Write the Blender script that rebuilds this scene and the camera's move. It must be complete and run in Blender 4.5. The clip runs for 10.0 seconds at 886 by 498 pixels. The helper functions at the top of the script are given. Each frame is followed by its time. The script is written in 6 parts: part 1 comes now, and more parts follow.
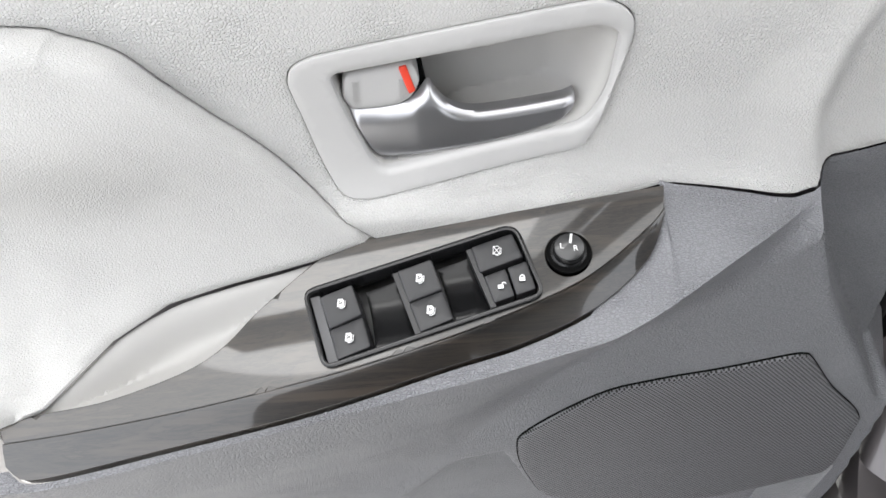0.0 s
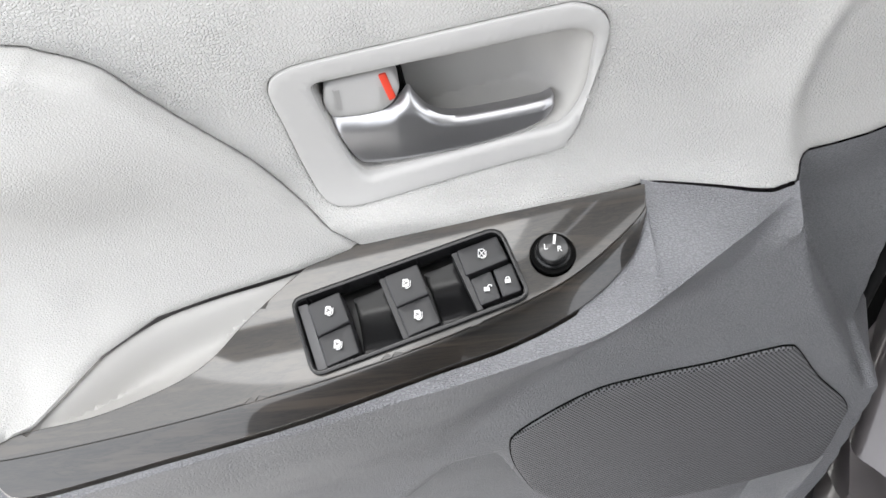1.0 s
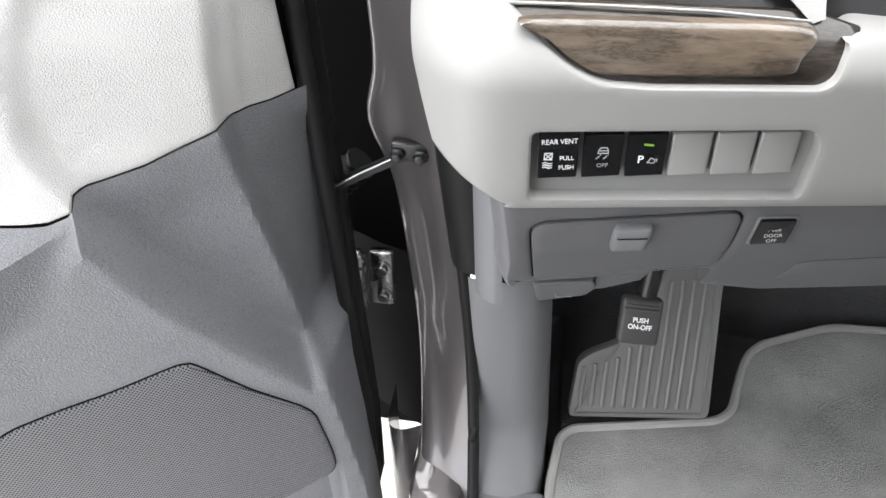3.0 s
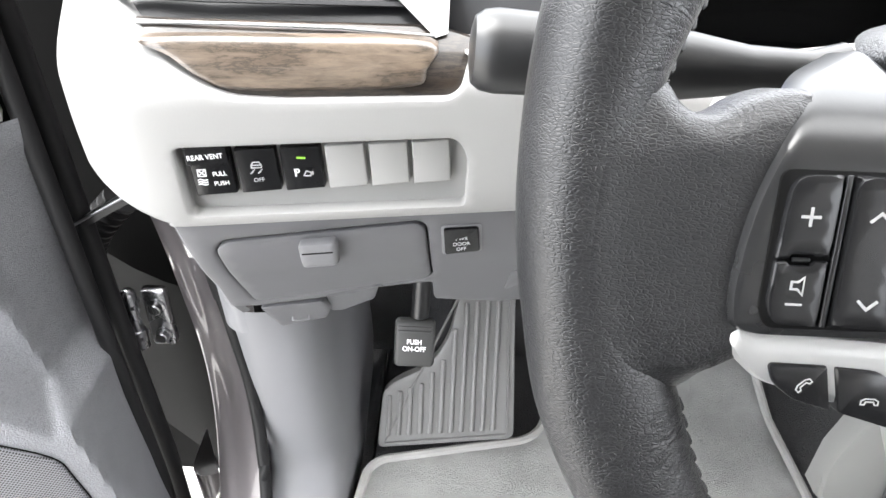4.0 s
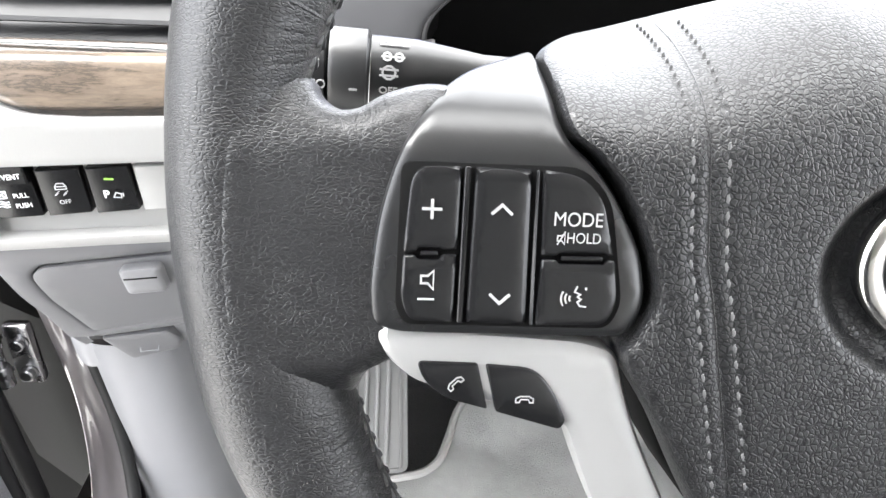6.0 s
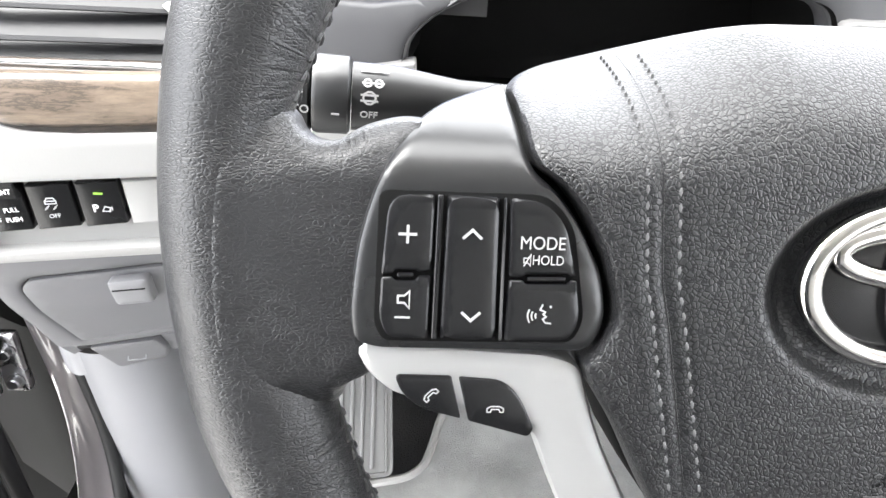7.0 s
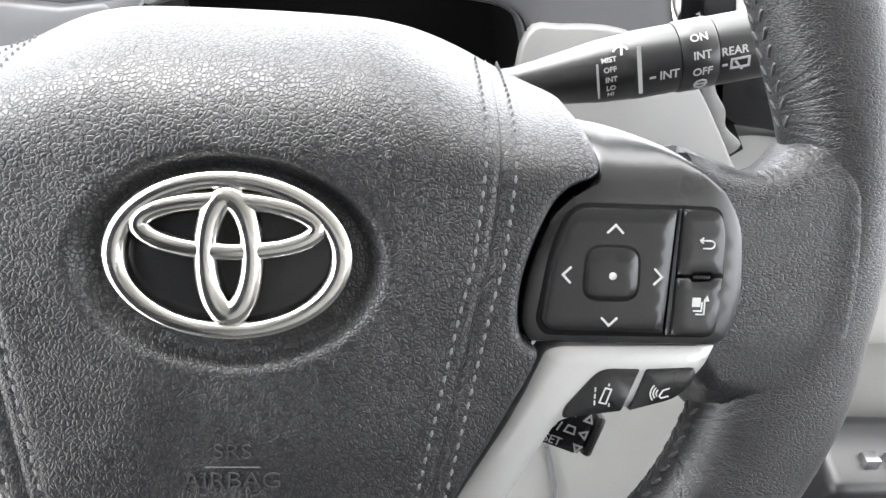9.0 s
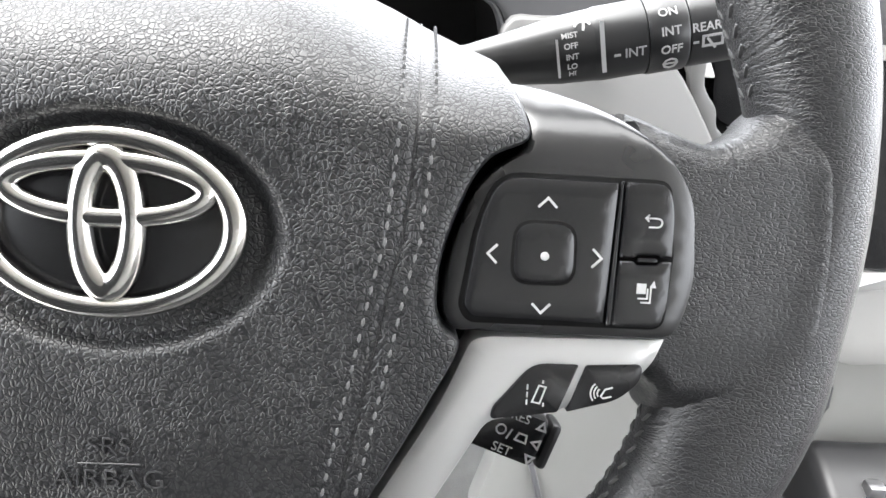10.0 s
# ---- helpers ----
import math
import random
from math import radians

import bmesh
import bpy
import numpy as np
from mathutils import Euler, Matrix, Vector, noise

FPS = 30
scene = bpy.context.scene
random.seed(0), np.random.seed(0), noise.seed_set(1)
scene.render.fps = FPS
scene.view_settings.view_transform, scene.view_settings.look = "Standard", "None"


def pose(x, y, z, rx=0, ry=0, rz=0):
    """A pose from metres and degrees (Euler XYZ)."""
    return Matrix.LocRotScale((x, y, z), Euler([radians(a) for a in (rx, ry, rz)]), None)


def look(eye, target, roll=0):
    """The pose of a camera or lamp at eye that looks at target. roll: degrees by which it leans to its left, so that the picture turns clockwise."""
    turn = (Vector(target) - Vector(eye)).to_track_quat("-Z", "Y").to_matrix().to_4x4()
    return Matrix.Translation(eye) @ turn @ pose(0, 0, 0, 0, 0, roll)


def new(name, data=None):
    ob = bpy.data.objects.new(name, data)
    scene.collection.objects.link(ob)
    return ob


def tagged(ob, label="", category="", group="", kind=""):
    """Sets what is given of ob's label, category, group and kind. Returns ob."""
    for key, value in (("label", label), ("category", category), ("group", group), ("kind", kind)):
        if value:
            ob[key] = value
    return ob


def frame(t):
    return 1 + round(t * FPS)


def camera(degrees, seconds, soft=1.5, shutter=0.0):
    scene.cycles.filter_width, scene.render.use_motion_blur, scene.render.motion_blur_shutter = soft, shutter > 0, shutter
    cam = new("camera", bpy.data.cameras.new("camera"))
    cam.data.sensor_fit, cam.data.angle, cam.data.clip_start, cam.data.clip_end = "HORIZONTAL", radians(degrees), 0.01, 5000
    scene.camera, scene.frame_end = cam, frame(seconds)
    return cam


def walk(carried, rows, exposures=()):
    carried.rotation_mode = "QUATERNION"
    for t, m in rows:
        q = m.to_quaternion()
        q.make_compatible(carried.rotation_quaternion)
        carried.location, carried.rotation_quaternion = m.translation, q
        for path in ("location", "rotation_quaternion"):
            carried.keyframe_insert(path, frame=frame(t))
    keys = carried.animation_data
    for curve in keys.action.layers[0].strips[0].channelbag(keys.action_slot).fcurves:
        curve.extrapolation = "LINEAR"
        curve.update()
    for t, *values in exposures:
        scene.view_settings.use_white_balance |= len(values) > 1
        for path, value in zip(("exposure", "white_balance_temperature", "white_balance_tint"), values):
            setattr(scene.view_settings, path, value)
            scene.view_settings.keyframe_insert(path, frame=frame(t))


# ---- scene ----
cam = camera(66.0, 10.0)
PATH = [
    (0, (-0.7038, -0.1746, 1.1872), (-0.8373, 0.1452, 0.8268), 0.61),
    (0.5, (-0.7036, -0.1728, 1.1879), (-0.8352, 0.1477, 0.8274), 0.30),
    (1, (-0.7003, -0.1747, 1.1895), (-0.8288, 0.1490, 0.8307), -0.42),
    (1.5, (-0.6640, -0.1781, 1.2083), (-0.7825, 0.1547, 0.8544), -0.91),
    (2, (-0.5625, -0.1699, 1.2276), (-0.6640, 0.1797, 0.8848), -1.00),
    (2.5, (-0.4457, -0.1421, 1.2219), (-0.5277, 0.2184, 0.8853), -0.49),
    (2.7, (-0.4080, -0.1347, 1.2117), (-0.4793, 0.2336, 0.8811), 0.08),
    (3.8, (-0.2367, -0.1323, 1.1885), (-0.2488, 0.2705, 0.8924), 1.98),
    (4, (-0.2119, -0.1341, 1.1888), (-0.2141, 0.2721, 0.8973), 2.44),
    (4.5, (-0.1718, -0.1409, 1.1906), (-0.1544, 0.2720, 0.9092), 3.39),
    (5, (-0.1500, -0.1370, 1.1894), (-0.1254, 0.2795, 0.9138), 3.78),
    (5.5, (-0.1362, -0.1338, 1.1821), (-0.1107, 0.2838, 0.9083), 3.74),
    (6.8, (-0.1320, -0.1422, 1.1813), (-0.1044, 0.2860, 0.9246), 4.07),
    (7, (-0.1309, -0.1440, 1.1924), (-0.0957, 0.2789, 0.9278), 4.21),
    (7.5, (-0.0987, -0.1601, 1.2106), (-0.0608, 0.2633, 0.9473), 3.74),
    (8, (-0.0435, -0.1729, 1.2121), (-0.0043, 0.2520, 0.9514), 3.57),
    (8.5, (0.0077, -0.1727, 1.2052), (0.0471, 0.2558, 0.9505), 3.72),
    (9, (0.0489, -0.1625, 1.1932), (0.0872, 0.2687, 0.9431), 4.10),
    (9.5, (0.0737, -0.1536, 1.1764), (0.1085, 0.2797, 0.9294), 4.44),
    (10, (0.0768, -0.1504, 1.1739), (0.1040, 0.2886, 0.9362), 4.48),
]
EXPOSURES = [(0, 0.3), (1.0, 0.3), (2.0, 0.3), (2.4, 0.66), (2.8, 0.82), (3.8, 1.85), (4.5, 1.95), (5.0, 2.05), (7.0, 2.27), (10, 2.2)]
walk(cam, [(t, look(eye, target, roll)) for t, eye, target, roll in PATH], EXPOSURES)

# ---- light ----
world = bpy.data.worlds.new("overcast")
scene.world = world
world.use_nodes = True
wn = world.node_tree.nodes
sky = wn.new("ShaderNodeTexSky")
sky.sky_type = "NISHITA"
sky.sun_disc = False
sky.sun_elevation, sky.sun_rotation = radians(60), radians(-76)
sky.air_density, sky.dust_density, sky.ozone_density = 1.0, 6.0, 0.6
soft = wn.new("ShaderNodeHueSaturation")
soft.inputs["Saturation"].default_value = 0.12
world.node_tree.links.new(sky.outputs[0], soft.inputs["Color"])
cloud = wn.new("ShaderNodeMix")
cloud.data_type = "RGBA"
cloud.inputs["Factor"].default_value = 0.88
rise = wn.new("ShaderNodeTexCoord")
split = wn.new("ShaderNodeSeparateXYZ")
world.node_tree.links.new(rise.outputs["Generated"], split.inputs[0])
grade = wn.new("ShaderNodeValToRGB")
for stop, (at, value) in zip((grade.color_ramp.elements[0], grade.color_ramp.elements[1], grade.color_ramp.elements.new(0.35)), ((0.0, 0.85), (0.95, 1.0), (0.35, 0.85))):
    stop.position, stop.color = at, (value * 0.97, value, value * 1.055, 1)
grade.color_ramp.interpolation = "EASE"
world.node_tree.links.new(split.outputs["Z"], grade.inputs[0])
lift = wn.new("ShaderNodeVectorMath")
lift.operation = "SCALE"
lift.inputs["Scale"].default_value = 22.0
world.node_tree.links.new(grade.outputs[0], lift.inputs[0])
world.node_tree.links.new(lift.outputs[0], cloud.inputs["B"])
world.node_tree.links.new(soft.outputs[0], cloud.inputs["A"])
world.node_tree.links.new(cloud.outputs["Result"], wn["Background"].inputs[0])
wn["Background"].inputs[1].default_value = 0.15
lamp = bpy.data.lights.new("sun", "SUN")
lamp.energy, lamp.angle, lamp.color = 2.0, radians(45), (1.0, 0.99, 0.975)
sun = new("sun", lamp)
sun.matrix_world = look((-2.4, 0.6, 5.35), (0, 0, 1))


# ---- materials ----
def material(name, base, rough, metal=0.0, coat=0.0, spec=0.5):
    m = bpy.data.materials.new(name)
    m.use_nodes = True
    p = m.node_tree.nodes["Principled BSDF"]
    p.inputs["Base Color"].default_value = (*base, 1)
    p.inputs["Roughness"].default_value = rough
    p.inputs["Metallic"].default_value = metal
    p.inputs["Coat Weight"].default_value = coat
    p.inputs["Coat Roughness"].default_value = 0.04
    p.inputs["Specular IOR Level"].default_value = spec
    return m


def node(m, kind, **values):
    n = m.node_tree.nodes.new(kind)
    for k, v in values.items():
        n.inputs[k].default_value = v
    return n


def link(m, a, b):
    m.node_tree.links.new(a, b)


def coords(m, scale=(1, 1, 1), turn=(0, 0, 0)):
    c = node(m, "ShaderNodeTexCoord")
    p = node(m, "ShaderNodeMapping", Scale=scale, Rotation=turn)
    link(m, c.outputs["Object"], p.inputs["Vector"])
    return p.outputs[0]


def add_bump(m, height, strength, distance):
    b = node(m, "ShaderNodeBump", Strength=strength, Distance=distance)
    link(m, height, b.inputs["Height"])
    link(m, b.outputs[0], m.node_tree.nodes["Principled BSDF"].inputs["Normal"])


def ramp(m, fac, stops):
    r = node(m, "ShaderNodeValToRGB")
    while len(r.color_ramp.elements) < len(stops):
        r.color_ramp.elements.new(0.5)
    for e, (pos, col) in zip(r.color_ramp.elements, stops):
        e.position, e.color = pos, (*col, 1)
    link(m, fac, r.inputs[0])
    return r.outputs[0]


def vary(m, base, amount, scale, rough=None):
    """Large soft stains in colour and gloss."""
    v = coords(m)
    n = node(m, "ShaderNodeTexNoise", Scale=scale, Detail=5.0, Roughness=0.6)
    link(m, v, n.inputs["Vector"])
    lo, hi = [c * (1 - amount) for c in base], [min(1, c * (1 + amount)) for c in base]
    link(m, ramp(m, n.outputs["Fac"], [(0.3, lo), (0.7, hi)]), m.node_tree.nodes["Principled BSDF"].inputs["Base Color"])
    if rough:
        link(m, ramp(m, n.outputs["Fac"], [(0.3, (rough[0],) * 3), (0.7, (rough[1],) * 3)]), m.node_tree.nodes["Principled BSDF"].inputs["Roughness"])


def leather(name, base, rough, cell, depth, fine=0.3, amount=0.06, strength=0.6, soft_edge=0.42, stretch=(1, 1, 1), spec=0.5, warp=2.2, crease=1.0, crease_tint=None, sheen=0.0):
    """Pebbled hide: soft cells with shallow creases between them, and a finer grain."""
    m = material(name, base, rough, spec=spec)
    vary(m, base, amount, 14.0, (rough - 0.05, rough + 0.06))
    v = coords(m, stretch)
    wob = node(m, "ShaderNodeTexNoise", Scale=0.35 / cell, Detail=3.0)
    link(m, v, wob.inputs["Vector"])
    mix = node(m, "ShaderNodeVectorMath")
    mix.operation = "MULTIPLY_ADD"
    link(m, wob.outputs["Color"], mix.inputs[0])
    mix.inputs[1].default_value = (cell * warp,) * 3
    link(m, v, mix.inputs[2])
    vo = node(m, "ShaderNodeTexVoronoi", Scale=1.0 / cell)
    vo.feature = "DISTANCE_TO_EDGE"
    link(m, mix.outputs[0], vo.inputs["Vector"])
    plateau = node(m, "ShaderNodeMapRange")
    plateau.inputs["From Max"].default_value = soft_edge
    plateau.interpolation_type = "SMOOTHSTEP"
    link(m, vo.outputs["Distance"], plateau.inputs["Value"])
    grain = node(m, "ShaderNodeTexNoise", Scale=0.9 / cell, Detail=4.0, Roughness=0.55)
    link(m, v, grain.inputs["Vector"])
    add = node(m, "ShaderNodeMath")
    add.operation = "MULTIPLY_ADD"
    link(m, grain.outputs["Fac"], add.inputs[0])
    add.inputs[1].default_value = fine
    link(m, plateau.outputs[0], add.inputs[2])
    add_bump(m, add.outputs[0], strength, depth)
    patch = node(m, "ShaderNodeTexNoise", Scale=0.035 / cell, Detail=2.0)
    link(m, v, patch.inputs["Vector"])
    worn = node(m, "ShaderNodeMapRange")
    for key, value in (("From Min", 0.35), ("From Max", 0.62), ("To Min", strength * 0.6), ("To Max", strength * 1.15)):
        worn.inputs[key].default_value = value
    link(m, patch.outputs["Fac"], worn.inputs["Value"])
    link(m, worn.outputs[0], m.node_tree.nodes["Bump"].inputs["Strength"])
    if crease < 1:
        gloss = node(m, "ShaderNodeMapRange")
        gloss.inputs["To Min"].default_value, gloss.inputs["To Max"].default_value = spec * crease, spec
        link(m, plateau.outputs[0], gloss.inputs["Value"])
        link(m, gloss.outputs[0], m.node_tree.nodes["Principled BSDF"].inputs["Specular IOR Level"])
    # Crease tint: painted shade on the door trim, pale lines on the wheel.
    if crease_tint:
        colour, width = crease_tint
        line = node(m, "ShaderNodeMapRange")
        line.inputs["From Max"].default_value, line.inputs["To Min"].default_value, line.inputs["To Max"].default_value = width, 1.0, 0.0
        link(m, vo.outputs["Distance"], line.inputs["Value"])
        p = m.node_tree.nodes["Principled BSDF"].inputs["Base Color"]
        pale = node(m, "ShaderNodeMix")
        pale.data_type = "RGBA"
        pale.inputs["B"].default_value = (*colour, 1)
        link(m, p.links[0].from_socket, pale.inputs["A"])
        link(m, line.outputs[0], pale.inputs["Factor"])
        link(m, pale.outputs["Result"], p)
    m.node_tree.nodes["Principled BSDF"].inputs["Sheen Weight"].default_value = sheen
    m.node_tree.nodes["Principled BSDF"].inputs["Sheen Roughness"].default_value = 0.4
    return m


def grained(name, base, rough, size, depth, metal=0.0, coat=0.0, amount=0.05, strength=0.5, stretch=(1, 1, 1)):
    """Moulded plastic or paint with a fine noise grain."""
    m = material(name, base, rough, metal, coat)
    vary(m, base, amount, 9.0, (rough - 0.04, rough + 0.05))
    n = node(m, "ShaderNodeTexNoise", Scale=1.0 / size, Detail=3.0, Roughness=0.55)
    link(m, coords(m, stretch), n.inputs["Vector"])
    add_bump(m, n.outputs["Fac"], strength, depth)
    return m


def wood(name, stretch, turn, light, dark, coat=1.0, lacquer=1.5):
    """Lacquered dark wood-grain film."""
    m = material(name, dark, 0.35, 0.0, coat)
    m.node_tree.nodes["Principled BSDF"].inputs["Coat IOR"].default_value = lacquer
    v = coords(m, stretch, turn)
    big = node(m, "ShaderNodeTexNoise", Scale=1.0, Detail=3.0, Distortion=1.2)
    link(m, v, big.inputs["Vector"])
    fine = node(m, "ShaderNodeTexNoise", Scale=7.0, Detail=6.0, Roughness=0.7, Distortion=0.4)
    link(m, v, fine.inputs["Vector"])
    mix = node(m, "ShaderNodeMath")
    mix.operation = "MULTIPLY_ADD"
    link(m, fine.outputs["Fac"], mix.inputs[0])
    mix.inputs[1].default_value = 0.55
    link(m, big.outputs["Fac"], mix.inputs[2])
    mid = [(a + b) / 2 for a, b in zip(light, dark)]
    link(m, ramp(m, mix.outputs[0], [(0.60, dark), (0.72, mid), (0.76, dark), (0.80, mid), (0.94, light)]), m.node_tree.nodes["Principled BSDF"].inputs["Base Color"])
    return m


def perforated(name, base, hole, pitch):
    """Plate with rows of punched holes."""
    m = material(name, base, 0.45)
    v = node(m, "ShaderNodeTexVoronoi", Scale=1.0 / pitch, Randomness=0.0)
    v.voronoi_dimensions = "2D"
    c = node(m, "ShaderNodeTexCoord")
    sep = node(m, "ShaderNodeSeparateXYZ")
    link(m, c.outputs["Object"], sep.inputs[0])
    com = node(m, "ShaderNodeCombineXYZ")
    link(m, sep.outputs["X"], com.inputs["X"])
    link(m, sep.outputs["Z"], com.inputs["Y"])
    turn = node(m, "ShaderNodeMapping", Rotation=(0, 0, radians(45)))
    link(m, com.outputs[0], turn.inputs["Vector"])
    link(m, turn.outputs[0], v.inputs["Vector"])
    fac = ramp(m, v.outputs["Distance"], [(0.30, (0, 0, 0)), (0.40, (1, 1, 1))])
    mix = node(m, "ShaderNodeMix")
    mix.data_type = "RGBA"
    mix.inputs["A"].default_value, mix.inputs["B"].default_value = (*hole, 1), (*base, 1)
    link(m, fac, mix.inputs["Factor"])
    link(m, mix.outputs["Result"], m.node_tree.nodes["Principled BSDF"].inputs["Base Color"])
    add_bump(m, fac, 0.8, 0.0006)
    return m


# Both vinyls have grain shading painted into their colour as darker creases.
VINYL = leather("light_vinyl", (0.53, 0.525, 0.514), 0.46, 0.0014, 0.00050, 0.5, 0.03, 0.8, 0.30, (0.8, 1, 1), warp=1.2, crease_tint=((0.475, 0.469, 0.457), 0.12))
CUSHION = leather("light_padded_vinyl", (0.51, 0.505, 0.494), 0.48, 0.0012, 0.00026, 0.5, 0.03, 0.8, 0.30, (0.8, 1, 1), warp=1.2, crease_tint=((0.46, 0.454, 0.442), 0.12))
BEZEL = grained("light_grey_plastic", (0.46, 0.455, 0.45), 0.42, 0.0012, 0.00004)
CUP = grained("grey_cup_plastic", (0.42, 0.412, 0.40), 0.5, 0.001, 0.00004)
# Darker creases here too, painting the grain's shading into the plastic.
CHARCOAL = leather("charcoal_moulded_plastic", (0.205, 0.207, 0.220), 0.42, 0.0013, 0.0005, 0.8, 0.05, 0.8, 0.35, (0.55, 1, 1), crease_tint=((0.135, 0.136, 0.148), 0.16))
SMOOTH = grained("charcoal_smooth_plastic", (0.12, 0.12, 0.125), 0.5, 0.0008, 0.00006)
KICK = grained("mid_grey_plastic", (0.168, 0.168, 0.176), 0.48, 0.0009, 0.00008)
WHITE = grained("warm_white_dash_vinyl", (0.262, 0.259, 0.254), 0.5, 0.0011, 0.00008, amount=0.02)
LOWER = grained("grey_dash_plastic", (0.100, 0.100, 0.1055), 0.5, 0.0010, 0.0001)
BLACK = grained("black_plastic", (0.010, 0.010, 0.011), 0.36, 0.0006, 0.00003)
PIANO = grained("satin_black_plastic", (0.0075, 0.0076, 0.0082), 0.24, 0.0005, 0.00002)
PIANO.node_tree.nodes["Principled BSDF"].inputs["Specular IOR Level"].default_value = 0.36
HOUSE = grained("black_spoke_plastic", (0.0130, 0.0132, 0.0138), 0.27, 0.0005, 0.00003)
# Near-zero albedo that paints shade into gaps and hollows; also black backings.
DARK = material("gap_shade_black", (0.003, 0.003, 0.003), 0.8, spec=0.1)
RUBBER = grained("black_rubber", (0.009, 0.009, 0.0095), 0.55, 0.001, 0.0001)
RUBBER.node_tree.nodes["Principled BSDF"].inputs["Specular IOR Level"].default_value = 0.25
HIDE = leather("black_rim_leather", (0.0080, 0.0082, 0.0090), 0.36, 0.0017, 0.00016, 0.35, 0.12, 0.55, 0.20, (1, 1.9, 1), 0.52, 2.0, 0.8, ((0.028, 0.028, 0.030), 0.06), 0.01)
PAD = leather("black_airbag_vinyl", (0.0070, 0.0072, 0.0079), 0.38, 0.0014, 0.00022, 0.25, 0.10, 0.6, 0.22, spec=0.62, warp=1.7, crease=0.5, crease_tint=((0.011, 0.011, 0.012), 0.05), sheen=0.01)


def fan_wrinkles(m, centres, depth):
    """Fine creases that fan out round the tight bends of the leather."""
    bump = m.node_tree.nodes["Bump"]
    total = bump.inputs["Height"].links[0].from_socket
    place = node(m, "ShaderNodeTexCoord").outputs["Object"]
    for centre in centres:
        rel = node(m, "ShaderNodeVectorMath")
        rel.operation = "SUBTRACT"
        link(m, place, rel.inputs[0])
        rel.inputs[1].default_value = centre
        xyz = node(m, "ShaderNodeSeparateXYZ")
        link(m, rel.outputs[0], xyz.inputs[0])
        angle = node(m, "ShaderNodeMath")
        angle.operation = "ARCTAN2"
        link(m, xyz.outputs["Y"], angle.inputs[0])
        link(m, xyz.outputs["X"], angle.inputs[1])
        far = node(m, "ShaderNodeVectorMath")
        far.operation = "LENGTH"
        link(m, rel.outputs[0], far.inputs[0])
        polar = node(m, "ShaderNodeCombineXYZ")
        link(m, angle.outputs[0], polar.inputs["X"])
        stretch = node(m, "ShaderNodeMath")
        stretch.operation = "MULTIPLY"
        stretch.inputs[1].default_value = 14.0
        link(m, far.outputs["Value"], stretch.inputs[0])
        link(m, stretch.outputs[0], polar.inputs["Y"])
        crease = node(m, "ShaderNodeTexNoise", Scale=11.0, Detail=2.5, Distortion=0.3)
        link(m, polar.outputs[0], crease.inputs["Vector"])
        fade = node(m, "ShaderNodeMapRange")
        fade.interpolation_type = "SMOOTHSTEP"
        for key, value in (("From Min", 0.010), ("From Max", 0.034), ("To Min", depth), ("To Max", 0.0)):
            fade.inputs[key].default_value = value
        link(m, far.outputs["Value"], fade.inputs["Value"])
        add = node(m, "ShaderNodeMath")
        add.operation = "MULTIPLY_ADD"
        link(m, crease.outputs["Fac"], add.inputs[0])
        link(m, fade.outputs[0], add.inputs[1])
        link(m, total, add.inputs[2])
        total = add.outputs[0]
    link(m, total, bump.inputs["Height"])


fan_wrinkles(HIDE, ((-0.1440, 0.0440, 0.0), (0.1580, 0.0400, 0.0), (-0.1330, -0.0500, 0.0), (0.1380, -0.0600, 0.0)), 9.0)
THREAD = material("dark_thread", (0.035, 0.035, 0.036), 0.6)
PALETHREAD = material("dark_grey_thread", (0.095, 0.095, 0.097), 0.40, spec=0.6)
SILVER = grained("satin_silver_paint", (0.40, 0.40, 0.395), 0.36, 0.0004, 0.00002, 0.5)
CHROME = material("polished_chrome", (0.56, 0.55, 0.53), 0.15, 1.0)
BRUSHED = grained("satin_chrome", (0.44, 0.44, 0.455), 0.31, 0.002, 0.00002, 0.95, 0.0, 0.06, 0.2)
PAINT = grained("taupe_metallic_paint", (0.122, 0.111, 0.114), 0.36, 0.0004, 0.00002, 0.5, 0.9, 0.05)
STEEL = grained("bare_steel", (0.45, 0.45, 0.46), 0.35, 0.001, 0.0001, 1.0)
RED = material("red_mark", (0.72, 0.06, 0.03), 0.4)
INK = material("white_print", (0.80, 0.80, 0.80), 0.5)
SOFTINK = material("dulled_white_print", (0.30, 0.30, 0.30), 0.5)
# Paler than the pad: the embossed letters' catch light put into their colour.
EMBOSS_LIT = material("lit_black_emboss", (0.028, 0.028, 0.029), 0.4)
GREYINK = material("grey_print", (0.42, 0.42, 0.43), 0.5)
AMBER = material("green_lamp", (0.25, 0.5, 0.05), 0.4)
# Blue with a weak emission, for the panel in the upper recess.
BLUE = material("blue_glow_panel", (0.02, 0.03, 0.12), 0.3)
glow = BLUE.node_tree.nodes["Principled BSDF"]
glow.inputs["Emission Color"].default_value, glow.inputs["Emission Strength"].default_value = (0.10, 0.14, 0.60, 1), 0.35
LENS = material("dark_cap", (0.03, 0.03, 0.031), 0.3, 0.0, 0.3)
DOORWOOD = wood("dark_grain_lacquer", (4.0, 95, 95), (0, radians(10), 0), (0.030, 0.0225, 0.0165), (0.0018, 0.0015, 0.0013), 1.0, 1.5)
DASHWOOD = wood("brown_grain_lacquer", (5, 40, 55), (0, 0, 0), (0.058, 0.043, 0.032), (0.006, 0.0045, 0.0036), 0.6)
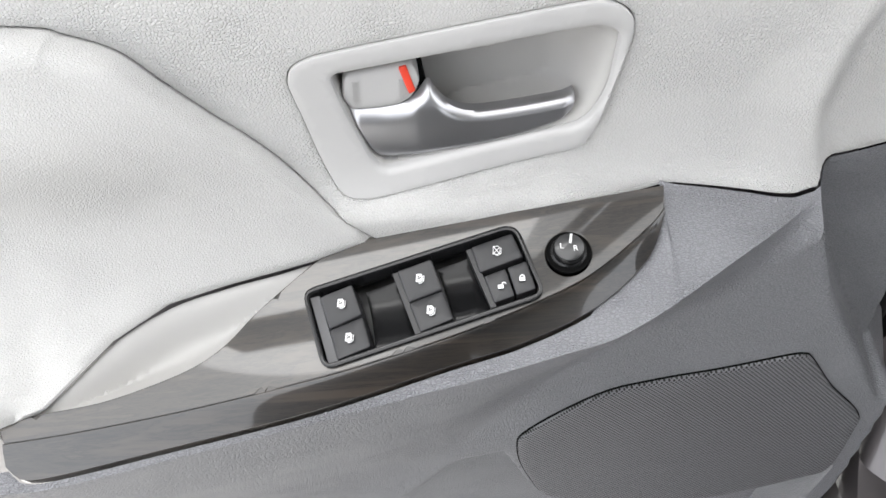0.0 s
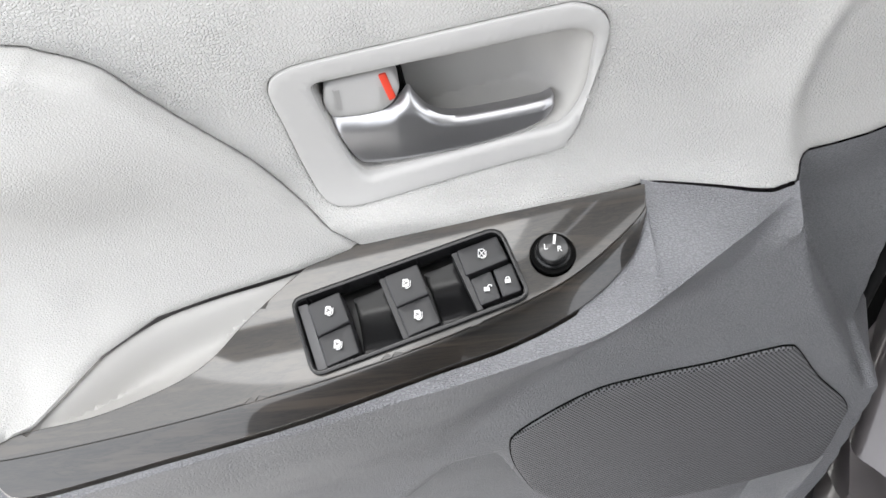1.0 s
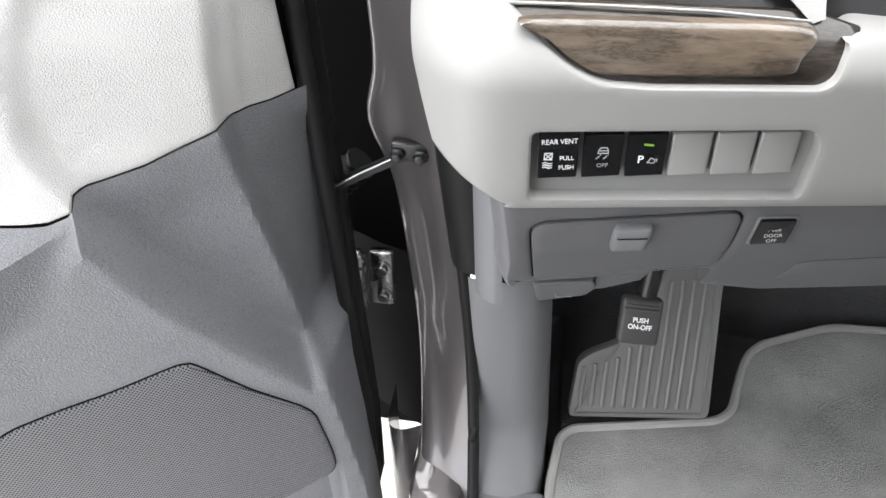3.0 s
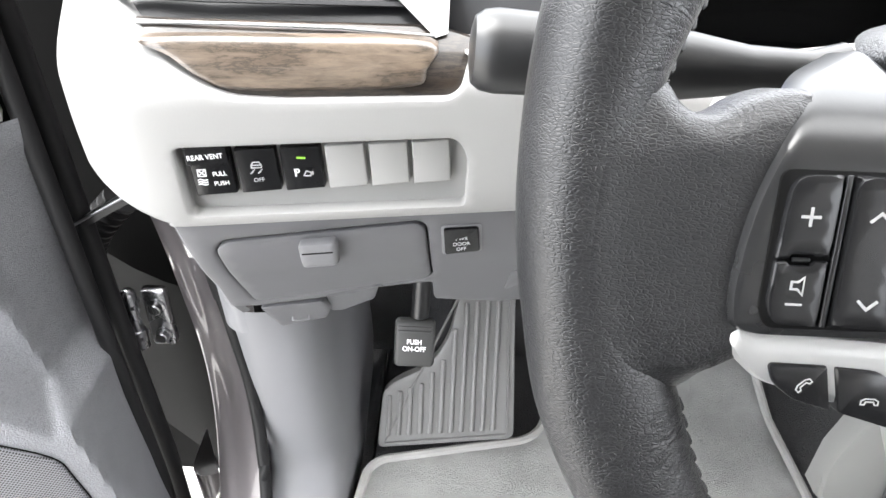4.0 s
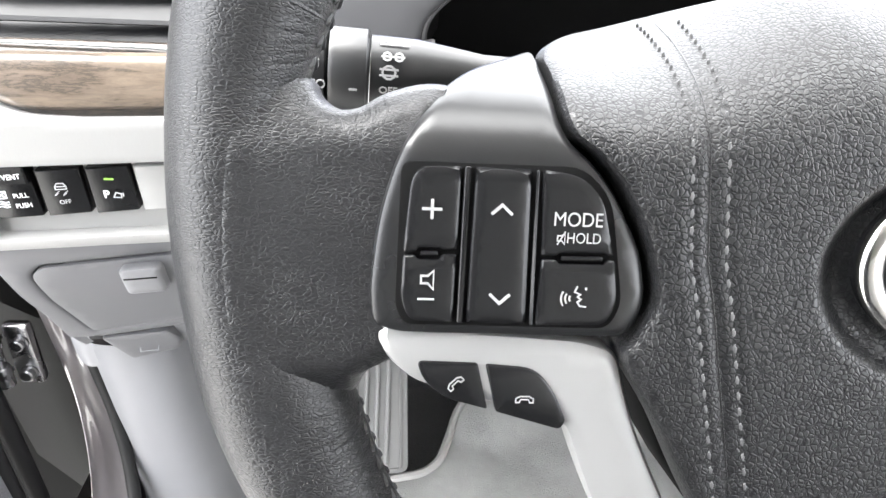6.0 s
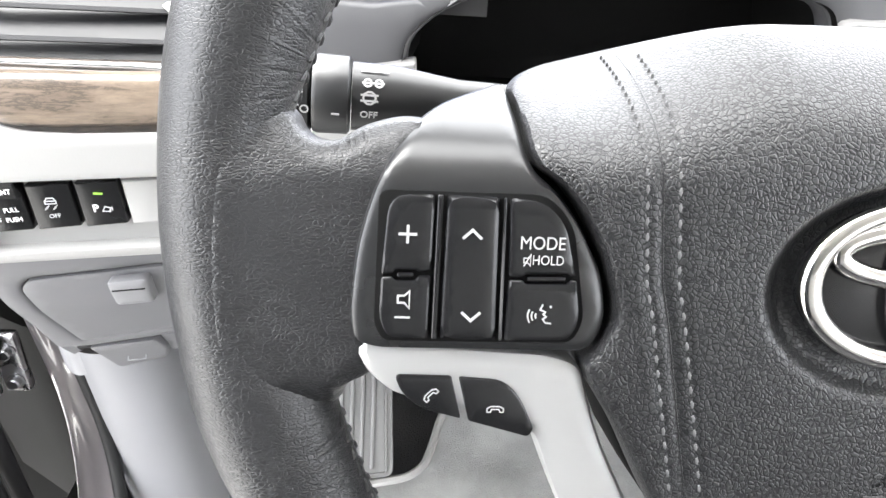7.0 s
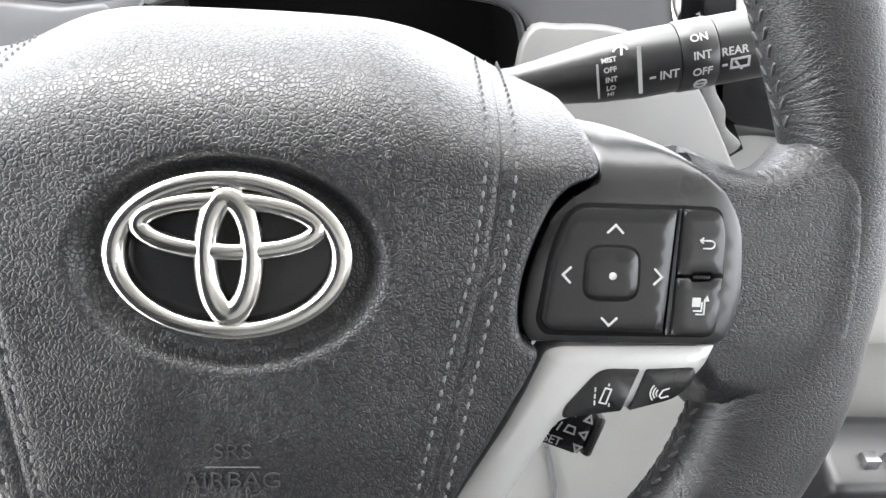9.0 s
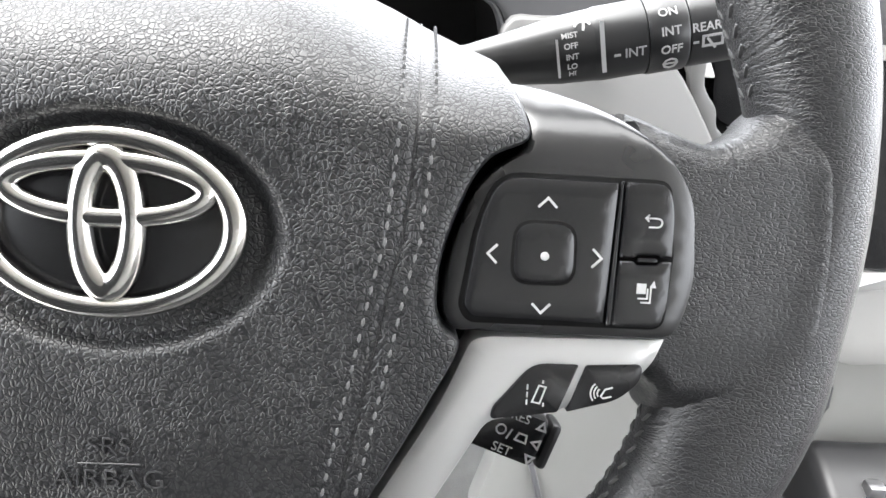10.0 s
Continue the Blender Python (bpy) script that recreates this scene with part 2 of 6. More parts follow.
MAT = leather("grey_carpet", (0.33, 0.33, 0.32), 0.95, 0.0018, 0.0012, 1.5, 0.18, 0.8)
CARPET = leather("dark_carpet", (0.075, 0.075, 0.078), 0.95, 0.003, 0.0015, 1.5, 0.15, 1.0)
EDGING = grained("light_grey_binding", (0.36, 0.355, 0.34), 0.9, 0.0012, 0.0006, strength=1.0)
FOOT = grained("grey_rubber_footrest", (0.152, 0.150, 0.147), 0.45, 0.001, 0.0002)
CONCRETE = grained("pale_concrete", (0.60, 0.585, 0.555), 0.9, 0.006, 0.002, amount=0.15, strength=0.8)
PEDAL = grained("grey_pedal_rubber", (0.040, 0.040, 0.039), 0.5, 0.001, 0.0001)
MATTE = material("matte_dark_trim", (0.03, 0.03, 0.031), 0.9, spec=0.1)
PALEBODY = grained("pale_console_plastic", (0.22, 0.218, 0.212), 0.5, 0.0009, 0.00008)
TRIMPALE = grained("pale_cabin_trim", (0.30, 0.297, 0.288), 0.6, 0.001, 0.0001)
LINING = grained("pale_headlining", (0.55, 0.54, 0.52), 0.95, 0.002, 0.0005)
GLOSSGREY = grained("grey_upper_dash", (0.042, 0.042, 0.0445), 0.5, 0.0009, 0.0001)
PALEGREY = grained("pale_grey_trim", (0.105, 0.104, 0.102), 0.5, 0.0009, 0.00008)
STALK = grained("satin_black_stalk", (0.0125, 0.0127, 0.0132), 0.36, 0.0005, 0.00003)
HINGE = grained("zinc_steel", (0.30, 0.30, 0.31), 0.26, 0.002, 0.0002, 1.0)


# ---- building helpers ----
def thing(name, m, label, category, group="", kind=""):
    ob = new(name)
    ob.matrix_world = m
    ob.empty_display_size = 0.02
    return tagged(ob, label, category, group, kind)


def part(name, bm, mat, parent, label="", smooth=True, m=None, sharp=40):
    me = bpy.data.meshes.new(name)
    bmesh.ops.recalc_face_normals(bm, faces=bm.faces[:])
    bm.to_mesh(me)
    bm.free()
    for p in me.polygons:
        p.use_smooth = smooth
    me.materials.append(mat)
    if smooth:
        me.set_sharp_from_angle(angle=radians(sharp))
    ob = new(name, me)
    ob.parent = parent
    if m is not None:
        ob.matrix_basis = m
    return tagged(ob, label)


def solo(name, bm, mat, label, category, kind="", m=None, group=""):
    ob = part(name, bm, mat, None, label, m=m)
    return tagged(ob, "", category, group, kind)


def catmull(pts, n=6, closed=True):
    """A smooth curve through a few control points."""
    pts = [np.array(p, float) for p in pts]
    k, out = len(pts), []
    for i in range(k if closed else k - 1):
        a, b = pts[i], pts[(i + 1) % k]
        p = pts[i - 1] if closed or i else 2 * a - b
        q = pts[(i + 2) % k] if closed or i + 2 < k else 2 * b - a
        for j in range(n):
            t = j / n
            out.append(0.5 * (2 * a + (b - p) * t + (2 * p - 5 * a + 4 * b - q) * t * t + (3 * a - p - 3 * b + q) * t ** 3))
    if not closed:
        out.append(pts[-1])
    return out


def rounded(pts, r, n=4):
    """A polygon with its corners rounded; r is one radius or one for each corner."""
    pts, out = [np.array(p, float) for p in pts], []
    for i, b in enumerate(pts):
        a, c = pts[i - 1], pts[(i + 1) % len(pts)]
        rr = r[i] if isinstance(r, (list, tuple)) else r
        u, v = a - b, c - b
        lu, lv = np.linalg.norm(u), np.linalg.norm(v)
        e = min(rr, 0.45 * lu, 0.45 * lv)
        p, q = b + u / lu * e, b + v / lv * e
        for j in range(n + 1):
            t = j / n
            out.append((1 - t) ** 2 * p + 2 * t * (1 - t) * b + t * t * q)
    return out


def dense(loop, step):
    out = []
    for i, a in enumerate(loop):
        b = loop[(i + 1) % len(loop)]
        n = max(1, int(np.linalg.norm(b - a) / step + 0.5))
        out += [a + (b - a) * j / n for j in range(n)]
    return out


def inside(pts, loop):
    x, y = pts[:, 0], pts[:, 1]
    res = np.zeros(len(pts), bool)
    for (ax, ay), (bx, by) in zip(loop, np.roll(loop, -1, 0)):
        cross = ((ay > y) != (by > y)) & (x < (bx - ax) * (y - ay) / ((by - ay) or 1e-12) + ax)
        res ^= cross
    return res


def edge_distance(pts, loop):
    best = np.full(len(pts), 9.0)
    for a, b in zip(loop, np.roll(loop, -1, 0)):
        d = b - a
        t = np.clip(((pts - a) @ d) / max(d @ d, 1e-15), 0, 1)
        best = np.minimum(best, np.linalg.norm(pts - a - t[:, None] * d, axis=1))
    return best


def area(loop):
    x, y = loop[:, 0], loop[:, 1]
    return 0.5 * float(np.sum(x * np.roll(y, -1) - np.roll(x, -1) * y))


def sheet(loop, place, step=None, r=0.001, depth=0.004, holes=(), lip=None, edge_step=None):
    """A solid panel on the surface place(p, q, h): an outline in the plane, its edge rounded off by r and turned back by depth,
    with holes cut through. h is the height over the surface."""
    from mathutils import geometry

    edge_step = edge_step or step or 9.0
    lip = r if lip is None else lip
    loops = [np.array(dense([np.array(p, float) for p in l], edge_step)) for l in (loop, *holes)]
    if area(loops[0]) < 0:
        loops[0] = loops[0][::-1]
    for i in range(1, len(loops)):
        if area(loops[i]) > 0:
            loops[i] = loops[i][::-1]
    points, heights, edges, rims = [], [], [], []
    for l, rr in zip(loops, [r] + [lip] * len(holes)):
        tangent = np.roll(l, -1, 0) - np.roll(l, 1, 0)
        tangent /= np.maximum(np.linalg.norm(tangent, axis=1), 1e-12)[:, None]
        inward = np.stack([-tangent[:, 1], tangent[:, 0]], 1)
        start = len(points)
        n = len(l)
        points += list(l)
        heights += [-rr] * n
        edges += [(start + j, start + (j + 1) % n) for j in range(n)]
        rims.append(range(start, start + n))
        for off, h in ((0.28, 0.33), (1.0, 0.0)):
            ring = l + inward * rr * off
            d = np.minimum.reduce([edge_distance(ring, m) for m in loops])
            ok = inside(ring, loops[0]) & (d > rr * off * 0.8)
            for m in loops[1:]:
                ok &= ~inside(ring, m)
            points += list(ring[ok])
            heights += [-rr * h] * int(ok.sum())
    if step:
        lo, hi = loops[0].min(0), loops[0].max(0)
        gx, gy = np.arange(lo[0], hi[0], step), np.arange(lo[1], hi[1], step * 0.87)
        grid = np.array([(x + (step / 2 if j % 2 else 0), y) for j, y in enumerate(gy) for x in gx])
        if len(grid):
            d = np.minimum.reduce([edge_distance(grid, m) for m in loops])
            ok = inside(grid, loops[0]) & (d > max(r + 0.35 * step, 0.55 * step))
            for m in loops[1:]:
                ok &= ~inside(grid, m)
            points += list(grid[ok])
            heights += [0.0] * int(ok.sum())
    verts, _, faces, source, _, _ = geometry.delaunay_2d_cdt([Vector(p) for p in points], edges, [], 1, 1e-7)
    flat = np.array([tuple(v) for v in verts])
    bm = bmesh.new()
    made, where = [], {}
    for v, src in zip(flat, source):
        i = src[0] if src else 0
        made.append(bm.verts.new(place(float(v[0]), float(v[1]), heights[i])))
        for s in src:
            where[s] = made[-1]
    mids = np.array([flat[list(f)].mean(0) for f in faces])
    keep = inside(mids, loops[0])
    for m in loops[1:]:
        keep &= ~inside(mids, m)
    for f, k in zip(faces, keep):
        if k:
            try:
                bm.faces.new([made[i] for i in f])
            except ValueError:
                pass
    if depth:
        for l, rim, rr in zip(loops, rims, [r] + [lip] * len(holes)):
            low = [bm.verts.new(place(float(p[0]), float(p[1]), -rr - depth)) for p in l]
            for j in range(len(l)):
                k = (j + 1) % len(l)
                a, b = where.get(rim[j]), where.get(rim[k])
                if a and b and a is not b:
                    try:
                        bm.faces.new((a, b, low[k], low[j]))
                    except ValueError:
                        pass
    loose = [v for v in bm.verts if not v.link_faces]
    for v in loose:
        bm.verts.remove(v)
    return bm


def loft(rows, closed_u=False, closed_v=False):
    """Faces between rows of points."""
    bm = bmesh.new()
    vs = [[bm.verts.new(p) for p in row] for row in rows]
    nu, nv = len(vs), len(vs[0])
    for i in range(nu if closed_u else nu - 1):
        for j in range(nv if closed_v else nv - 1):
            a, b, c, d = vs[i][j], vs[i][(j + 1) % nv], vs[(i + 1) % nu][(j + 1) % nv], vs[(i + 1) % nu][j]
            try:
                bm.faces.new((a, b, c, d))
            except ValueError:
                pass
    return bm


def capped(bm):
    """Close every open border of a tube."""
    bmesh.ops.holes_fill(bm, edges=[e for e in bm.edges if e.is_boundary], sides=0)
    return bm


def turned(profile, n=32, axis="z"):
    """A body of revolution from (radius, height) pairs."""
    rows = []
    for i in range(n):
        c, s = math.cos(2 * math.pi * i / n), math.sin(2 * math.pi * i / n)
        rows.append([(r * c, r * s, h) if axis == "z" else (h, r * c, r * s) for r, h in profile])
    return capped(loft(rows, closed_u=True))


def tube(path, radius, n=10, squash=1.0, closed=False):
    """A round rod along a path; radius is a number or one for each point."""
    path = [Vector(p) for p in path]
    rows = []
    for i, p in enumerate(path):
        a = path[i - 1] if i or closed else p
        b = path[(i + 1) % len(path)] if i + 1 < len(path) or closed else p
        d = (b - a).normalized()
        side = d.cross(Vector((0, 0, 1)) if abs(d.z) < 0.9 else Vector((1, 0, 0))).normalized()
        up = side.cross(d)
        r = radius[i] if isinstance(radius, (list, tuple)) else radius
        rows.append([p + side * r * math.cos(2 * math.pi * k / n) + up * r * squash * math.sin(2 * math.pi * k / n) for k in range(n)])
    bm = loft(rows, closed_u=closed, closed_v=True)
    return bm if closed else capped(bm)


def box(lo, hi, bevel=0.0, seg=2):
    bm = bmesh.new()
    bmesh.ops.create_cube(bm, size=1.0)
    lo, hi = Vector(lo), Vector(hi)
    for v in bm.verts:
        v.co = Vector([(l + h) / 2 + c * (h - l) for l, h, c in zip(lo, hi, v.co)])
    if bevel:
        bmesh.ops.bevel(bm, geom=bm.edges[:], offset=bevel, segments=seg, affect="EDGES", profile=0.5)
    return bm


def joined(*bms):
    out = bmesh.new()
    for b in bms:
        me = bpy.data.meshes.new("tmp")
        b.to_mesh(me)
        b.free()
        out.from_mesh(me)
        bpy.data.meshes.remove(me)
    return out


def moved(bm, m):
    bm.transform(m)
    return bm


def lettering(text, size, m, parent, mat, name="lettering", depth=0.0001, align="CENTER", squeeze=1.0, bold=0.0):
    cu = bpy.data.curves.new(name, "FONT")
    cu.body, cu.size, cu.align_x, cu.align_y, cu.extrude, cu.offset = text, size, align, "CENTER", depth, bold
    cu.space_line = 0.9
    tmp = new("tmp_text", cu)
    bpy.context.view_layer.update()
    me = bpy.data.meshes.new_from_object(tmp.evaluated_get(bpy.context.evaluated_depsgraph_get()))
    bpy.data.objects.remove(tmp)
    bpy.data.curves.remove(cu)
    me.name = name
    me.materials.clear()
    me.materials.append(mat)
    ob = new(name, me)
    ob.parent = parent
    ob.matrix_basis = m @ Matrix.Diagonal((squeeze, 1, 1, 1))
    return ob


def stroke(lines, width, m, depth=0.0002):
    """Flat printed strokes: each polyline a strip of a given width, a little proud."""
    bm = bmesh.new()
    for line in lines:
        pts = [Vector((*p, 0)) for p in line]
        shut = (pts[0] - pts[-1]).length < 1e-7
        rows = []
        for i, p in enumerate(pts):
            a = pts[-2] if shut and i == 0 else pts[max(i - 1, 0)]
            b = pts[1] if shut and i == len(pts) - 1 else pts[min(i + 1, len(pts) - 1)]
            d, e = (p - a).normalized(), (b - p).normalized()
            d, e = (d if d.length else e), (e if e.length else d)
            t = (d + e).normalized() if (d + e).length > 0.2 else d
            miter = min(1.6, 1.0 / max(0.3, t.dot(e)))
            nrm = Vector((-t.y, t.x, 0)) * width / 2 * miter
            up = Vector((0, 0, depth))
            rows.append([bm.verts.new(m @ q) for q in (p + nrm, p + nrm + up, p - nrm + up, p - nrm)])
        for a, b in zip(rows, rows[1:]):
            for k in range(3):
                bm.faces.new((a[k], a[k + 1], b[k + 1], b[k]))
        if not shut:
            bm.faces.new(rows[0])
            bm.faces.new(rows[-1])
    return bm


def icon(print_args, mat, parent, smooth=False):
    """A printed symbol, one part for each of its strokes."""
    lines, *rest = print_args
    for line in lines:
        last = part("icon", stroke([line], *rest), mat, parent, smooth=smooth)
    return last


def interp(x, table):
    xs, ys = zip(*sorted(table))
    return float(np.interp(x, xs, ys))


def ease(t):
    t = min(1.0, max(0.0, t))
    return t * t * (3 - 2 * t)


def arc(cx, cy, r, a0, a1, n=8, ry=None):
    return [(cx + r * math.cos(radians(a0 + (a1 - a0) * i / n)), cy + (ry or r) * math.sin(radians(a0 + (a1 - a0) * i / n))) for i in range(n + 1)]


# ---- ground and cabin shell ----
solo("ground", box((-30, -30, -0.1), (30, 30, 0.1)), CONCRETE, "pale concrete drive under the open door", "ground", "structure")
# Unseen roof lining that keeps open sky light off the cabin.
solo("ceiling", box((-0.52, -1.9, 1.66), (1.35, -0.02, 1.70), 0.01), LINING, "unseen pale fabric headlining of the car", "ceiling", "structure")
# Unseen wall, brought forward and kept dark to block rear light on the wheel.
solo("near_side_blocker", box((-0.52, -1.98, 0.40), (-0.44, -0.42, 1.66), 0.02), MATTE, "unseen dark grey near side wall placed to block light from behind", "wall", "structure")
# Two unseen walls in a pale colour, bouncing fill light back into the cabin.
solo("wall_far_side", box((1.28, -1.9, 0.40), (1.36, 0.9, 1.12), 0.02), LINING, "unseen far side wall of the cabin, pale to bounce fill light", "wall", "structure")
solo("wall_rear", box((-0.50, -1.98, 0.40), (1.36, -1.90, 1.66), 0.02), LINING, "unseen rear wall of the cabin, pale to bounce fill light", "wall", "structure")
solo("floor", joined(box((-0.285, -1.9, 0.30), (1.36, 0.62, 0.515), 0.004), box((-0.345, 0.318, 0.47), (-0.288, 0.62, 0.513)), box((-0.43, 0.20, 0.28), (-0.288, 0.62, 0.395))), CARPET, "dark grey carpeted footwell floor", "floor", "structure")
solo("bulkhead", loft([[(-0.40 + 0.1 * i, 0.56, z) for z in (0.5, 0.6, 0.72, 0.85, 1.0)] for i in range(13)]), CARPET, "dark carpet lining the bulkhead behind the pedals", "wall", "structure")

# ---- steering wheel ----
TILT = radians(22)
WHEEL = Matrix(((1, 0, 0, 0), (0, math.sin(TILT), -math.cos(TILT), 0), (0, math.cos(TILT), math.sin(TILT), 1.10), (0, 0, 0, 1)))
wheel = thing("steering_wheel", WHEEL, "black leather steering wheel with silver spokes and button pads", "steering wheel")
UC = 0.0068
RIM_U, RIM_V, RC, RT, RIM_W = 0.0052, 0.0114, 0.1838, 0.0157, -0.0205


def face(u, v):
    """The front face of hub and spokes: flat, with its upper edge rolled away."""
    side = ease((abs(u - UC) - 0.03) / 0.06)
    lo, span = 0.022 - 0.005 * side, 0.046 - 0.016 * side
    return -0.040 * max(0.0, (v - lo) / span) ** 2


def on_face(lift):
    return lambda u, v, h: Vector((u, v, face(u, v) + lift + h))


def rim_swell(th):
    """How far the rim swells inwards at an angle: thicker at the upper grips and, below, beside the far spoke."""
    v = RIM_V + RC * math.sin(th)
    first, last = (0.0125, 0.0035) if math.cos(th) > 0 else (0.0060, 0.0038)
    return 0.0062 * ease((v - 0.012) / 0.06) + first * ease((-0.022 - v) / 0.028) - last * ease((-0.052 - v) / 0.045)


def rim_mesh():
    rows, n, k = [], 480, 36
    for i in range(n):
        th = 2 * math.pi * i / n
        swell = rim_swell(th)
        row = []
        for j in range(k):
            p = 2 * math.pi * j / k
            x = math.copysign(abs(math.cos(p)) ** 0.95, math.cos(p))
            r = RC + x * (RT + swell * (1 if x < 0 else 0.25))
            row.append((RIM_U + r * math.cos(th), RIM_V + r * math.sin(th), RIM_W + 0.0172 * math.sin(p)))
        rows.append(row)
    return loft(rows, True, True)


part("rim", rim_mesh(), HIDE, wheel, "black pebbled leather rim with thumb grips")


def rim_top(u, v):
    """The height of the rim's front at a point; well below the spokes inside the rim."""
    th, r = math.atan2(v - RIM_V, u - RIM_U), math.hypot(u - RIM_U, v - RIM_V)
    x = (r - RC) / (RT + rim_swell(th) * (1 if r < RC else 0.25))
    return RIM_W + 0.0172 * math.sqrt(1 - x * x) if abs(x) < 1 else RIM_W


def web_surface(u, v, h):
    """Leather between rim and housing: a shallow saddle, rolled away at its upper edge, drawn over the rim's front."""
    r = math.hypot(u - RIM_U, v - RIM_V)
    dip = 0.0008 * math.sin(math.pi * min(1.0, max(0.0, (r - 0.125) / (RC - 0.122))))
    flat = -0.0040 - dip - 3.2 * max(0.0, v - 0.018) ** 1.5 - 0.35 * max(0.0, -0.024 - v) ** 1.3 - 3.0 * max(0.0, (-0.036 if u < 0 else -0.042) - v) ** 1.3
    top, soft = rim_top(u, v) - 0.0008, 0.0012
    return Vector((u, v, soft * math.log(math.exp((flat + 0.01) / soft) + math.exp((top + 0.01) / soft)) - 0.01 + h))


web_l = [(-0.1225, 0.0330), (-0.1298, 0.0345), (-0.1395, 0.0318), (-0.1460, 0.0280), (-0.1515, 0.0275), (-0.1560, 0.0300), (-0.1595, 0.0350), (-0.1690, 0.0390), (-0.1800, 0.0200), (-0.1815, -0.0200), (-0.1730, -0.0540), (-0.1600, -0.0570), (-0.1490, -0.0510), (-0.1450, -0.0445), (-0.1430, -0.0394), (-0.1380, -0.0358), (-0.1330, -0.0325), (-0.1250, -0.0260), (-0.1250, 0.0250)]
web_r = [(0.1300, 0.0290), (0.1345, 0.0296), (0.1440, 0.0262), (0.1540, 0.0230), (0.1608, 0.0242), (0.1660, 0.0275), (0.1705, 0.0320), (0.1790, 0.0360), (0.1900, 0.0180), (0.1915, -0.0200), (0.1830, -0.0570), (0.1640, -0.0620), (0.1505, -0.0560), (0.1475, -0.0500), (0.1458, -0.0446), (0.1414, -0.0398), (0.1350, -0.0340), (0.1350, 0.0200)]
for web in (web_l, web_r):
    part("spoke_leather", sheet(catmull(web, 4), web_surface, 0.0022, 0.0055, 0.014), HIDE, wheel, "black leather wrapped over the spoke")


def rim_stitches():
    """Crossed thread over the inner seam of the rim: two slanting stitches and a pucker at each step."""
    bm = bmesh.new()
    n = 190
    for i in range(n):
        th = 2 * math.pi * i / n
        v = RIM_V + RC * math.sin(th)
        if abs(math.cos(th)) > 0.85 and -0.054 < v < 0.036:
            continue
        r = RC - RT - rim_swell(th) + 0.0004
        at = Matrix.Translation((RIM_U + r * math.cos(th), RIM_V + r * math.sin(th), RIM_W)) @ Matrix.Rotation(th, 4, "Z")
        for w, turn in ((0.0026, 0.55), (-0.0026, -0.55)):
            m = at @ Matrix.Translation((0, 0, w)) @ Matrix.Rotation(turn, 4, "X") @ Matrix.Diagonal((0.0010, 0.0026, 0.0009, 1))
            bmesh.ops.create_icosphere(bm, subdivisions=1, radius=1.0, matrix=m)
    return bm


tagged(part("stitching", rim_stitches(), THREAD, wheel, "dark crossed hand stitching inside the rim"), kind="stuff")

# airbag cover, with the dished ring round the emblem
EC = (0.0062, -0.0040)


def pad_surface(u, v, h):
    q = math.hypot((u - EC[0]) / 0.0425, (v - EC[1] + 0.002) / 0.0300)
    dish = -0.0050 * (1 - ease((q - 0.84) / 0.18))
    crown = 0.002 * math.cos(min(1.5, abs(u - UC) / 0.09))
    seam = 0.0
    for c in (-1, 1):
        us = UC + c * (0.0715 - 0.010 * ease((0.03 - v) / 0.05) * 0.3 - max(0, -v - 0.005) * 0.19)
        seam -= 0.0009 * math.exp(-((u - us) / 0.0016) ** 2) + 0.0004 * math.exp(-((abs(u - us) - 0.0042) / 0.0014) ** 2)
    return Vector((u, v, face(u, v) * 0.92 + 0.0012 + crown + dish + seam + h))


half = [(0.030, 0.0655), (0.062, 0.0610), (0.0930, 0.0530), (0.1048, 0.0455), (0.1052, 0.0386), (0.1045, 0.0329), (0.1038, 0.0275), (0.1015, 0.0231), (0.0960, 0.0192), (0.0905, 0.0130), (0.0862, 0.0060), (0.0822, -0.0040), (0.0800, -0.0150), (0.0835, -0.0240), (0.0865, -0.0300), (0.0760, -0.0470), (0.0650, -0.0680), (0.0500, -0.0920), (0.0330, -0.1080)]
right = [(0.030, 0.0655), (0.062, 0.0600), (0.0890, 0.0470), (0.0945, 0.0390), (0.0985, 0.0270), (0.0985, 0.0210), (0.0900, 0.0165), (0.0845, 0.0085), (0.0795, -0.0060), (0.0782, -0.0180), (0.0800, -0.0260), (0.0845, -0.0310), (0.0770, -0.0470), (0.0640, -0.0710), (0.0500, -0.0950), (0.0330, -0.1090)]
cover = [(UC + u, v) for u, v in right] + [(UC - u, v) for u, v in reversed(half)]
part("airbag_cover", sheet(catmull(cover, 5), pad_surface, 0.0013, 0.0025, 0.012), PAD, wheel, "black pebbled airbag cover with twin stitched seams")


def pad_stitches():
    bm = bmesh.new()
    for side in (-1, 1):
        for off in (-0.0042, 0.0042):
            v = 0.055
            while v > -0.104:
                us = UC + side * (0.0715 - 0.010 * ease((0.03 - v) / 0.05) * 0.3 - max(0, -v - 0.005) * 0.19) + off
                p = pad_surface(us, v, 0.0)
                lean = 0.19 * side if v < -0.005 else 0.0
                m = Matrix.Translation(p) @ Matrix.Rotation(-lean, 4, "Z") @ Matrix.Diagonal((0.00055, 0.0013, 0.00034, 1))
                bmesh.ops.create_icosphere(bm, subdivisions=1, radius=1.0, matrix=m)
                v -= 0.0040 / math.hypot(1.0, (face(us, v) - face(us, v - 0.001)) / 0.001)
    return bm


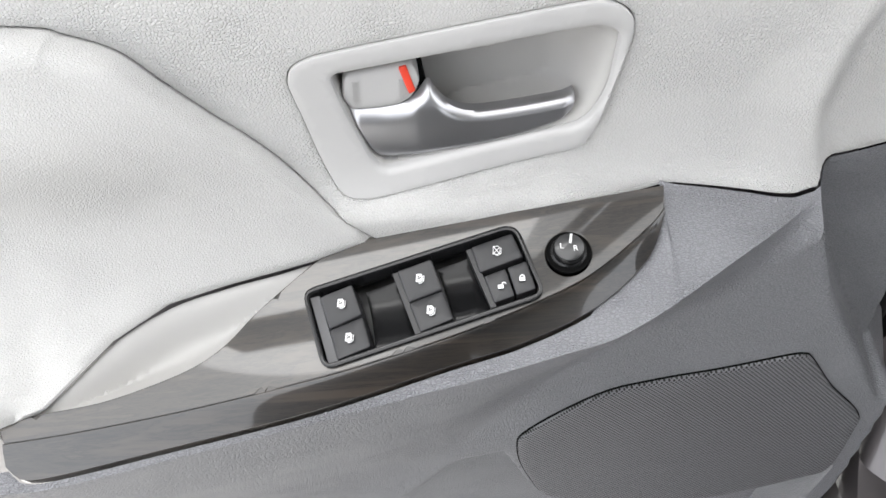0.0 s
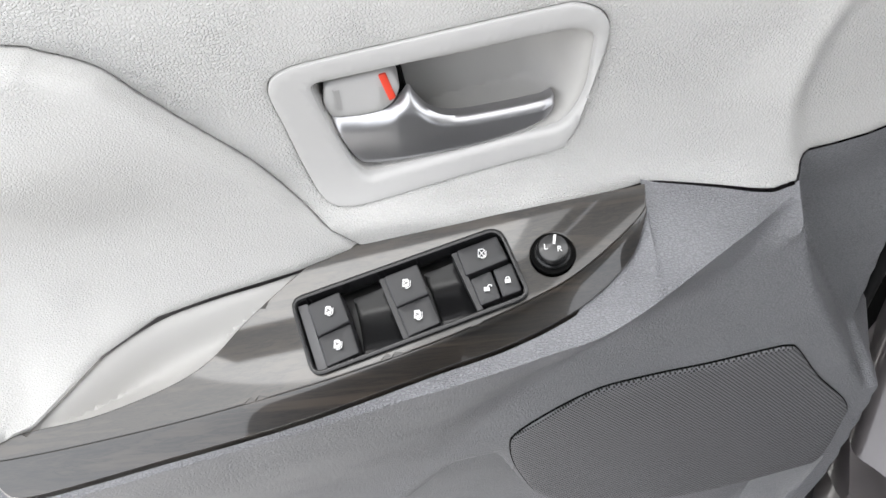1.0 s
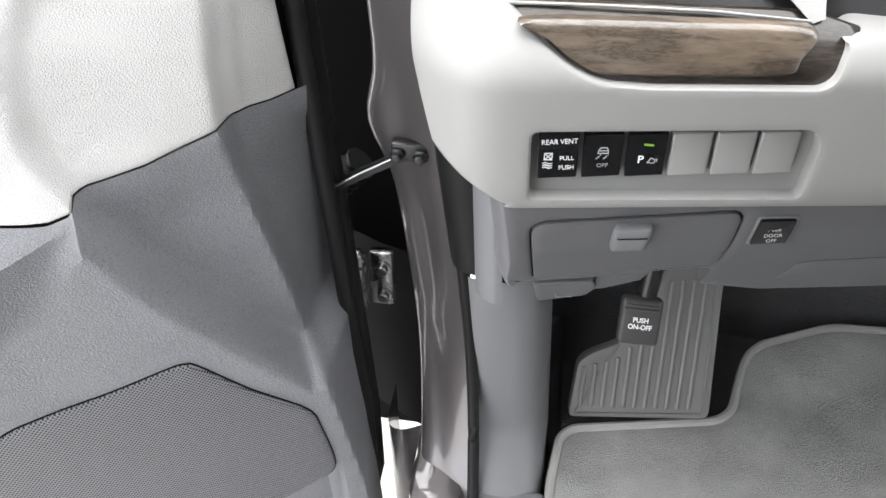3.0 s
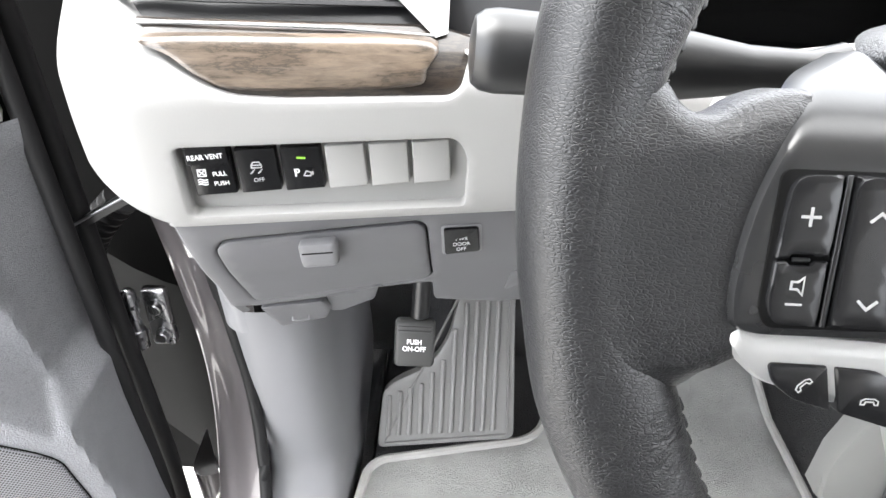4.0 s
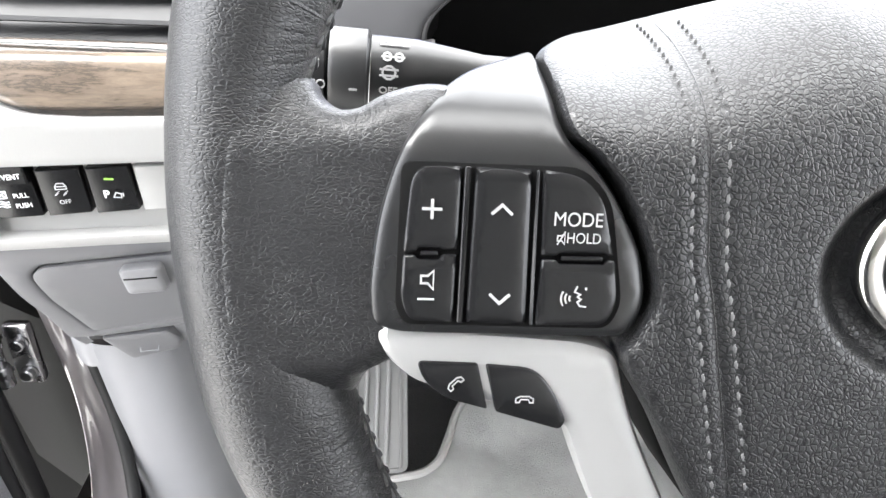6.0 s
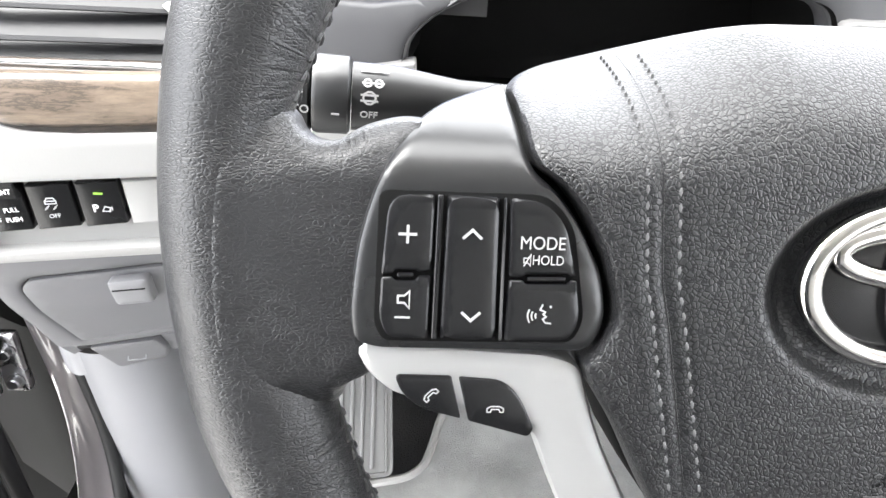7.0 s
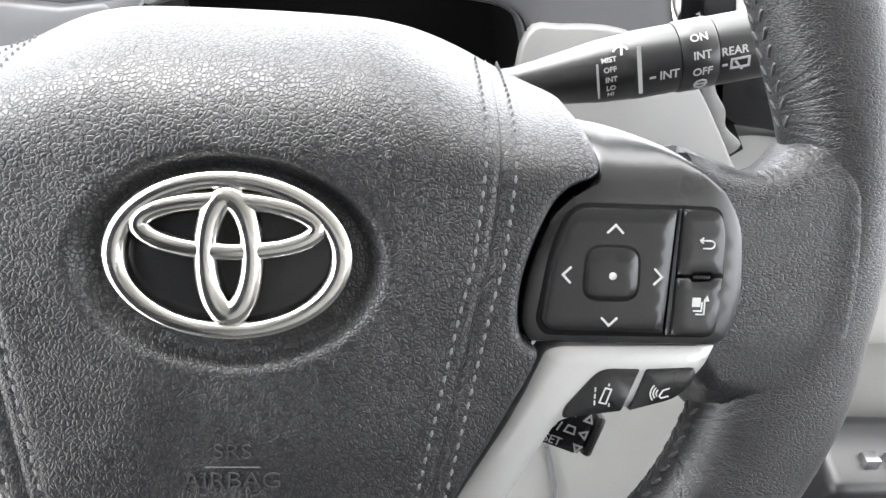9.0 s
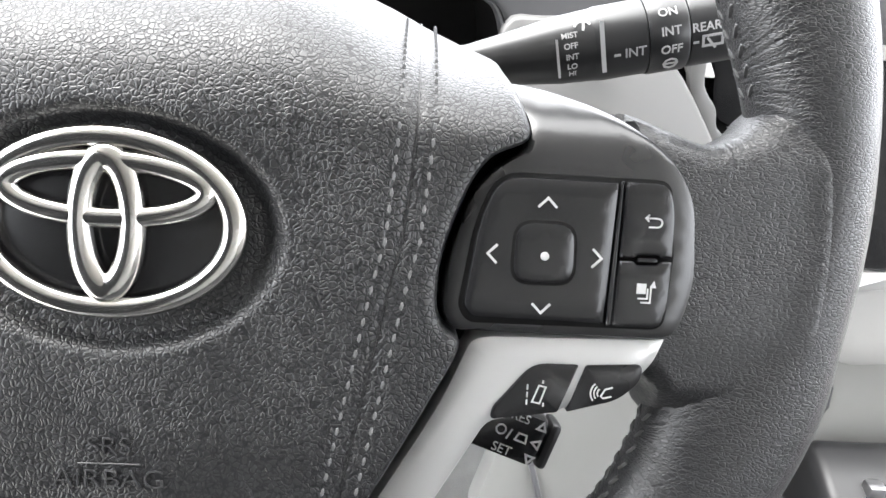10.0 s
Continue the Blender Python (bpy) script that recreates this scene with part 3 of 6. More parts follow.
for side in (-1, 1):
    line = []
    for i in range(60):
        v = 0.056 - 0.00272 * i
        us = UC + side * (0.0715 - 0.010 * ease((0.03 - v) / 0.05) * 0.3 - max(0, -v - 0.005) * 0.19)
        line.append(pad_surface(us, v, 0.0001))
    part("seam", tube(line, 0.00020, 6), BLACK, wheel, "dark seam between the stitch rows")
tagged(part("stitching", pad_stitches(), PALETHREAD, wheel, "grey stitches along the airbag seams"), kind="stuff")
for text, v, size in (("SRS", -0.0588, 0.0062), ("AIRBAG", -0.0672, 0.0068)):
    p = pad_surface(UC, v, 0.00002)
    lettering(text, size, Matrix.Translation(p), wheel, EMBOSS_LIT, "embossed_lettering", 0.0005, squeeze=1.15, bold=-0.00012)
part("embossed_line", tube([pad_surface(UC + x, -0.0632, 0.0002) for x in (-0.0075, 0.0, 0.0075)], 0.00022, 6), EMBOSS_LIT, wheel)

# emblem: chrome ovals over black
emblem = part("emblem", sheet(arc(EC[0], EC[1], 0.0316, 0, 355, 71, 0.0218), lambda u, v, h: Vector((u, v, 0.0014 + h)), None, 0.0004, 0.004), PIANO, wheel, "oval chrome badge over gloss black")


def oval_ring(cx, cy, rx, ry, wide, lift, n=72, thin=None):
    rows = []
    for i in range(n):
        a = 2 * math.pi * i / n
        c, s = math.cos(a), math.sin(a)
        nx, ny = c / rx, s / ry
        ln = math.hypot(nx, ny)
        nx, ny = nx / ln, ny / ln
        w = wide if thin is None else wide + (thin - wide) * abs(s)
        row = []
        for x, z in ((-1, -0.0016), (-1, -0.0004), (-0.94, 0.0001), (-0.78, 0.0007), (-0.52, 0.0012), (-0.2, 0.00145), (0.2, 0.00145), (0.52, 0.0012), (0.78, 0.0007), (0.94, 0.0001), (1, -0.0004), (1, -0.0016)):
            row.append((cx + rx * c + nx * w * x, cy + ry * s + ny * w * x, lift + z))
        rows.append(row)
    return loft(rows, closed_u=True)


part("outer_oval", oval_ring(EC[0], EC[1], 0.0299, 0.0204, 0.0031, 0.0036, thin=0.0025), CHROME, emblem, "polished chrome oval ring")
part("cross_oval", oval_ring(EC[0], EC[1] + 0.0081, 0.0231, 0.0068, 0.0027, 0.0038, thin=0.0025), CHROME, emblem, "polished chrome crossing oval")
part("upright_oval", oval_ring(EC[0], EC[1], 0.0061, 0.0155, 0.0028, 0.0041, thin=0.0034), CHROME, emblem, "polished chrome upright oval")


# spoke housings, silver trims and buttons
def pad_housing(name, pts, r):
    return part("spoke_housing", sheet(rounded(pts, r, 5), on_face(-0.0012), 0.0035, 0.0022, 0.014), HOUSE, wheel, name)


pad_housing("satin black switch housing of the spoke", [(-0.1345, -0.0252), (-0.1410, -0.0235), (-0.1422, -0.0150), (-0.1405, 0.0030), (-0.1360, 0.0185), (-0.1285, 0.0310), (-0.1200, 0.0385), (-0.1005, 0.0462), (-0.1000, 0.0386), (-0.0992, 0.0329), (-0.0985, 0.0270), (-0.0962, 0.0218), (-0.0908, 0.0176), (-0.0856, 0.0118), (-0.0810, 0.0040), (-0.0768, -0.0040), (-0.0748, -0.0160), (-0.0785, -0.0250)], [0.003, 0.004, 0.008, 0.01, 0.01, 0.008, 0.01, 0.002, 0.004, 0.004, 0.004, 0.004, 0.004, 0.004, 0.006, 0.006, 0.008, 0.006])
pad_housing("satin black switch housing of the spoke", [(0.0888, -0.0275), (0.0860, -0.0213), (0.0876, -0.0067), (0.0925, 0.0078), (0.0980, 0.0142), (0.1060, 0.0190), (0.1062, 0.0250), (0.1010, 0.0375), (0.1110, 0.0360), (0.1280, 0.0300), (0.1420, 0.0200), (0.1495, 0.0088), (0.1515, -0.0131), (0.1475, -0.0280)], [0.004, 0.008, 0.01, 0.01, 0.006, 0.005, 0.004, 0.002, 0.004, 0.01, 0.012, 0.012, 0.01, 0.006])


def button(name, pts, r, lift=0.0012, mat=PIANO, edge=0.0009, group=""):
    return part(name, sheet(rounded(pts, r, 4), on_face(lift), 0.003, edge, 0.003), mat, wheel)


def printed(parent, lines, width, u, v, lift, mat=SOFTINK):
    return icon((lines, width, Matrix.Translation((u, v, lift))), mat, parent, smooth=False)


ZT = 0.00125
# black well under the buttons
part("button_well", sheet(rounded([(-0.1352, 0.0164), (-0.0925, 0.0164), (-0.0855, 0.0090), (-0.0812, -0.0160), (-0.0840, -0.0222), (-0.1335, -0.0225), (-0.1358, -0.0180)], [0.003, 0.006, 0.008, 0.005, 0.003, 0.003, 0.004]), on_face(-0.0007), None, 0.0003, 0.002), DARK, wheel)
part("button_well", sheet(rounded([(0.0985, 0.0132), (0.1425, 0.0132), (0.1445, -0.0060), (0.1435, -0.0250), (0.0930, -0.0250), (0.0903, -0.0210), (0.0935, 0.0010)], [0.006, 0.004, 0.004, 0.004, 0.004, 0.005, 0.008]), on_face(-0.0007), None, 0.0003, 0.002), DARK, wheel)
b = button("volume_up_button", [(-0.1328, 0.0155), (-0.1213, 0.0156), (-0.1216, -0.0038), (-0.1250, -0.0040), (-0.1257, -0.0035), (-0.1305, -0.0035), (-0.1312, -0.0046), (-0.1343, -0.0048)], [0.005, 0.0006, 0.0005, 0.0005, 0.0005, 0.0005, 0.0005, 0.0008])
printed(b, [[(-0.0023, 0), (0.0023, 0)], [(0, -0.0023), (0, 0.0023)]], 0.0007, -0.1278, 0.0057, ZT)
b = button("volume_down_button", [(-0.1343, -0.0053), (-0.1313, -0.0051), (-0.1306, -0.0061), (-0.1257, -0.0060), (-0.1250, -0.0049), (-0.1217, -0.0047), (-0.1219, -0.0213), (-0.1325, -0.0212), (-0.1346, -0.0160)], [0.0008, 0.0005, 0.0005, 0.0005, 0.0005, 0.0005, 0.0006, 0.003, 0.004])
printed(b, [[(-0.0013, -0.0006), (0.0003, -0.0006), (0.0016, -0.0020), (0.0016, 0.0024), (0.0003, 0.0012), (-0.0013, 0.0012), (-0.0013, -0.0006)], [(-0.0020, -0.0044), (0.0019, -0.0044)]], 0.0005, -0.1285, -0.0112, ZT)
part("button_bridge", sheet(rounded([(-0.1302, -0.0042), (-0.1260, -0.0041), (-0.1260, -0.0053), (-0.1302, -0.0054)], 0.0005), on_face(0.0010), None, 0.0004, 0.002), PIANO, wheel)
part("divider", sheet(rounded([(-0.1207, 0.0157), (-0.1192, 0.0157), (-0.1195, -0.0215), (-0.1211, -0.0214)], 0.0004), on_face(0.0008), None, 0.0004, 0.002), PIANO, wheel)
b = button("rocker_button", [(-0.1184, 0.0157), (-0.1050, 0.0155), (-0.1043, -0.0216), (-0.1190, -0.0215)], 0.0007, 0.0013, PIANO, 0.0016)
printed(b, [[(-0.0024, -0.0008), (0, 0.0014), (0.0024, -0.0008)]], 0.0007, -0.1117, 0.0058, ZT + 0.0001)
printed(b, [[(-0.0024, 0.0008), (0, -0.0014), (0.0024, 0.0008)]], 0.0007, -0.1112, -0.0147, ZT + 0.0001)
part("divider", sheet(rounded([(-0.1041, 0.0155), (-0.1034, 0.0155), (-0.1027, -0.0215), (-0.1036, -0.0216)], 0.0003), on_face(0.0006), None, 0.0003, 0.002), PIANO, wheel)
b = button("mode_button", [(-0.1026, 0.0154), (-0.0940, 0.0150), (-0.0880, 0.0095), (-0.0846, -0.0040), (-0.0862, -0.0042), (-0.0868, -0.0036), (-0.0975, -0.0038), (-0.0982, -0.0046), (-0.1018, -0.0047)], [0.0006, 0.004, 0.005, 0.0006, 0.0005, 0.0005, 0.0005, 0.0005, 0.0006])
lettering("MODE", 0.0047, Matrix.Translation((-0.0938, 0.0042, ZT)), b, SOFTINK, squeeze=0.88)
lettering("HOLD", 0.0035, Matrix.Translation((-0.0922, -0.0001, ZT)), b, SOFTINK, squeeze=0.85)
printed(b, [[(-0.0009, -0.0006), (0.0001, -0.0006), (0.0008, -0.0014), (0.0008, 0.0014), (0.0001, 0.0006), (-0.0009, 0.0006), (-0.0009, -0.0006)], [(-0.0009, -0.0015), (0.0009, 0.0016)]], 0.0003, -0.0975, -0.0001, ZT)
b = button("voice_button", [(-0.1018, -0.0053), (-0.0982, -0.0052), (-0.0975, -0.0062), (-0.0868, -0.0060), (-0.0862, -0.0050), (-0.0843, -0.0049), (-0.0828, -0.0155), (-0.0850, -0.0210), (-0.1022, -0.0215)], [0.0006, 0.0005, 0.0005, 0.0005, 0.0005, 0.0006, 0.004, 0.004, 0.0006])
printed(b, [[(0.0002, 0.0026), (-0.0004, 0.0012), (0.0010, 0.0006), (0.0004, 0.0000), (0.0012, -0.0006), (0.0004, -0.0013), (0.0010, -0.0022), (0.0026, -0.0024)], arc(-0.0004, -0.0004, 0.0012, 150, 215, 4), arc(-0.0004, -0.0004, 0.0022, 150, 215, 4), arc(-0.0004, -0.0004, 0.0032, 150, 215, 4)], 0.0004, -0.0930, -0.0140, ZT)
printed(b, [[(0.0020, 0.0020), (0.0025, 0.0020)]], 0.0006, -0.0930, -0.0140, ZT)
part("button_bridge", sheet(rounded([(-0.0972, -0.0044), (-0.0872, -0.0042), (-0.0872, -0.0054), (-0.0972, -0.0056)], 0.0005), on_face(0.0010), None, 0.0004, 0.002), PIANO, wheel)

b = button("direction_pad", [(0.0990, 0.0122), (0.1288, 0.0122), (0.1276, -0.0238), (0.0940, -0.0234), (0.0914, -0.0205), (0.0945, 0.0015)], [0.006, 0.0006, 0.001, 0.004, 0.004, 0.01], 0.0013, PIANO, 0.0017)
for du, dv, turn in ((0, 0.0130, 0), (0, -0.0130, 180), (-0.0128, 0, 90), (0.0130, 0, -90)):
    c, s = math.cos(radians(turn)), math.sin(radians(turn))
    printed(b, [[(x * c - y * s, x * s + y * c) for x, y in ((-0.0023, -0.0010), (0, 0.0013), (0.0023, -0.0010))]], 0.0006, 0.1110 + du, -0.0070 + dv, ZT + 0.0002)
part("key_gap", sheet(rounded([(0.1029, 0.0018), (0.1188, 0.0018), (0.1193, -0.0144), (0.1026, -0.0144)], 0.0052, 5), on_face(0.00142), None, 0.0001, 0.0004), DARK, wheel)
b = button("centre_button", [(0.1034, 0.0013), (0.1183, 0.0013), (0.1188, -0.0139), (0.1031, -0.0139)], 0.0048, 0.0020, PIANO, 0.0011)
part("icon", sheet(arc(0.1110, -0.0070, 0.0011, 0, 340, 17), on_face(0.0022), None, 0.0001, 0.0002), SOFTINK, b)
part("divider", sheet(rounded([(0.1291, 0.0124), (0.1299, 0.0124), (0.1292, -0.0240), (0.1280, -0.0240)], 0.0003), on_face(0.0008), None, 0.0003, 0.002), PIANO, wheel)
b = button("back_button", [(0.1303, 0.0123), (0.1412, 0.0123), (0.1432, 0.0060), (0.1436, -0.0064), (0.1405, -0.0064), (0.1398, -0.0058), (0.1345, -0.0058), (0.1338, -0.0067), (0.1300, -0.0067)], [0.0006, 0.004, 0.004, 0.0008, 0.0005, 0.0005, 0.0005, 0.0005, 0.0006])
printed(b, [[(-0.0018, 0.0012), (0.0012, 0.0012)] + arc(0.0012, 0.0001, 0.0011, 90, -90, 6) + [(-0.0010, -0.0010)], [(-0.0010, 0.0020), (-0.0019, 0.0012), (-0.0010, 0.0004)]], 0.0004, 0.1376, 0.0024, ZT)
b = button("page_button", [(0.1300, -0.0072), (0.1338, -0.0072), (0.1345, -0.0082), (0.1398, -0.0080), (0.1405, -0.0070), (0.1436, -0.0069), (0.1432, -0.0200), (0.1415, -0.0242), (0.1294, -0.0241)], [0.0006, 0.0005, 0.0005, 0.0005, 0.0005, 0.0008, 0.003, 0.003, 0.0006])
part("icon", sheet([(0.1349, -0.0128), (0.1373, -0.0128), (0.1373, -0.0154), (0.1349, -0.0154)], on_face(ZT + 0.0002), None, 0.0001, 0.0002), SOFTINK, b)
printed(b, [[(0.0014, -0.0012), (0.0014, -0.0038), (-0.0010, -0.0038)], [(0.0022, -0.0004), (0.0022, -0.0048), (-0.0002, -0.0048)]], 0.0004, 0.1363, -0.0128, ZT)
part("icon", sheet([(0.1382, -0.0138), (0.1392, -0.0120), (0.1398, -0.0138)], on_face(ZT + 0.0002), None, 0.0001, 0.0002), SOFTINK, b)
part("button_bridge", sheet(rounded([(0.1346, -0.0064), (0.1397, -0.0064), (0.1397, -0.0076), (0.1346, -0.0076)], 0.0005), on_face(0.0010), None, 0.0004, 0.002), PIANO, wheel)


def trim_surface(u, v, h):
    return Vector((u, v, -0.0035 + 0.10 * min(0.0, v + 0.030) * 0.6 + h))


trim_l = [(-0.1424, -0.0236), (-0.0890, -0.0262), (-0.0800, -0.0290), (-0.0740, -0.0490), (-0.0640, -0.0690), (-0.0500, -0.0960), (-0.0620, -0.1020), (-0.0780, -0.0820), (-0.0862, -0.0640), (-0.0920, -0.0492), (-0.1095, -0.0444), (-0.1225, -0.0410), (-0.1306, -0.0386), (-0.1376, -0.0326)]
part("spoke_trim", sheet(rounded(trim_l, [0.001, 0.004, 0.004, 0.01, 0.01, 0.01, 0.01, 0.01, 0.01, 0.003, 0.004, 0.004, 0.003, 0.004]), trim_surface, 0.004, 0.0030, 0.008), SILVER, wheel, "satin silver lower spoke trim")
trim_r = [(0.1462, -0.0276), (0.0985, -0.0285), (0.0940, -0.0300), (0.0870, -0.0478), (0.0700, -0.0780), (0.0580, -0.1000), (0.0690, -0.1060), (0.0850, -0.0810), (0.1005, -0.0530), (0.1200, -0.0490), (0.1340, -0.0448), (0.1392, -0.0402), (0.1438, -0.0350)]
part("spoke_trim", sheet(rounded(trim_r, [0.001, 0.004, 0.004, 0.01, 0.01, 0.01, 0.01, 0.01, 0.003, 0.004, 0.004, 0.003, 0.004]), trim_surface, 0.004, 0.0030, 0.008), SILVER, wheel, "satin silver lower spoke trim")


def low_button(name, pts, r):
    return part(name, sheet(rounded(pts, r, 4), lambda u, v, h: trim_surface(u, v, h + 0.0009), None, 0.0007, 0.006), PIANO, wheel)


def low_print(b, lines, w, u, v):
    return icon((lines, w, Matrix.Translation((u, v, trim_surface(u, v, 0.0011).z))), SOFTINK, b, smooth=False)


HANDSET = [(-0.0022, -0.0006), (-0.0022, 0.0004), (-0.0012, 0.0010), (0.0012, 0.0010), (0.0022, 0.0004), (0.0022, -0.0006), (0.0013, -0.0006), (0.0010, 0.0002), (-0.0010, 0.0002), (-0.0013, -0.0006), (-0.0022, -0.0006)]
b = low_button("call_button", [(-0.1302, -0.0324), (-0.1150, -0.0326), (-0.1119, -0.0450), (-0.1228, -0.0422), (-0.1282, -0.0376)], [0.002, 0.0008, 0.0008, 0.004, 0.004])
low_print(b, [[(x * 0.7 - y * 0.7, x * 0.7 + y * 0.7) for x, y in HANDSET]], 0.0003, -0.1202, -0.0380)
b = low_button("hang_up_button", [(-0.1131, -0.0328), (-0.1008, -0.0336), (-0.0958, -0.0390), (-0.0917, -0.0478), (-0.0932, -0.0502), (-0.1098, -0.0456)], [0.0008, 0.004, 0.004, 0.0015, 0.0015, 0.0008])
low_print(b, [HANDSET], 0.0003, -0.1028, -0.0420)
b = low_button("lane_button", [(0.1110, -0.0356), (0.1232, -0.0356), (0.1186, -0.0488), (0.1008, -0.0514), (0.1012, -0.0480)], [0.004, 0.0008, 0.0008, 0.002, 0.004])
low_print(b, [[(-0.0026, 0.0024), (-0.0026, 0.0010)], [(-0.0026, 0.0004), (-0.0026, -0.0010)], [(-0.0026, -0.0016), (-0.0026, -0.0030)], [(-0.0012, -0.0022), (0.0004, 0.0022), (0.0022, 0.0018), (0.0008, -0.0026), (-0.0012, -0.0022)], [(0.0014, 0.0028), (0.0014, 0.0036)], [(0.0018, -0.0024), (0.0018, -0.0034)]], 0.0004, 0.1126, -0.0436)
b = low_button("distance_button", [(0.1250, -0.0356), (0.1402, -0.0348), (0.1396, -0.0396), (0.1345, -0.0448), (0.1208, -0.0487)], [0.0008, 0.002, 0.002, 0.005, 0.0008])
low_print(b, [[(0.0026, 0.0012), (0.0006, 0.0006), (-0.0004, -0.0012), (0.0002, -0.0018), (0.0024, -0.0012)], arc(0.0, -0.0004, 0.0014, 130, 220, 5), arc(0.0, -0.0004, 0.0023, 130, 220, 5), arc(0.0, -0.0004, 0.0032, 130, 220, 5)], 0.0004, 0.1298, -0.0424)
# dark back of the hub and the column behind it
part("hub_back", sheet(catmull([(UC - 0.100, 0.026), (UC - 0.05, 0.040), (UC, 0.045), (UC + 0.05, 0.040), (UC + 0.104, 0.026), (UC + 0.095, -0.02), (UC + 0.045, -0.09), (UC - 0.045, -0.09), (UC - 0.085, -0.02)], 5), lambda u, v, h: Vector((u, v, -0.022 + h)), None, 0.003, 0.03), DARK, wheel)


# ---- open driver's door ----
SWING = radians(29)
DOOR = Matrix(((-math.cos(SWING), math.sin(SWING), 0, -0.45), (-math.sin(SWING), -math.cos(SWING), 0, 0.315), (0, 0, 1, 0), (0, 0, 0, 1)))
door = thing("car_door", DOOR, "open front car door with light grey vinyl and charcoal trim", "car door")

WOOD_TOP = [(0.660, 0.1125), (0.6559, 0.1092), (0.6382, 0.1080), (0.6087, 0.1076), (0.5797, 0.1032), (0.5594, 0.0978), (0.5450, 0.0902), (0.5303, 0.0775), (0.5122, 0.0648), (0.4925, 0.0525), (0.4850, 0.0495), (0.467, 0.0480), (0.397, 0.0490), (0.3165, 0.0500)]
WOOD_LOW = [tuple(p) for p in catmull([(0.3180, 0.0560), (0.3209, 0.0680), (0.3314, 0.0824), (0.3604, 0.0997), (0.3958, 0.1098), (0.4331, 0.1156), (0.5013, 0.1247), (0.5742, 0.1297), (0.6431, 0.1324), (0.6559, 0.1266)], 5, False)]
CREST = [tuple(p) for p in catmull([(0.66, 0.1190), (0.6221, 0.1198), (0.573, 0.1190), (0.535, 0.1172), (0.507, 0.1152), (0.4785, 0.1126), (0.4305, 0.1062), (0.386, 0.0968), (0.357, 0.0872), (0.324, 0.067), (0.31, 0.05)], 5, False)]


def ledge_z(a, d):
    return 0.916 - 0.169 * (a - 0.4852) - 0.350 * (d - 0.0811)


def on_ledge(lift=0.0):
    n = Vector((0.158, 0.327, 0.932))

    def f(a, d, h):
        drop = max(0.0, d - interp(a, CREST))
        return Vector((a, d, ledge_z(a, d) - drop + 0.0012 * (1 - math.exp(-drop / 0.0012)))) + n * (h + lift)
    return f


def on_plate(lift=0.0):
    """The flat plane of the switch panel, running on past the crest of the trim."""
    n = Vector((0.158, 0.327, 0.932))
    return lambda a, d, h: Vector((a, d, ledge_z(a, d))) + n * (h + lift)


def low_edge(a):
    return interp(a, WOOD_LOW)


# light upper panel
BELT = [(0.66, 0.888), (0.64, 0.8816), (0.606, 0.897), (0.577, 0.907), (0.547, 0.913), (0.502, 0.922), (0.467, 0.9305)]


def crease(z):
    return interp(z, [(0.94, 0.226), (0.951, 0.2285), (0.969, 0.239), (0.995, 0.2457), (1.025, 0.243), (1.051, 0.233), (1.08, 0.215), (1.2, 0.16)])


def front_line(z):
    return interp(z, [(0.45, 0.062), (0.606, 0.0748), (0.7155, 0.090), (0.79, 0.1034), (0.859, 0.1153), (0.944, 0.1319), (0.983, 0.136), (1.017, 0.1344), (1.063, 0.1283), (1.2, 0.118)])


def door_edge(z):
    return interp(z, [(0.34, 0.0560), (0.45, 0.0580), (0.557, 0.0620), (0.65, 0.0660), (0.75, 0.0690), (0.86, 0.0725), (0.95, 0.0740), (1.0, 0.0770), (1.038, 0.0803), (1.2, 0.092)])


def flange(a, z):
    f = front_line(z)
    g = max(0.0, f - a)
    slope = interp(z, [(0.6, 2.9), (0.7, 2.4), (0.8, 1.6), (0.95, 0.88)])
    second = 0.005 * ease((z - 0.965) / 0.03)
    return -(0.009 * ease(g / 0.012) + second * ease((g - 0.016) / 0.010) + max(0.1, slope - (0.009 + second) / 0.055) * g)


def upper_core(a, z):
    foot = 0.0185 * math.exp(-max(0.0, z - 0.945) / 0.014) * ease((a - 0.20) / 0.06)
    k = crease(z)
    main = 0.0335 + foot * 0.9 + 0.011 * math.exp(-max(0.0, a - k) / 0.035) * (0.4 + 0.6 * ease((1.06 - z) / 0.08))
    step = ease((k + 0.002 - a) / 0.017)
    front = 0.0275 + 0.05 * max(0.0, a - 0.13) + 0.004 * ease((1.0 - z) / 0.05) * ease((a - 0.15) / 0.06)
    lean = -0.06 * max(0.0, z - 1.05)
    return main * (1 - step) + front * step + lean


def upper_d(a, z):
    return upper_core(a, z) + flange(a, z)


SEAM = catmull([(0.700, 1.0560), (0.604, 1.0492), (0.5880, 1.0455), (0.5690, 1.0372), (0.5550, 1.0222), (0.538, 1.0042), (0.5165, 0.9833), (0.4915, 0.9541), (0.4660, 0.9300)], 5, False)
top_edge = [(0.466, 0.9300), (0.440, 0.9305), (0.397, 0.9375), (0.3300, 0.9490), (0.3120, 0.9520), (0.3075, 0.9520), (0.2426, 0.9460), (0.2290, 0.9480), (0.2265, 0.9560), (0.1821, 0.9620), (0.1403, 0.9740), (0.1322, 0.9770), (0.1144, 0.9757), (0.0959, 0.9722), (0.0760, 0.9706)]
outline = SEAM + [np.array(p) for p in top_edge[1:]] + [np.array(p) for p in ((0.083, 1.05), (0.092, 1.20), (0.30, 1.22), (0.70, 1.22), (0.80, 1.15), (0.80, 1.07))]
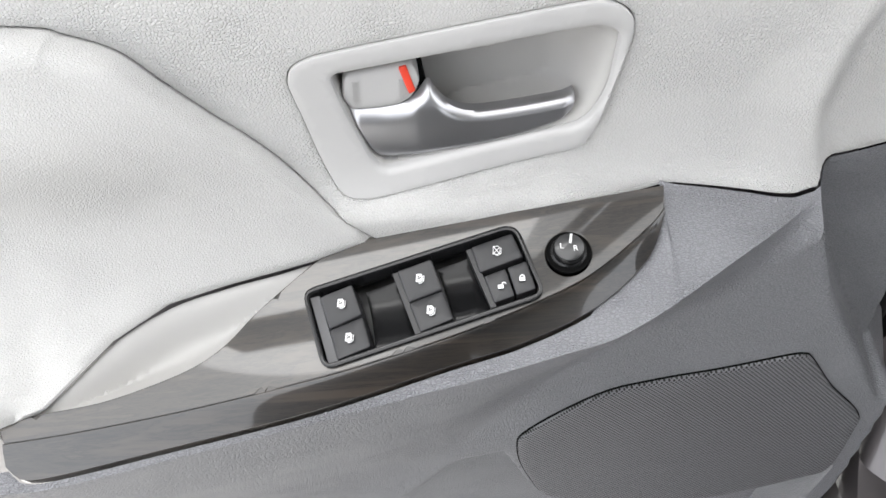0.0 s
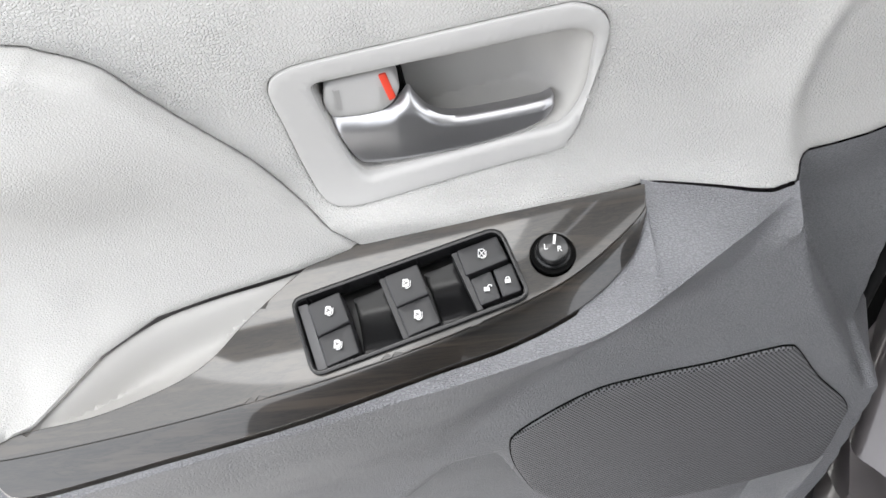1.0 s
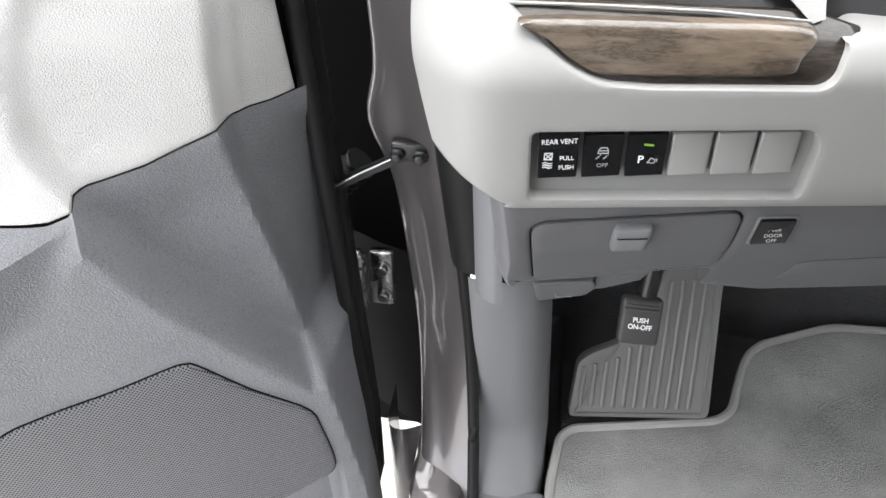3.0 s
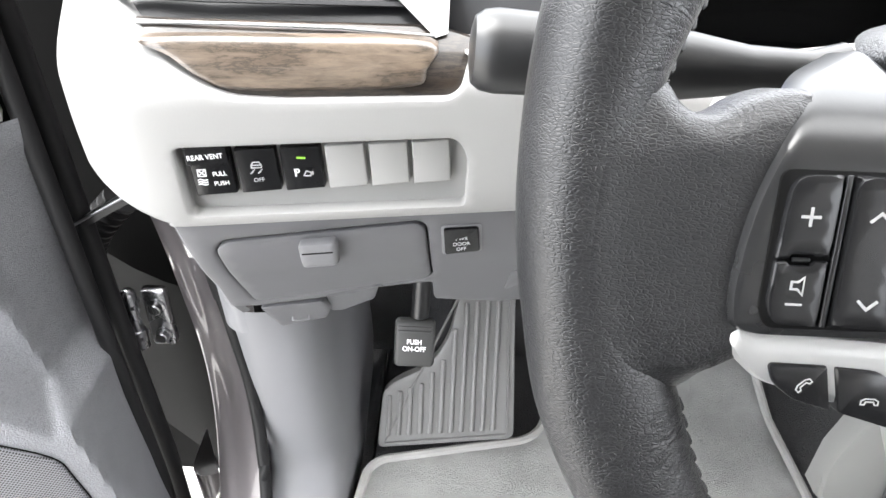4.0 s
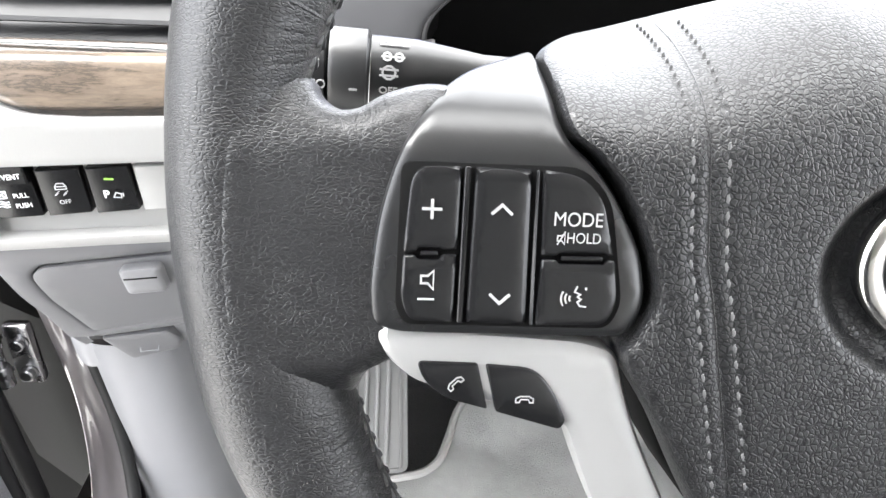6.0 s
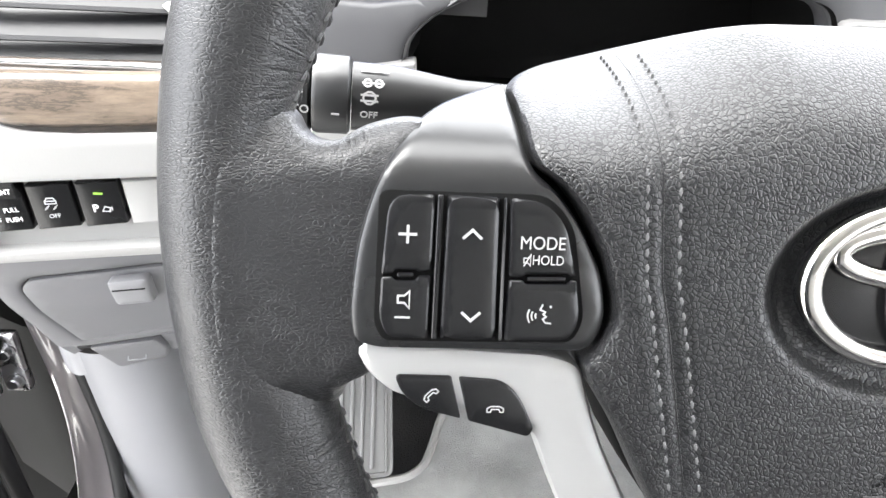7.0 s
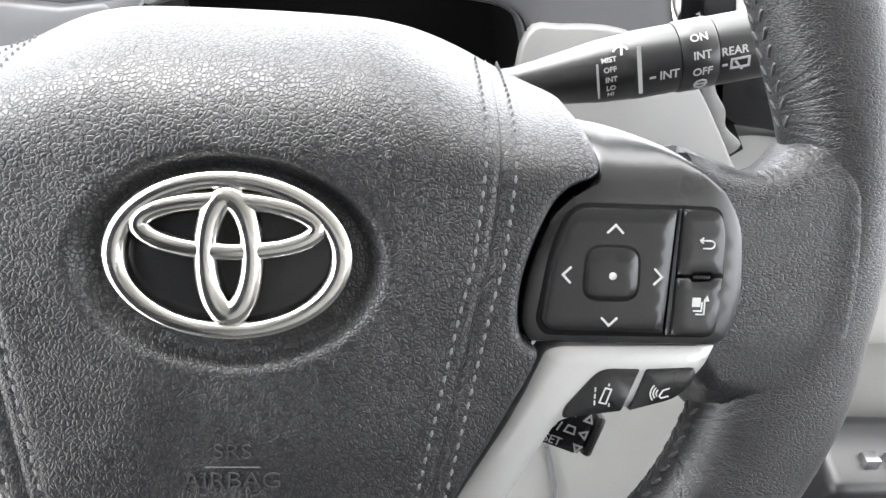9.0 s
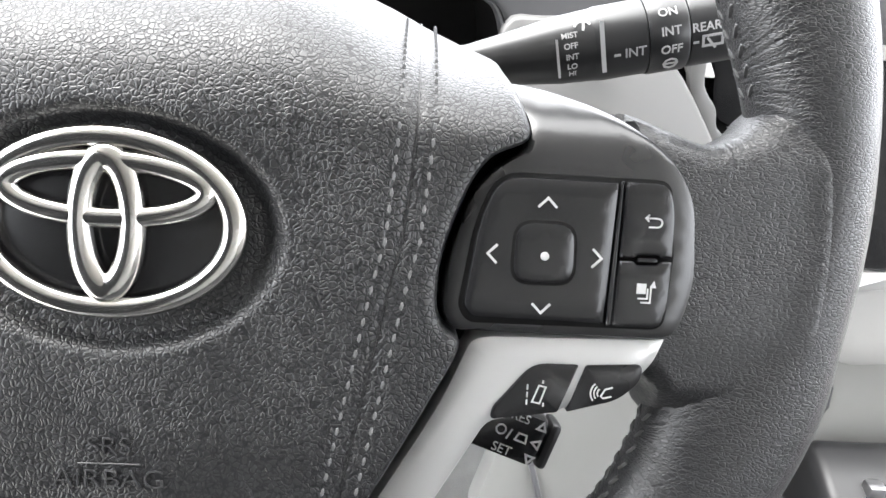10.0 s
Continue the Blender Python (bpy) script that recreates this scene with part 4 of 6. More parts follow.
BEZ_OUT = [(0.4801, 1.0316), (0.4234, 1.0414), (0.3733, 1.0497), (0.3601, 1.0506), (0.3489, 1.0456), (0.3452, 1.0363), (0.3476, 1.0159), (0.3524, 0.9913), (0.3570, 0.9804), (0.3643, 0.9742), (0.4077, 0.9648), (0.4537, 0.9557), (0.4717, 0.9540), (0.4825, 0.9584), (0.4900, 0.9756), (0.4957, 0.9986), (0.4996, 1.0143), (0.4997, 1.0202), (0.4974, 1.0249), (0.4912, 1.0287)]
BEZ_IN = [(0.4812, 1.0203), (0.3600, 1.0400), (0.3508, 1.0360), (0.3508, 1.0060), (0.3590, 0.9880), (0.4595, 0.9668), (0.4655, 0.9730), (0.4752, 0.9983)]
bez_out = catmull(BEZ_OUT, 4)
bez_in = rounded(BEZ_IN, [0.004, 0.009, 0.010, 0.02, 0.010, 0.006, 0.006, 0.02], 5)
bez_hole = [(p - np.array((0.422, 1.003))) * 1.005 + np.array((0.422, 1.003)) for p in bez_out]
part("upper_panel", sheet(outline, lambda a, z, h: Vector((a, upper_d(a, z) + h, z)), 0.0045, 0.0018, 0.02, [bez_hole], lip=0.0010), VINYL, door, "light grey grained vinyl upper door skin")


# padded insert beside the handle
def insert_d(a, z):
    zb = interp(a, BELT + [(0.80, 0.90)])
    db = interp(a, [(0.467, 0.049), (0.502, 0.056), (0.547, 0.060), (0.577, 0.064), (0.606, 0.078), (0.638, 0.106), (0.70, 0.118), (0.80, 0.12)])
    s = max(0.0, z - zb)
    return 0.044 + (db - 0.044) * math.exp(-s / 0.036) + 0.016 * ease((a - 0.50) / 0.12) * ease((z - 0.95) / 0.07) * (1 - 0.8 * ease((z - 0.98) / 0.08))


insert = [p + np.array((0.0003, -0.0006)) for p in SEAM] + [np.array(p) for p in ((0.502, 0.9225), (0.547, 0.9135), (0.577, 0.907), (0.606, 0.897), (0.638, 0.8816), (0.660, 0.868), (0.70, 0.85), (0.80, 0.84), (0.80, 1.05))]
part("padded_insert", sheet(insert, lambda a, z, h: Vector((a, insert_d(a, z) + 0.002 + h * (1.0 if z > 0.95 else 0.4), z)), 0.006, 0.006, 0.02), CUSHION, door, "off-white padded vinyl insert with a soft roll")

# pull cup behind the wood trim
cup_line = [(0.648, 0.1100), (0.630, 0.0960), (0.606, 0.0765), (0.577, 0.0640), (0.547, 0.0592), (0.5200, 0.0570), (0.4960, 0.0545), (0.5020, 0.0610), (0.5110, 0.0680), (0.5290, 0.0810), (0.5440, 0.0936), (0.5594, 0.1012), (0.5797, 0.1066), (0.6087, 0.1110), (0.6360, 0.1116)]
cup_loop = np.array(catmull(cup_line, 5))


def cup_surface(a, d, h):
    q = edge_distance(np.array([[a, d]]), cup_loop)[0] if inside(np.array([[a, d]]), cup_loop)[0] else 0.0
    return on_ledge()(a, d, h * 0.3 - 0.0034 - 0.016 * ease((q - 0.0005) / 0.019))


part("pull_cup", sheet(list(cup_loop), cup_surface, 0.0025, 0.001, 0.01), CUP, door, "smooth grey moulded pull cup")

# lacquered trim with the switch panel let into it
panel = [(0.5045, 0.0722), (0.3940, 0.0572), (0.3868, 0.0935), (0.4945, 0.1098)]
panel_loop = rounded(panel, [0.006, 0.008, 0.006, 0.006], 5)
knob_c = (0.3703, 0.0765)
knob_hole = [(knob_c[0] + 0.0112 * math.cos(t * math.pi / 14), knob_c[1] + 0.0112 * math.sin(t * math.pi / 14)) for t in range(28)]
crest = [np.array((a, interp(a, CREST))) for a in np.linspace(0.3190, 0.6560, 60)]
trim = catmull(WOOD_TOP, 4, False) + [np.array((0.3175, 0.0560))] + crest
part("wood_trim", sheet(trim, on_ledge(0.002), 0.004, 0.0006, 0.012, [panel_loop, knob_hole]), DOORWOOD, door, "glossy dark wood-grain armrest trim", sharp=14)


def wood_front():
    rows = []
    for a in np.linspace(0.3188, 0.6565, 110):
        d0, d1 = interp(a, CREST) + 0.0004, max(low_edge(a), interp(a, CREST) + 0.0012)
        row = [on_ledge(0.002)(a, d0 - 0.0010, -0.0030), on_ledge(0.0017)(a, d0 - 0.0004, 0.0), on_ledge(0.002)(a, d0, 0.0)]
        row += [on_ledge(0.002)(a, d0 + (d1 - d0) * k, 0.0) for k in (0.06, 0.2, 0.4, 0.6, 0.8, 0.94, 1.0)]
        rows.append(row + [on_ledge(-0.002)(a, d1 + 0.0006, 0.0), on_ledge(-0.012)(a, d1, 0.0)])
    return loft(rows)


part("wood_front", wood_front(), DOORWOOD, door, "glossy dark wood-grain front band of the trim")
GLOSSBLACK = material("polished_black_surround", (0.012, 0.012, 0.013), 0.18)
ring = [np.array(p) for p in rounded([(0.5056, 0.0708), (0.3935, 0.0557), (0.3843, 0.0958), (0.4957, 0.1122)], [0.007, 0.009, 0.007, 0.007], 5)]
hole = rounded([(0.5033, 0.0731), (0.3954, 0.0585), (0.3869, 0.0937), (0.4942, 0.1097)], [0.004, 0.006, 0.004, 0.004], 5)
part("switch_bezel", sheet(ring, on_plate(0.0046), 0.004, 0.0008, 0.012, [hole], lip=0.0005, edge_step=0.0022), GLOSSBLACK, door, "black window switch surround")
part("switch_tray", sheet([(0.5060, 0.0690), (0.392, 0.055), (0.383, 0.097), (0.4965, 0.1135)], on_plate(-0.014), None, 0.0005, 0.002), BLACK, door)


def switch(name, pts, lift, r=0.0012, tilt=0.0):
    mid = sum(p[1] for p in pts) / len(pts)
    f = on_plate(lift)
    return part(name, sheet(rounded(pts, r, 3), lambda a, d, h: f(a, d, h + tilt * (d - mid)), 0.004, 0.0009, 0.013), SMOOTHBLACK, door)


SMOOTHBLACK = grained("satin_black_switch", (0.024, 0.024, 0.026), 0.40, 0.0006, 0.00003)
sx = Vector((-1, 0.13, 0.13)).normalized()
sz = Vector((0.158, 0.327, 0.932)).normalized()
sy = sz.cross(sx)


def switch_frame(a, d, lift):
    p = on_plate(lift)(a, d, 0.0)
    return Matrix(((sx.x, sy.x, sz.x, p.x), (sx.y, sy.y, sz.y, p.y), (sx.z, sy.z, sz.z, p.z), (0, 0, 0, 1)))


PANE = [(-0.0021, -0.0018), (-0.0024, 0.0006), (-0.0012, 0.0016), (0.0014, 0.0016), (0.0022, 0.0004), (0.0020, -0.0018)]
FRAME_LINE = [(-0.0014, 0.0022), (0.0016, 0.0022), (0.0027, 0.0008), (0.0026, -0.0004)]
SIDEWAYS = Matrix.Rotation(radians(-94), 4, "Z")


def filled(pts, m):
    """A printed patch."""
    bm = bmesh.new()
    bm.faces.new([bm.verts.new(m @ Vector((x, y, 0.0004))) for x, y in reversed(pts)])
    bmesh.ops.recalc_face_normals(bm, faces=bm.faces)
    return bm


for pts, auto, (ca, cd), tilt in (
    ([(0.4966, 0.0762), (0.4795, 0.0728), (0.4755, 0.0882), (0.4922, 0.0925)], "A", (0.4852, 0.0815), -0.16),
    ([(0.4921, 0.0930), (0.4752, 0.0892), (0.4716, 0.1048), (0.4880, 0.1085)], "A", (0.4818, 0.0990), 0.10),
    ([(0.4562, 0.0702), (0.4384, 0.0673), (0.4345, 0.0830), (0.4516, 0.0864)], "A", (0.4450, 0.0762), -0.16),
    ([(0.4515, 0.0868), (0.4343, 0.0835), (0.4304, 0.0988), (0.4470, 0.1024)], "A", (0.4410, 0.0930), 0.10),
):
    b = switch("window_switch", pts, 0.0035, 0.0012, tilt)
    m = switch_frame(ca, cd, 0.0050)
    m = m @ SIDEWAYS
    part("icon", filled(PANE, m), INK, b, smooth=False)
    icon(([FRAME_LINE], 0.0003, m, 0.0005), INK, b, smooth=False)
    lettering(auto, 0.0032, m @ Matrix.Translation((-0.0001, -0.0003, 0.0006)), b, BLACK, "icon_letter")
b = switch("window_lock_switch", [(0.4178, 0.0642), (0.3965, 0.0608), (0.3925, 0.0742), (0.4150, 0.0782)], 0.0030, 0.0012)
icon(([PANE + PANE[:1], FRAME_LINE, [(-0.0018, -0.0015), (0.0018, 0.0014)], [(-0.0018, 0.0014), (0.0018, -0.0015)]], 0.0003, switch_frame(0.4052, 0.0690, 0.0042) @ SIDEWAYS, 0.0004), INK, b, smooth=False)
for pts, (ca, cd), shut in (([(0.4132, 0.0803), (0.4022, 0.0783), (0.3995, 0.0928), (0.4098, 0.0945)], (0.4056, 0.0868), 0), ([(0.4012, 0.0781), (0.3912, 0.0764), (0.3886, 0.0912), (0.3986, 0.0927)], (0.3947, 0.0850), 1)):
    b = switch("door_lock_switch", pts, 0.0030, 0.0012)
    m = switch_frame(ca, cd, 0.0042)
    part("icon", joined(stroke([[(-0.0014, -0.0008), (0.0014, -0.0008)]], 0.0020, m, 0.0004), stroke([arc(0.0 if shut else 0.0016, 0.0004, 0.0010, 0, 180, 6)], 0.0004, m, 0.0004)), INK, b, smooth=False)
# scooped wells between the switches
for pts in ([(0.4755, 0.0725), (0.4585, 0.0700), (0.4490, 0.1030), (0.4700, 0.1062)], [(0.4370, 0.0672), (0.4200, 0.0648), (0.4112, 0.0962), (0.4300, 0.0992)]):
    lo_d, hi_d = pts[0][1], pts[2][1]
    f = on_plate(-0.001)
    part("finger_well", sheet(pts, lambda a, d, h: f(a, d, h - 0.010 * math.cos(min(1, max(-1, (d - lo_d) / (hi_d - lo_d) * 1.3 - 0.3)) * 1.5)), 0.003, 0.0005, 0.002), PIANO, door)
    part("switch_rib", sheet([(pts[1][0] + 0.0006, pts[1][1]), (pts[1][0] - 0.0022, pts[1][1] - 0.0004), (pts[2][0] - 0.0022, pts[2][1] - 0.0004), (pts[2][0] + 0.0006, pts[2][1])], on_plate(0.0022), None, 0.0008, 0.012), SMOOTHBLACK, door)
part("switch_rib", sheet([(0.5022, 0.0742), (0.4975, 0.0738), (0.4888, 0.1080), (0.4935, 0.1086)], on_plate(0.0010), None, 0.0008, 0.012), SMOOTH, door)

# mirror knob in its well
kz = on_ledge(0.0)(knob_c[0], knob_c[1], 0.0)
KM = Matrix.Translation(kz) @ sz.to_track_quat("Z", "Y").to_matrix().to_4x4()
part("knob_well", turned([(0.0113, 0.0035), (0.0110, 0.0042), (0.0103, 0.0040), (0.0103, -0.008), (0.001, -0.008)], 32), DARK, door, m=KM)
knob = part("mirror_knob", turned([(0.0086, -0.008), (0.0086, 0.0050), (0.0078, 0.0056), (0.0080, 0.0062), (0.0080, 0.0088), (0.0072, 0.0100), (0.001, 0.0102)], 40), PIANO, door, "black knurled mirror adjuster knob", m=KM)
grip = bmesh.new()
for i in range(36):
    m = Matrix.Rotation(2 * math.pi * i / 36, 4, "Z") @ Matrix.Translation((0.0086, 0, 0.0012)) @ Matrix.Diagonal((0.0010, 0.0007, 0.0068, 1))
    bmesh.ops.create_cube(grip, size=1.0, matrix=m)
part("knurling", grip, PIANO, knob, smooth=False)
part("knob_cap", turned([(0.0072, 0.0100), (0.0071, 0.0106), (0.0066, 0.0109), (0.001, 0.0110)], 32), LENS, knob, "clear-coated knob cap")
KQ = KM.inverted() @ switch_frame(knob_c[0], knob_c[1], 0.0)
lettering("L", 0.0042, KQ @ Matrix.Translation((-0.0036, 0.0004, 0.0112)), knob, INK)
lettering("R", 0.0042, KQ @ Matrix.Translation((0.0030, -0.0012, 0.0112)), knob, INK)
part("pointer", stroke([[(0.0006, 0.0018), (0.0016, 0.0066)]], 0.0012, KQ @ Matrix.Translation((0, 0, 0.0110)), 0.0004), INK, knob, smooth=False)

# door pull: bezel, cup, lever and lock button
def bez_d(a, z, h):
    return Vector((a, upper_d(a, z) + 0.0016 + 0.0014 * ease((0.385 - a) / 0.03) + h, z))


part("handle_bezel", sheet(bez_out, bez_d, 0.004, 0.0010, 0.006, [bez_in], lip=0.0028, edge_step=0.0022), BEZEL, door, "smooth light grey handle surround")
bez_arr = np.array(dense(bez_in, 0.004))


def handle_cup(a, z, h):
    q = edge_distance(np.array([[a, z]]), bez_arr)[0] if inside(np.array([[a, z]]), bez_arr)[0] else 0.0
    return Vector((a, 0.0325 - 0.030 * ease(q / (0.004 + 0.010 * ease((0.445 - a) / 0.03))) * (1.0 - 0.55 * ease((0.378 - a) / 0.03)) + h * 0.2, z))


part("handle_cup", sheet(list(bez_arr), handle_cup, 0.003, 0.0005, 0.004), CUP, door, "recessed grey handle cup")
part("cup_seam", tube([(0.3569, 0.0125, 1.0262), (0.3590, 0.0112, 1.0150), (0.3623, 0.0105, 1.0012), (0.3668, 0.0098, 0.9899), (0.3709, 0.0090, 0.9868), (0.3860, 0.0080, 0.9838), (0.4047, 0.008, 0.9805)], 0.0004, 6), DARK, door)
# Near-black sheets that paint in the shade behind the cup and lever.
part("cup_gap_shade", sheet(rounded([(0.4810, 1.0195), (0.4418, 1.0262), (0.4378, 1.0090), (0.4340, 0.9900), (0.4520, 0.9680), (0.4632, 0.9668), (0.4752, 0.9980)], 0.003), lambda a, z, h: Vector((a, 0.016 + h, z)), None, 0.0005, 0.012), DARK, door)
part("lever_gap_shade", sheet(rounded([(0.4640, 0.9760), (0.4300, 0.9780), (0.3900, 0.9850), (0.3680, 0.9920), (0.3640, 0.9890), (0.3900, 0.9790), (0.4590, 0.9660)], 0.002), lambda a, z, h: Vector((a, 0.026 + h, z)), None, 0.0005, 0.008), DARK, door)


def lock_face(a, z, h):
    return Vector((a, 0.0305 - 6.0 * (z - 1.009) ** 2 + h, z))


lock = part("lock_button", sheet(rounded([(0.4752, 1.0178), (0.4440, 1.0230), (0.4400, 1.0135), (0.4432, 1.0050), (0.4505, 0.9998), (0.4603, 0.9983), (0.4735, 0.9983), (0.4772, 1.0060)], 0.003), lock_face, 0.003, 0.0022, 0.012), BEZEL, door, "light grey sliding lock button with a red mark")
part("red_flag", sheet(rounded([(0.4502, 1.0206), (0.4466, 1.0214), (0.4425, 1.0087), (0.4456, 1.0070)], 0.0008), lambda a, z, h: Vector((a, lock_face(a, z, h).y + 0.0009, z)), 0.003, 0.0003, 0.001), RED, lock, "red unlocked mark")
for off in (0.0, 0.0215):
    for k in range(3):
        a0 = 0.4715 - off - 0.0012 * k
        part("grip_line", box((a0 - 0.0002, 0.0305, 1.0040), (a0 + 0.0002, 0.0310, 1.0145)), BEZEL, lock, smooth=False)


# chrome lever: a broad root that narrows to a finger bar
LEVER_TOP = [(0.4762, 0.9990), (0.4670, 0.9988), (0.4575, 0.9991), (0.4478, 1.0014), (0.4412, 1.0060), (0.4362, 1.0108), (0.4333, 1.0070), (0.4273, 1.0002), (0.4189, 0.9964), (0.4077, 0.9961), (0.3854, 0.9985), (0.3665, 1.0012), (0.3645, 1.0005), (0.3636, 0.9985)]
LEVER_LOW = [(0.4762, 0.9984), (0.4731, 0.9921), (0.4685, 0.9813), (0.4640, 0.9725), (0.4594, 0.9692), (0.4478, 0.9694), (0.4302, 0.9720), (0.4068, 0.9762), (0.3895, 0.9802), (0.3754, 0.9854), (0.3673, 0.9907), (0.3645, 0.9950), (0.3636, 0.9980)]


def lever_mesh():
    """A smooth blade: broad and flat at its root, bowed outwards, thinning to a finger bar with a rolled upper edge."""
    rows, n = [], 110
    over, under = [[tuple(p) for p in catmull(q, 6, False)] for q in (LEVER_TOP, LEVER_LOW)]
    for i in range(n + 1):
        t = i / n
        a = 0.4762 + (0.3636 - 0.4762) * t
        top, low = interp(a, over), interp(a, under)
        spine = interp(a, [(0.3636, 0.9950), (0.40, 0.9900), (0.43, 0.9885), (0.4762, 0.9900)])
        out = interp(t, [(0, 0.0300), (0.05, 0.0322), (0.3, 0.0345), (0.6, 0.0352), (0.94, 0.0345), (0.985, 0.032), (1, 0.029)])
        row = []
        for k in range(23):
            q = k / 22
            z = low + (top - low) * q
            edge = (1 - min(1.0, (z - low) / 0.0040)) ** 2 * 0.0050 + (1 - min(1.0, (top - z) / (0.0042 + 0.003 * ease((a - 0.41) / 0.03)))) ** 2 * 0.0034
            bow = 9.0 * max(0.0, z - spine) ** 2 + 4.0 * max(0.0, spine - z) ** 2
            row.append((a, out - edge - bow - 0.35 * max(0.0, z - 1.0005), z))
        row += [(a, out - 0.011, top - 0.0008), (a, out - 0.012, low + 0.001)]
        rows.append(row)
    return capped(loft(rows, closed_v=True))


part("handle_lever", lever_mesh(), BRUSHED, door, "satin chrome door release lever")


# charcoal lower panel: armrest roll, facet and speaker face in one skin
def split_z(a):
    return interp(a, [(0.107, 0.7655), (0.197, 0.889), (0.226, 0.945)])


def top_of(a):
    """The upper border of the dark panel: depth and height."""
    if a < 0.3165:
        z = interp(a, [(0.05, 0.9680), (0.0760, 0.9701), (0.0959, 0.9717), (0.1144, 0.9752), (0.1322, 0.9765), (0.1403, 0.9735), (0.1821, 0.9615), (0.2265, 0.9555), (0.229, 0.9475), (0.2426, 0.9455), (0.3075, 0.9525), (0.3165, 0.9545)])
        return upper_d(a, z) + 0.001, z
    if a < 0.3604:
        k = (a - 0.3165) / 0.0439
        d = 0.0500 + 0.0509 * k
        return d, on_ledge(0.0)(a, d, 0.0).z - 0.0004 - 0.0095 * ease(k / 0.3) * (1 - ease((k - 0.6) / 0.4))
    d = low_edge(a) + 0.0012
    v = on_ledge(0.0)(a, d, 0.0)
    return d, v.z - 0.0002


RIDGE_D = [tuple(p) for p in catmull([(0.226, 0.052), (0.2417, 0.061), (0.259, 0.0716), (0.2749, 0.0805), (0.2971, 0.092), (0.3218, 0.1046), (0.3516, 0.1148), (0.3785, 0.1179), (0.4138, 0.1219), (0.4604, 0.1245), (0.515, 0.1285), (0.57, 0.1325), (0.64, 0.1360), (0.90, 0.142)], 4, False)]
RIDGE_Z = [tuple(p) for p in catmull([(0.226, 0.9495), (0.2417, 0.941), (0.259, 0.938), (0.2749, 0.936), (0.2971, 0.9307), (0.3218, 0.9244), (0.3516, 0.9158), (0.3785, 0.9102), (0.4138, 0.9028), (0.4604, 0.8919), (0.515, 0.8805), (0.57, 0.8704), (0.64, 0.858), (0.90, 0.81)], 4, False)]
CREASE_Z = [tuple(p) for p in catmull([(0.226, 0.935), (0.2615, 0.885), (0.2989, 0.860), (0.34, 0.832), (0.39, 0.775), (0.455, 0.69), (0.60, 0.60), (0.90, 0.50)], 4, False)]
POCKET_Z = [(0.085, 0.655), (0.0995, 0.636), (0.12, 0.619), (0.1944, 0.595), (0.27, 0.594), (0.337, 0.622), (0.362, 0.665), (0.385, 0.722), (0.42, 0.715), (0.46, 0.66), (0.60, 0.55), (0.90, 0.45)]


def lower_point(a, s):
    dt, zt = top_of(a)
    z = zt - s
    aa = a + (door_edge(z) - door_edge(0.985)) * max(0.0, 1 - (a - 0.062) / 0.14)
    hollow = 0.034 * ease((interp(aa, POCKET_Z) - z) / (0.012 + 0.03 * ease((aa - 0.34) / 0.04))) * ease((aa - 0.092) / 0.012)
    flat = 0.0690 - 0.03 * max(0.0, 0.62 - z) - hollow
    if a < 0.226:
        facet = upper_core(a, zt) - 0.005 * ease(s / 0.05)
        t = ease((split_z(aa) + 0.010 - z) / 0.030)
        return aa, facet * (1 - t) + flat * t + flange(aa, z), z
    dc, zr = max(interp(a, RIDGE_D), dt + 0.0015), interp(a, RIDGE_Z)
    w = max(zt - zr, 0.003)
    x = min(1.0, s / w)
    roll = 1 - (1 - x) ** 1.06
    x = min(1.0, max(0.0, (s - w * 0.92) / max(0.012, zr - interp(a, CREASE_Z))))
    tuck = 0.55 * ease(x) + 0.45 * (1 - (1 - x) ** 1.5)
    return aa, dt + (dc - dt) * roll + (flat - dc) * tuck, z


def lower_mesh():
    cols = [0.062 + 0.0032 * i for i in range(75)] + [0.302 + 0.0016 * i for i in range(31)] + [0.352 + 0.005 * i for i in range(90)]
    rows = []
    for a in cols:
        dt, zt = top_of(a)
        w = max(zt - interp(a, RIDGE_Z), 0.003) if a >= 0.226 else 0.006
        steps = [w * k / 10 for k in range(11)] + [w + 0.0036 * i for i in range(1, 91)] + [w + 0.33 + 0.012 * i for i in range(22)]
        rows.append([lower_point(a, s) for s in steps])
    return loft(rows)


part("lower_panel", lower_mesh(), CHARCOAL, door, "charcoal grained lower door panel with a rolled armrest edge")


def face_d(a, z):
    best = 0.0690 - 0.03 * max(0.0, 0.62 - z)
    if a < 0.226:
        best = 0.0690
    return best + max(flange(a, z), -0.03)


# speaker grille: a perforated plate
SPK = [(0.3765, 0.7250), (0.3700, 0.7500), (0.3270, 0.7890), (0.2900, 0.8010), (0.2464, 0.8080), (0.2060, 0.8168), (0.1935, 0.8175), (0.1845, 0.8110), (0.1546, 0.7730), (0.1150, 0.7300), (0.1060, 0.7000), (0.0995, 0.6400), (0.1200, 0.6250), (0.1944, 0.6010), (0.2700, 0.6010), (0.3370, 0.6300), (0.3650, 0.6800)]
spk = catmull(SPK, 5)
part("grille_gap", sheet([np.array(p) * 1.006 - np.array((0.2400, 0.7100)) * 0.006 for p in spk], lambda a, z, h: Vector((a, face_d(a, z) + 0.0012 + h, z)), 0.008, 0.0006, 0.003), DARK, door)
GRILLE = perforated("charcoal_grille", (0.165, 0.166, 0.178), (0.006, 0.006, 0.006), 0.0023)
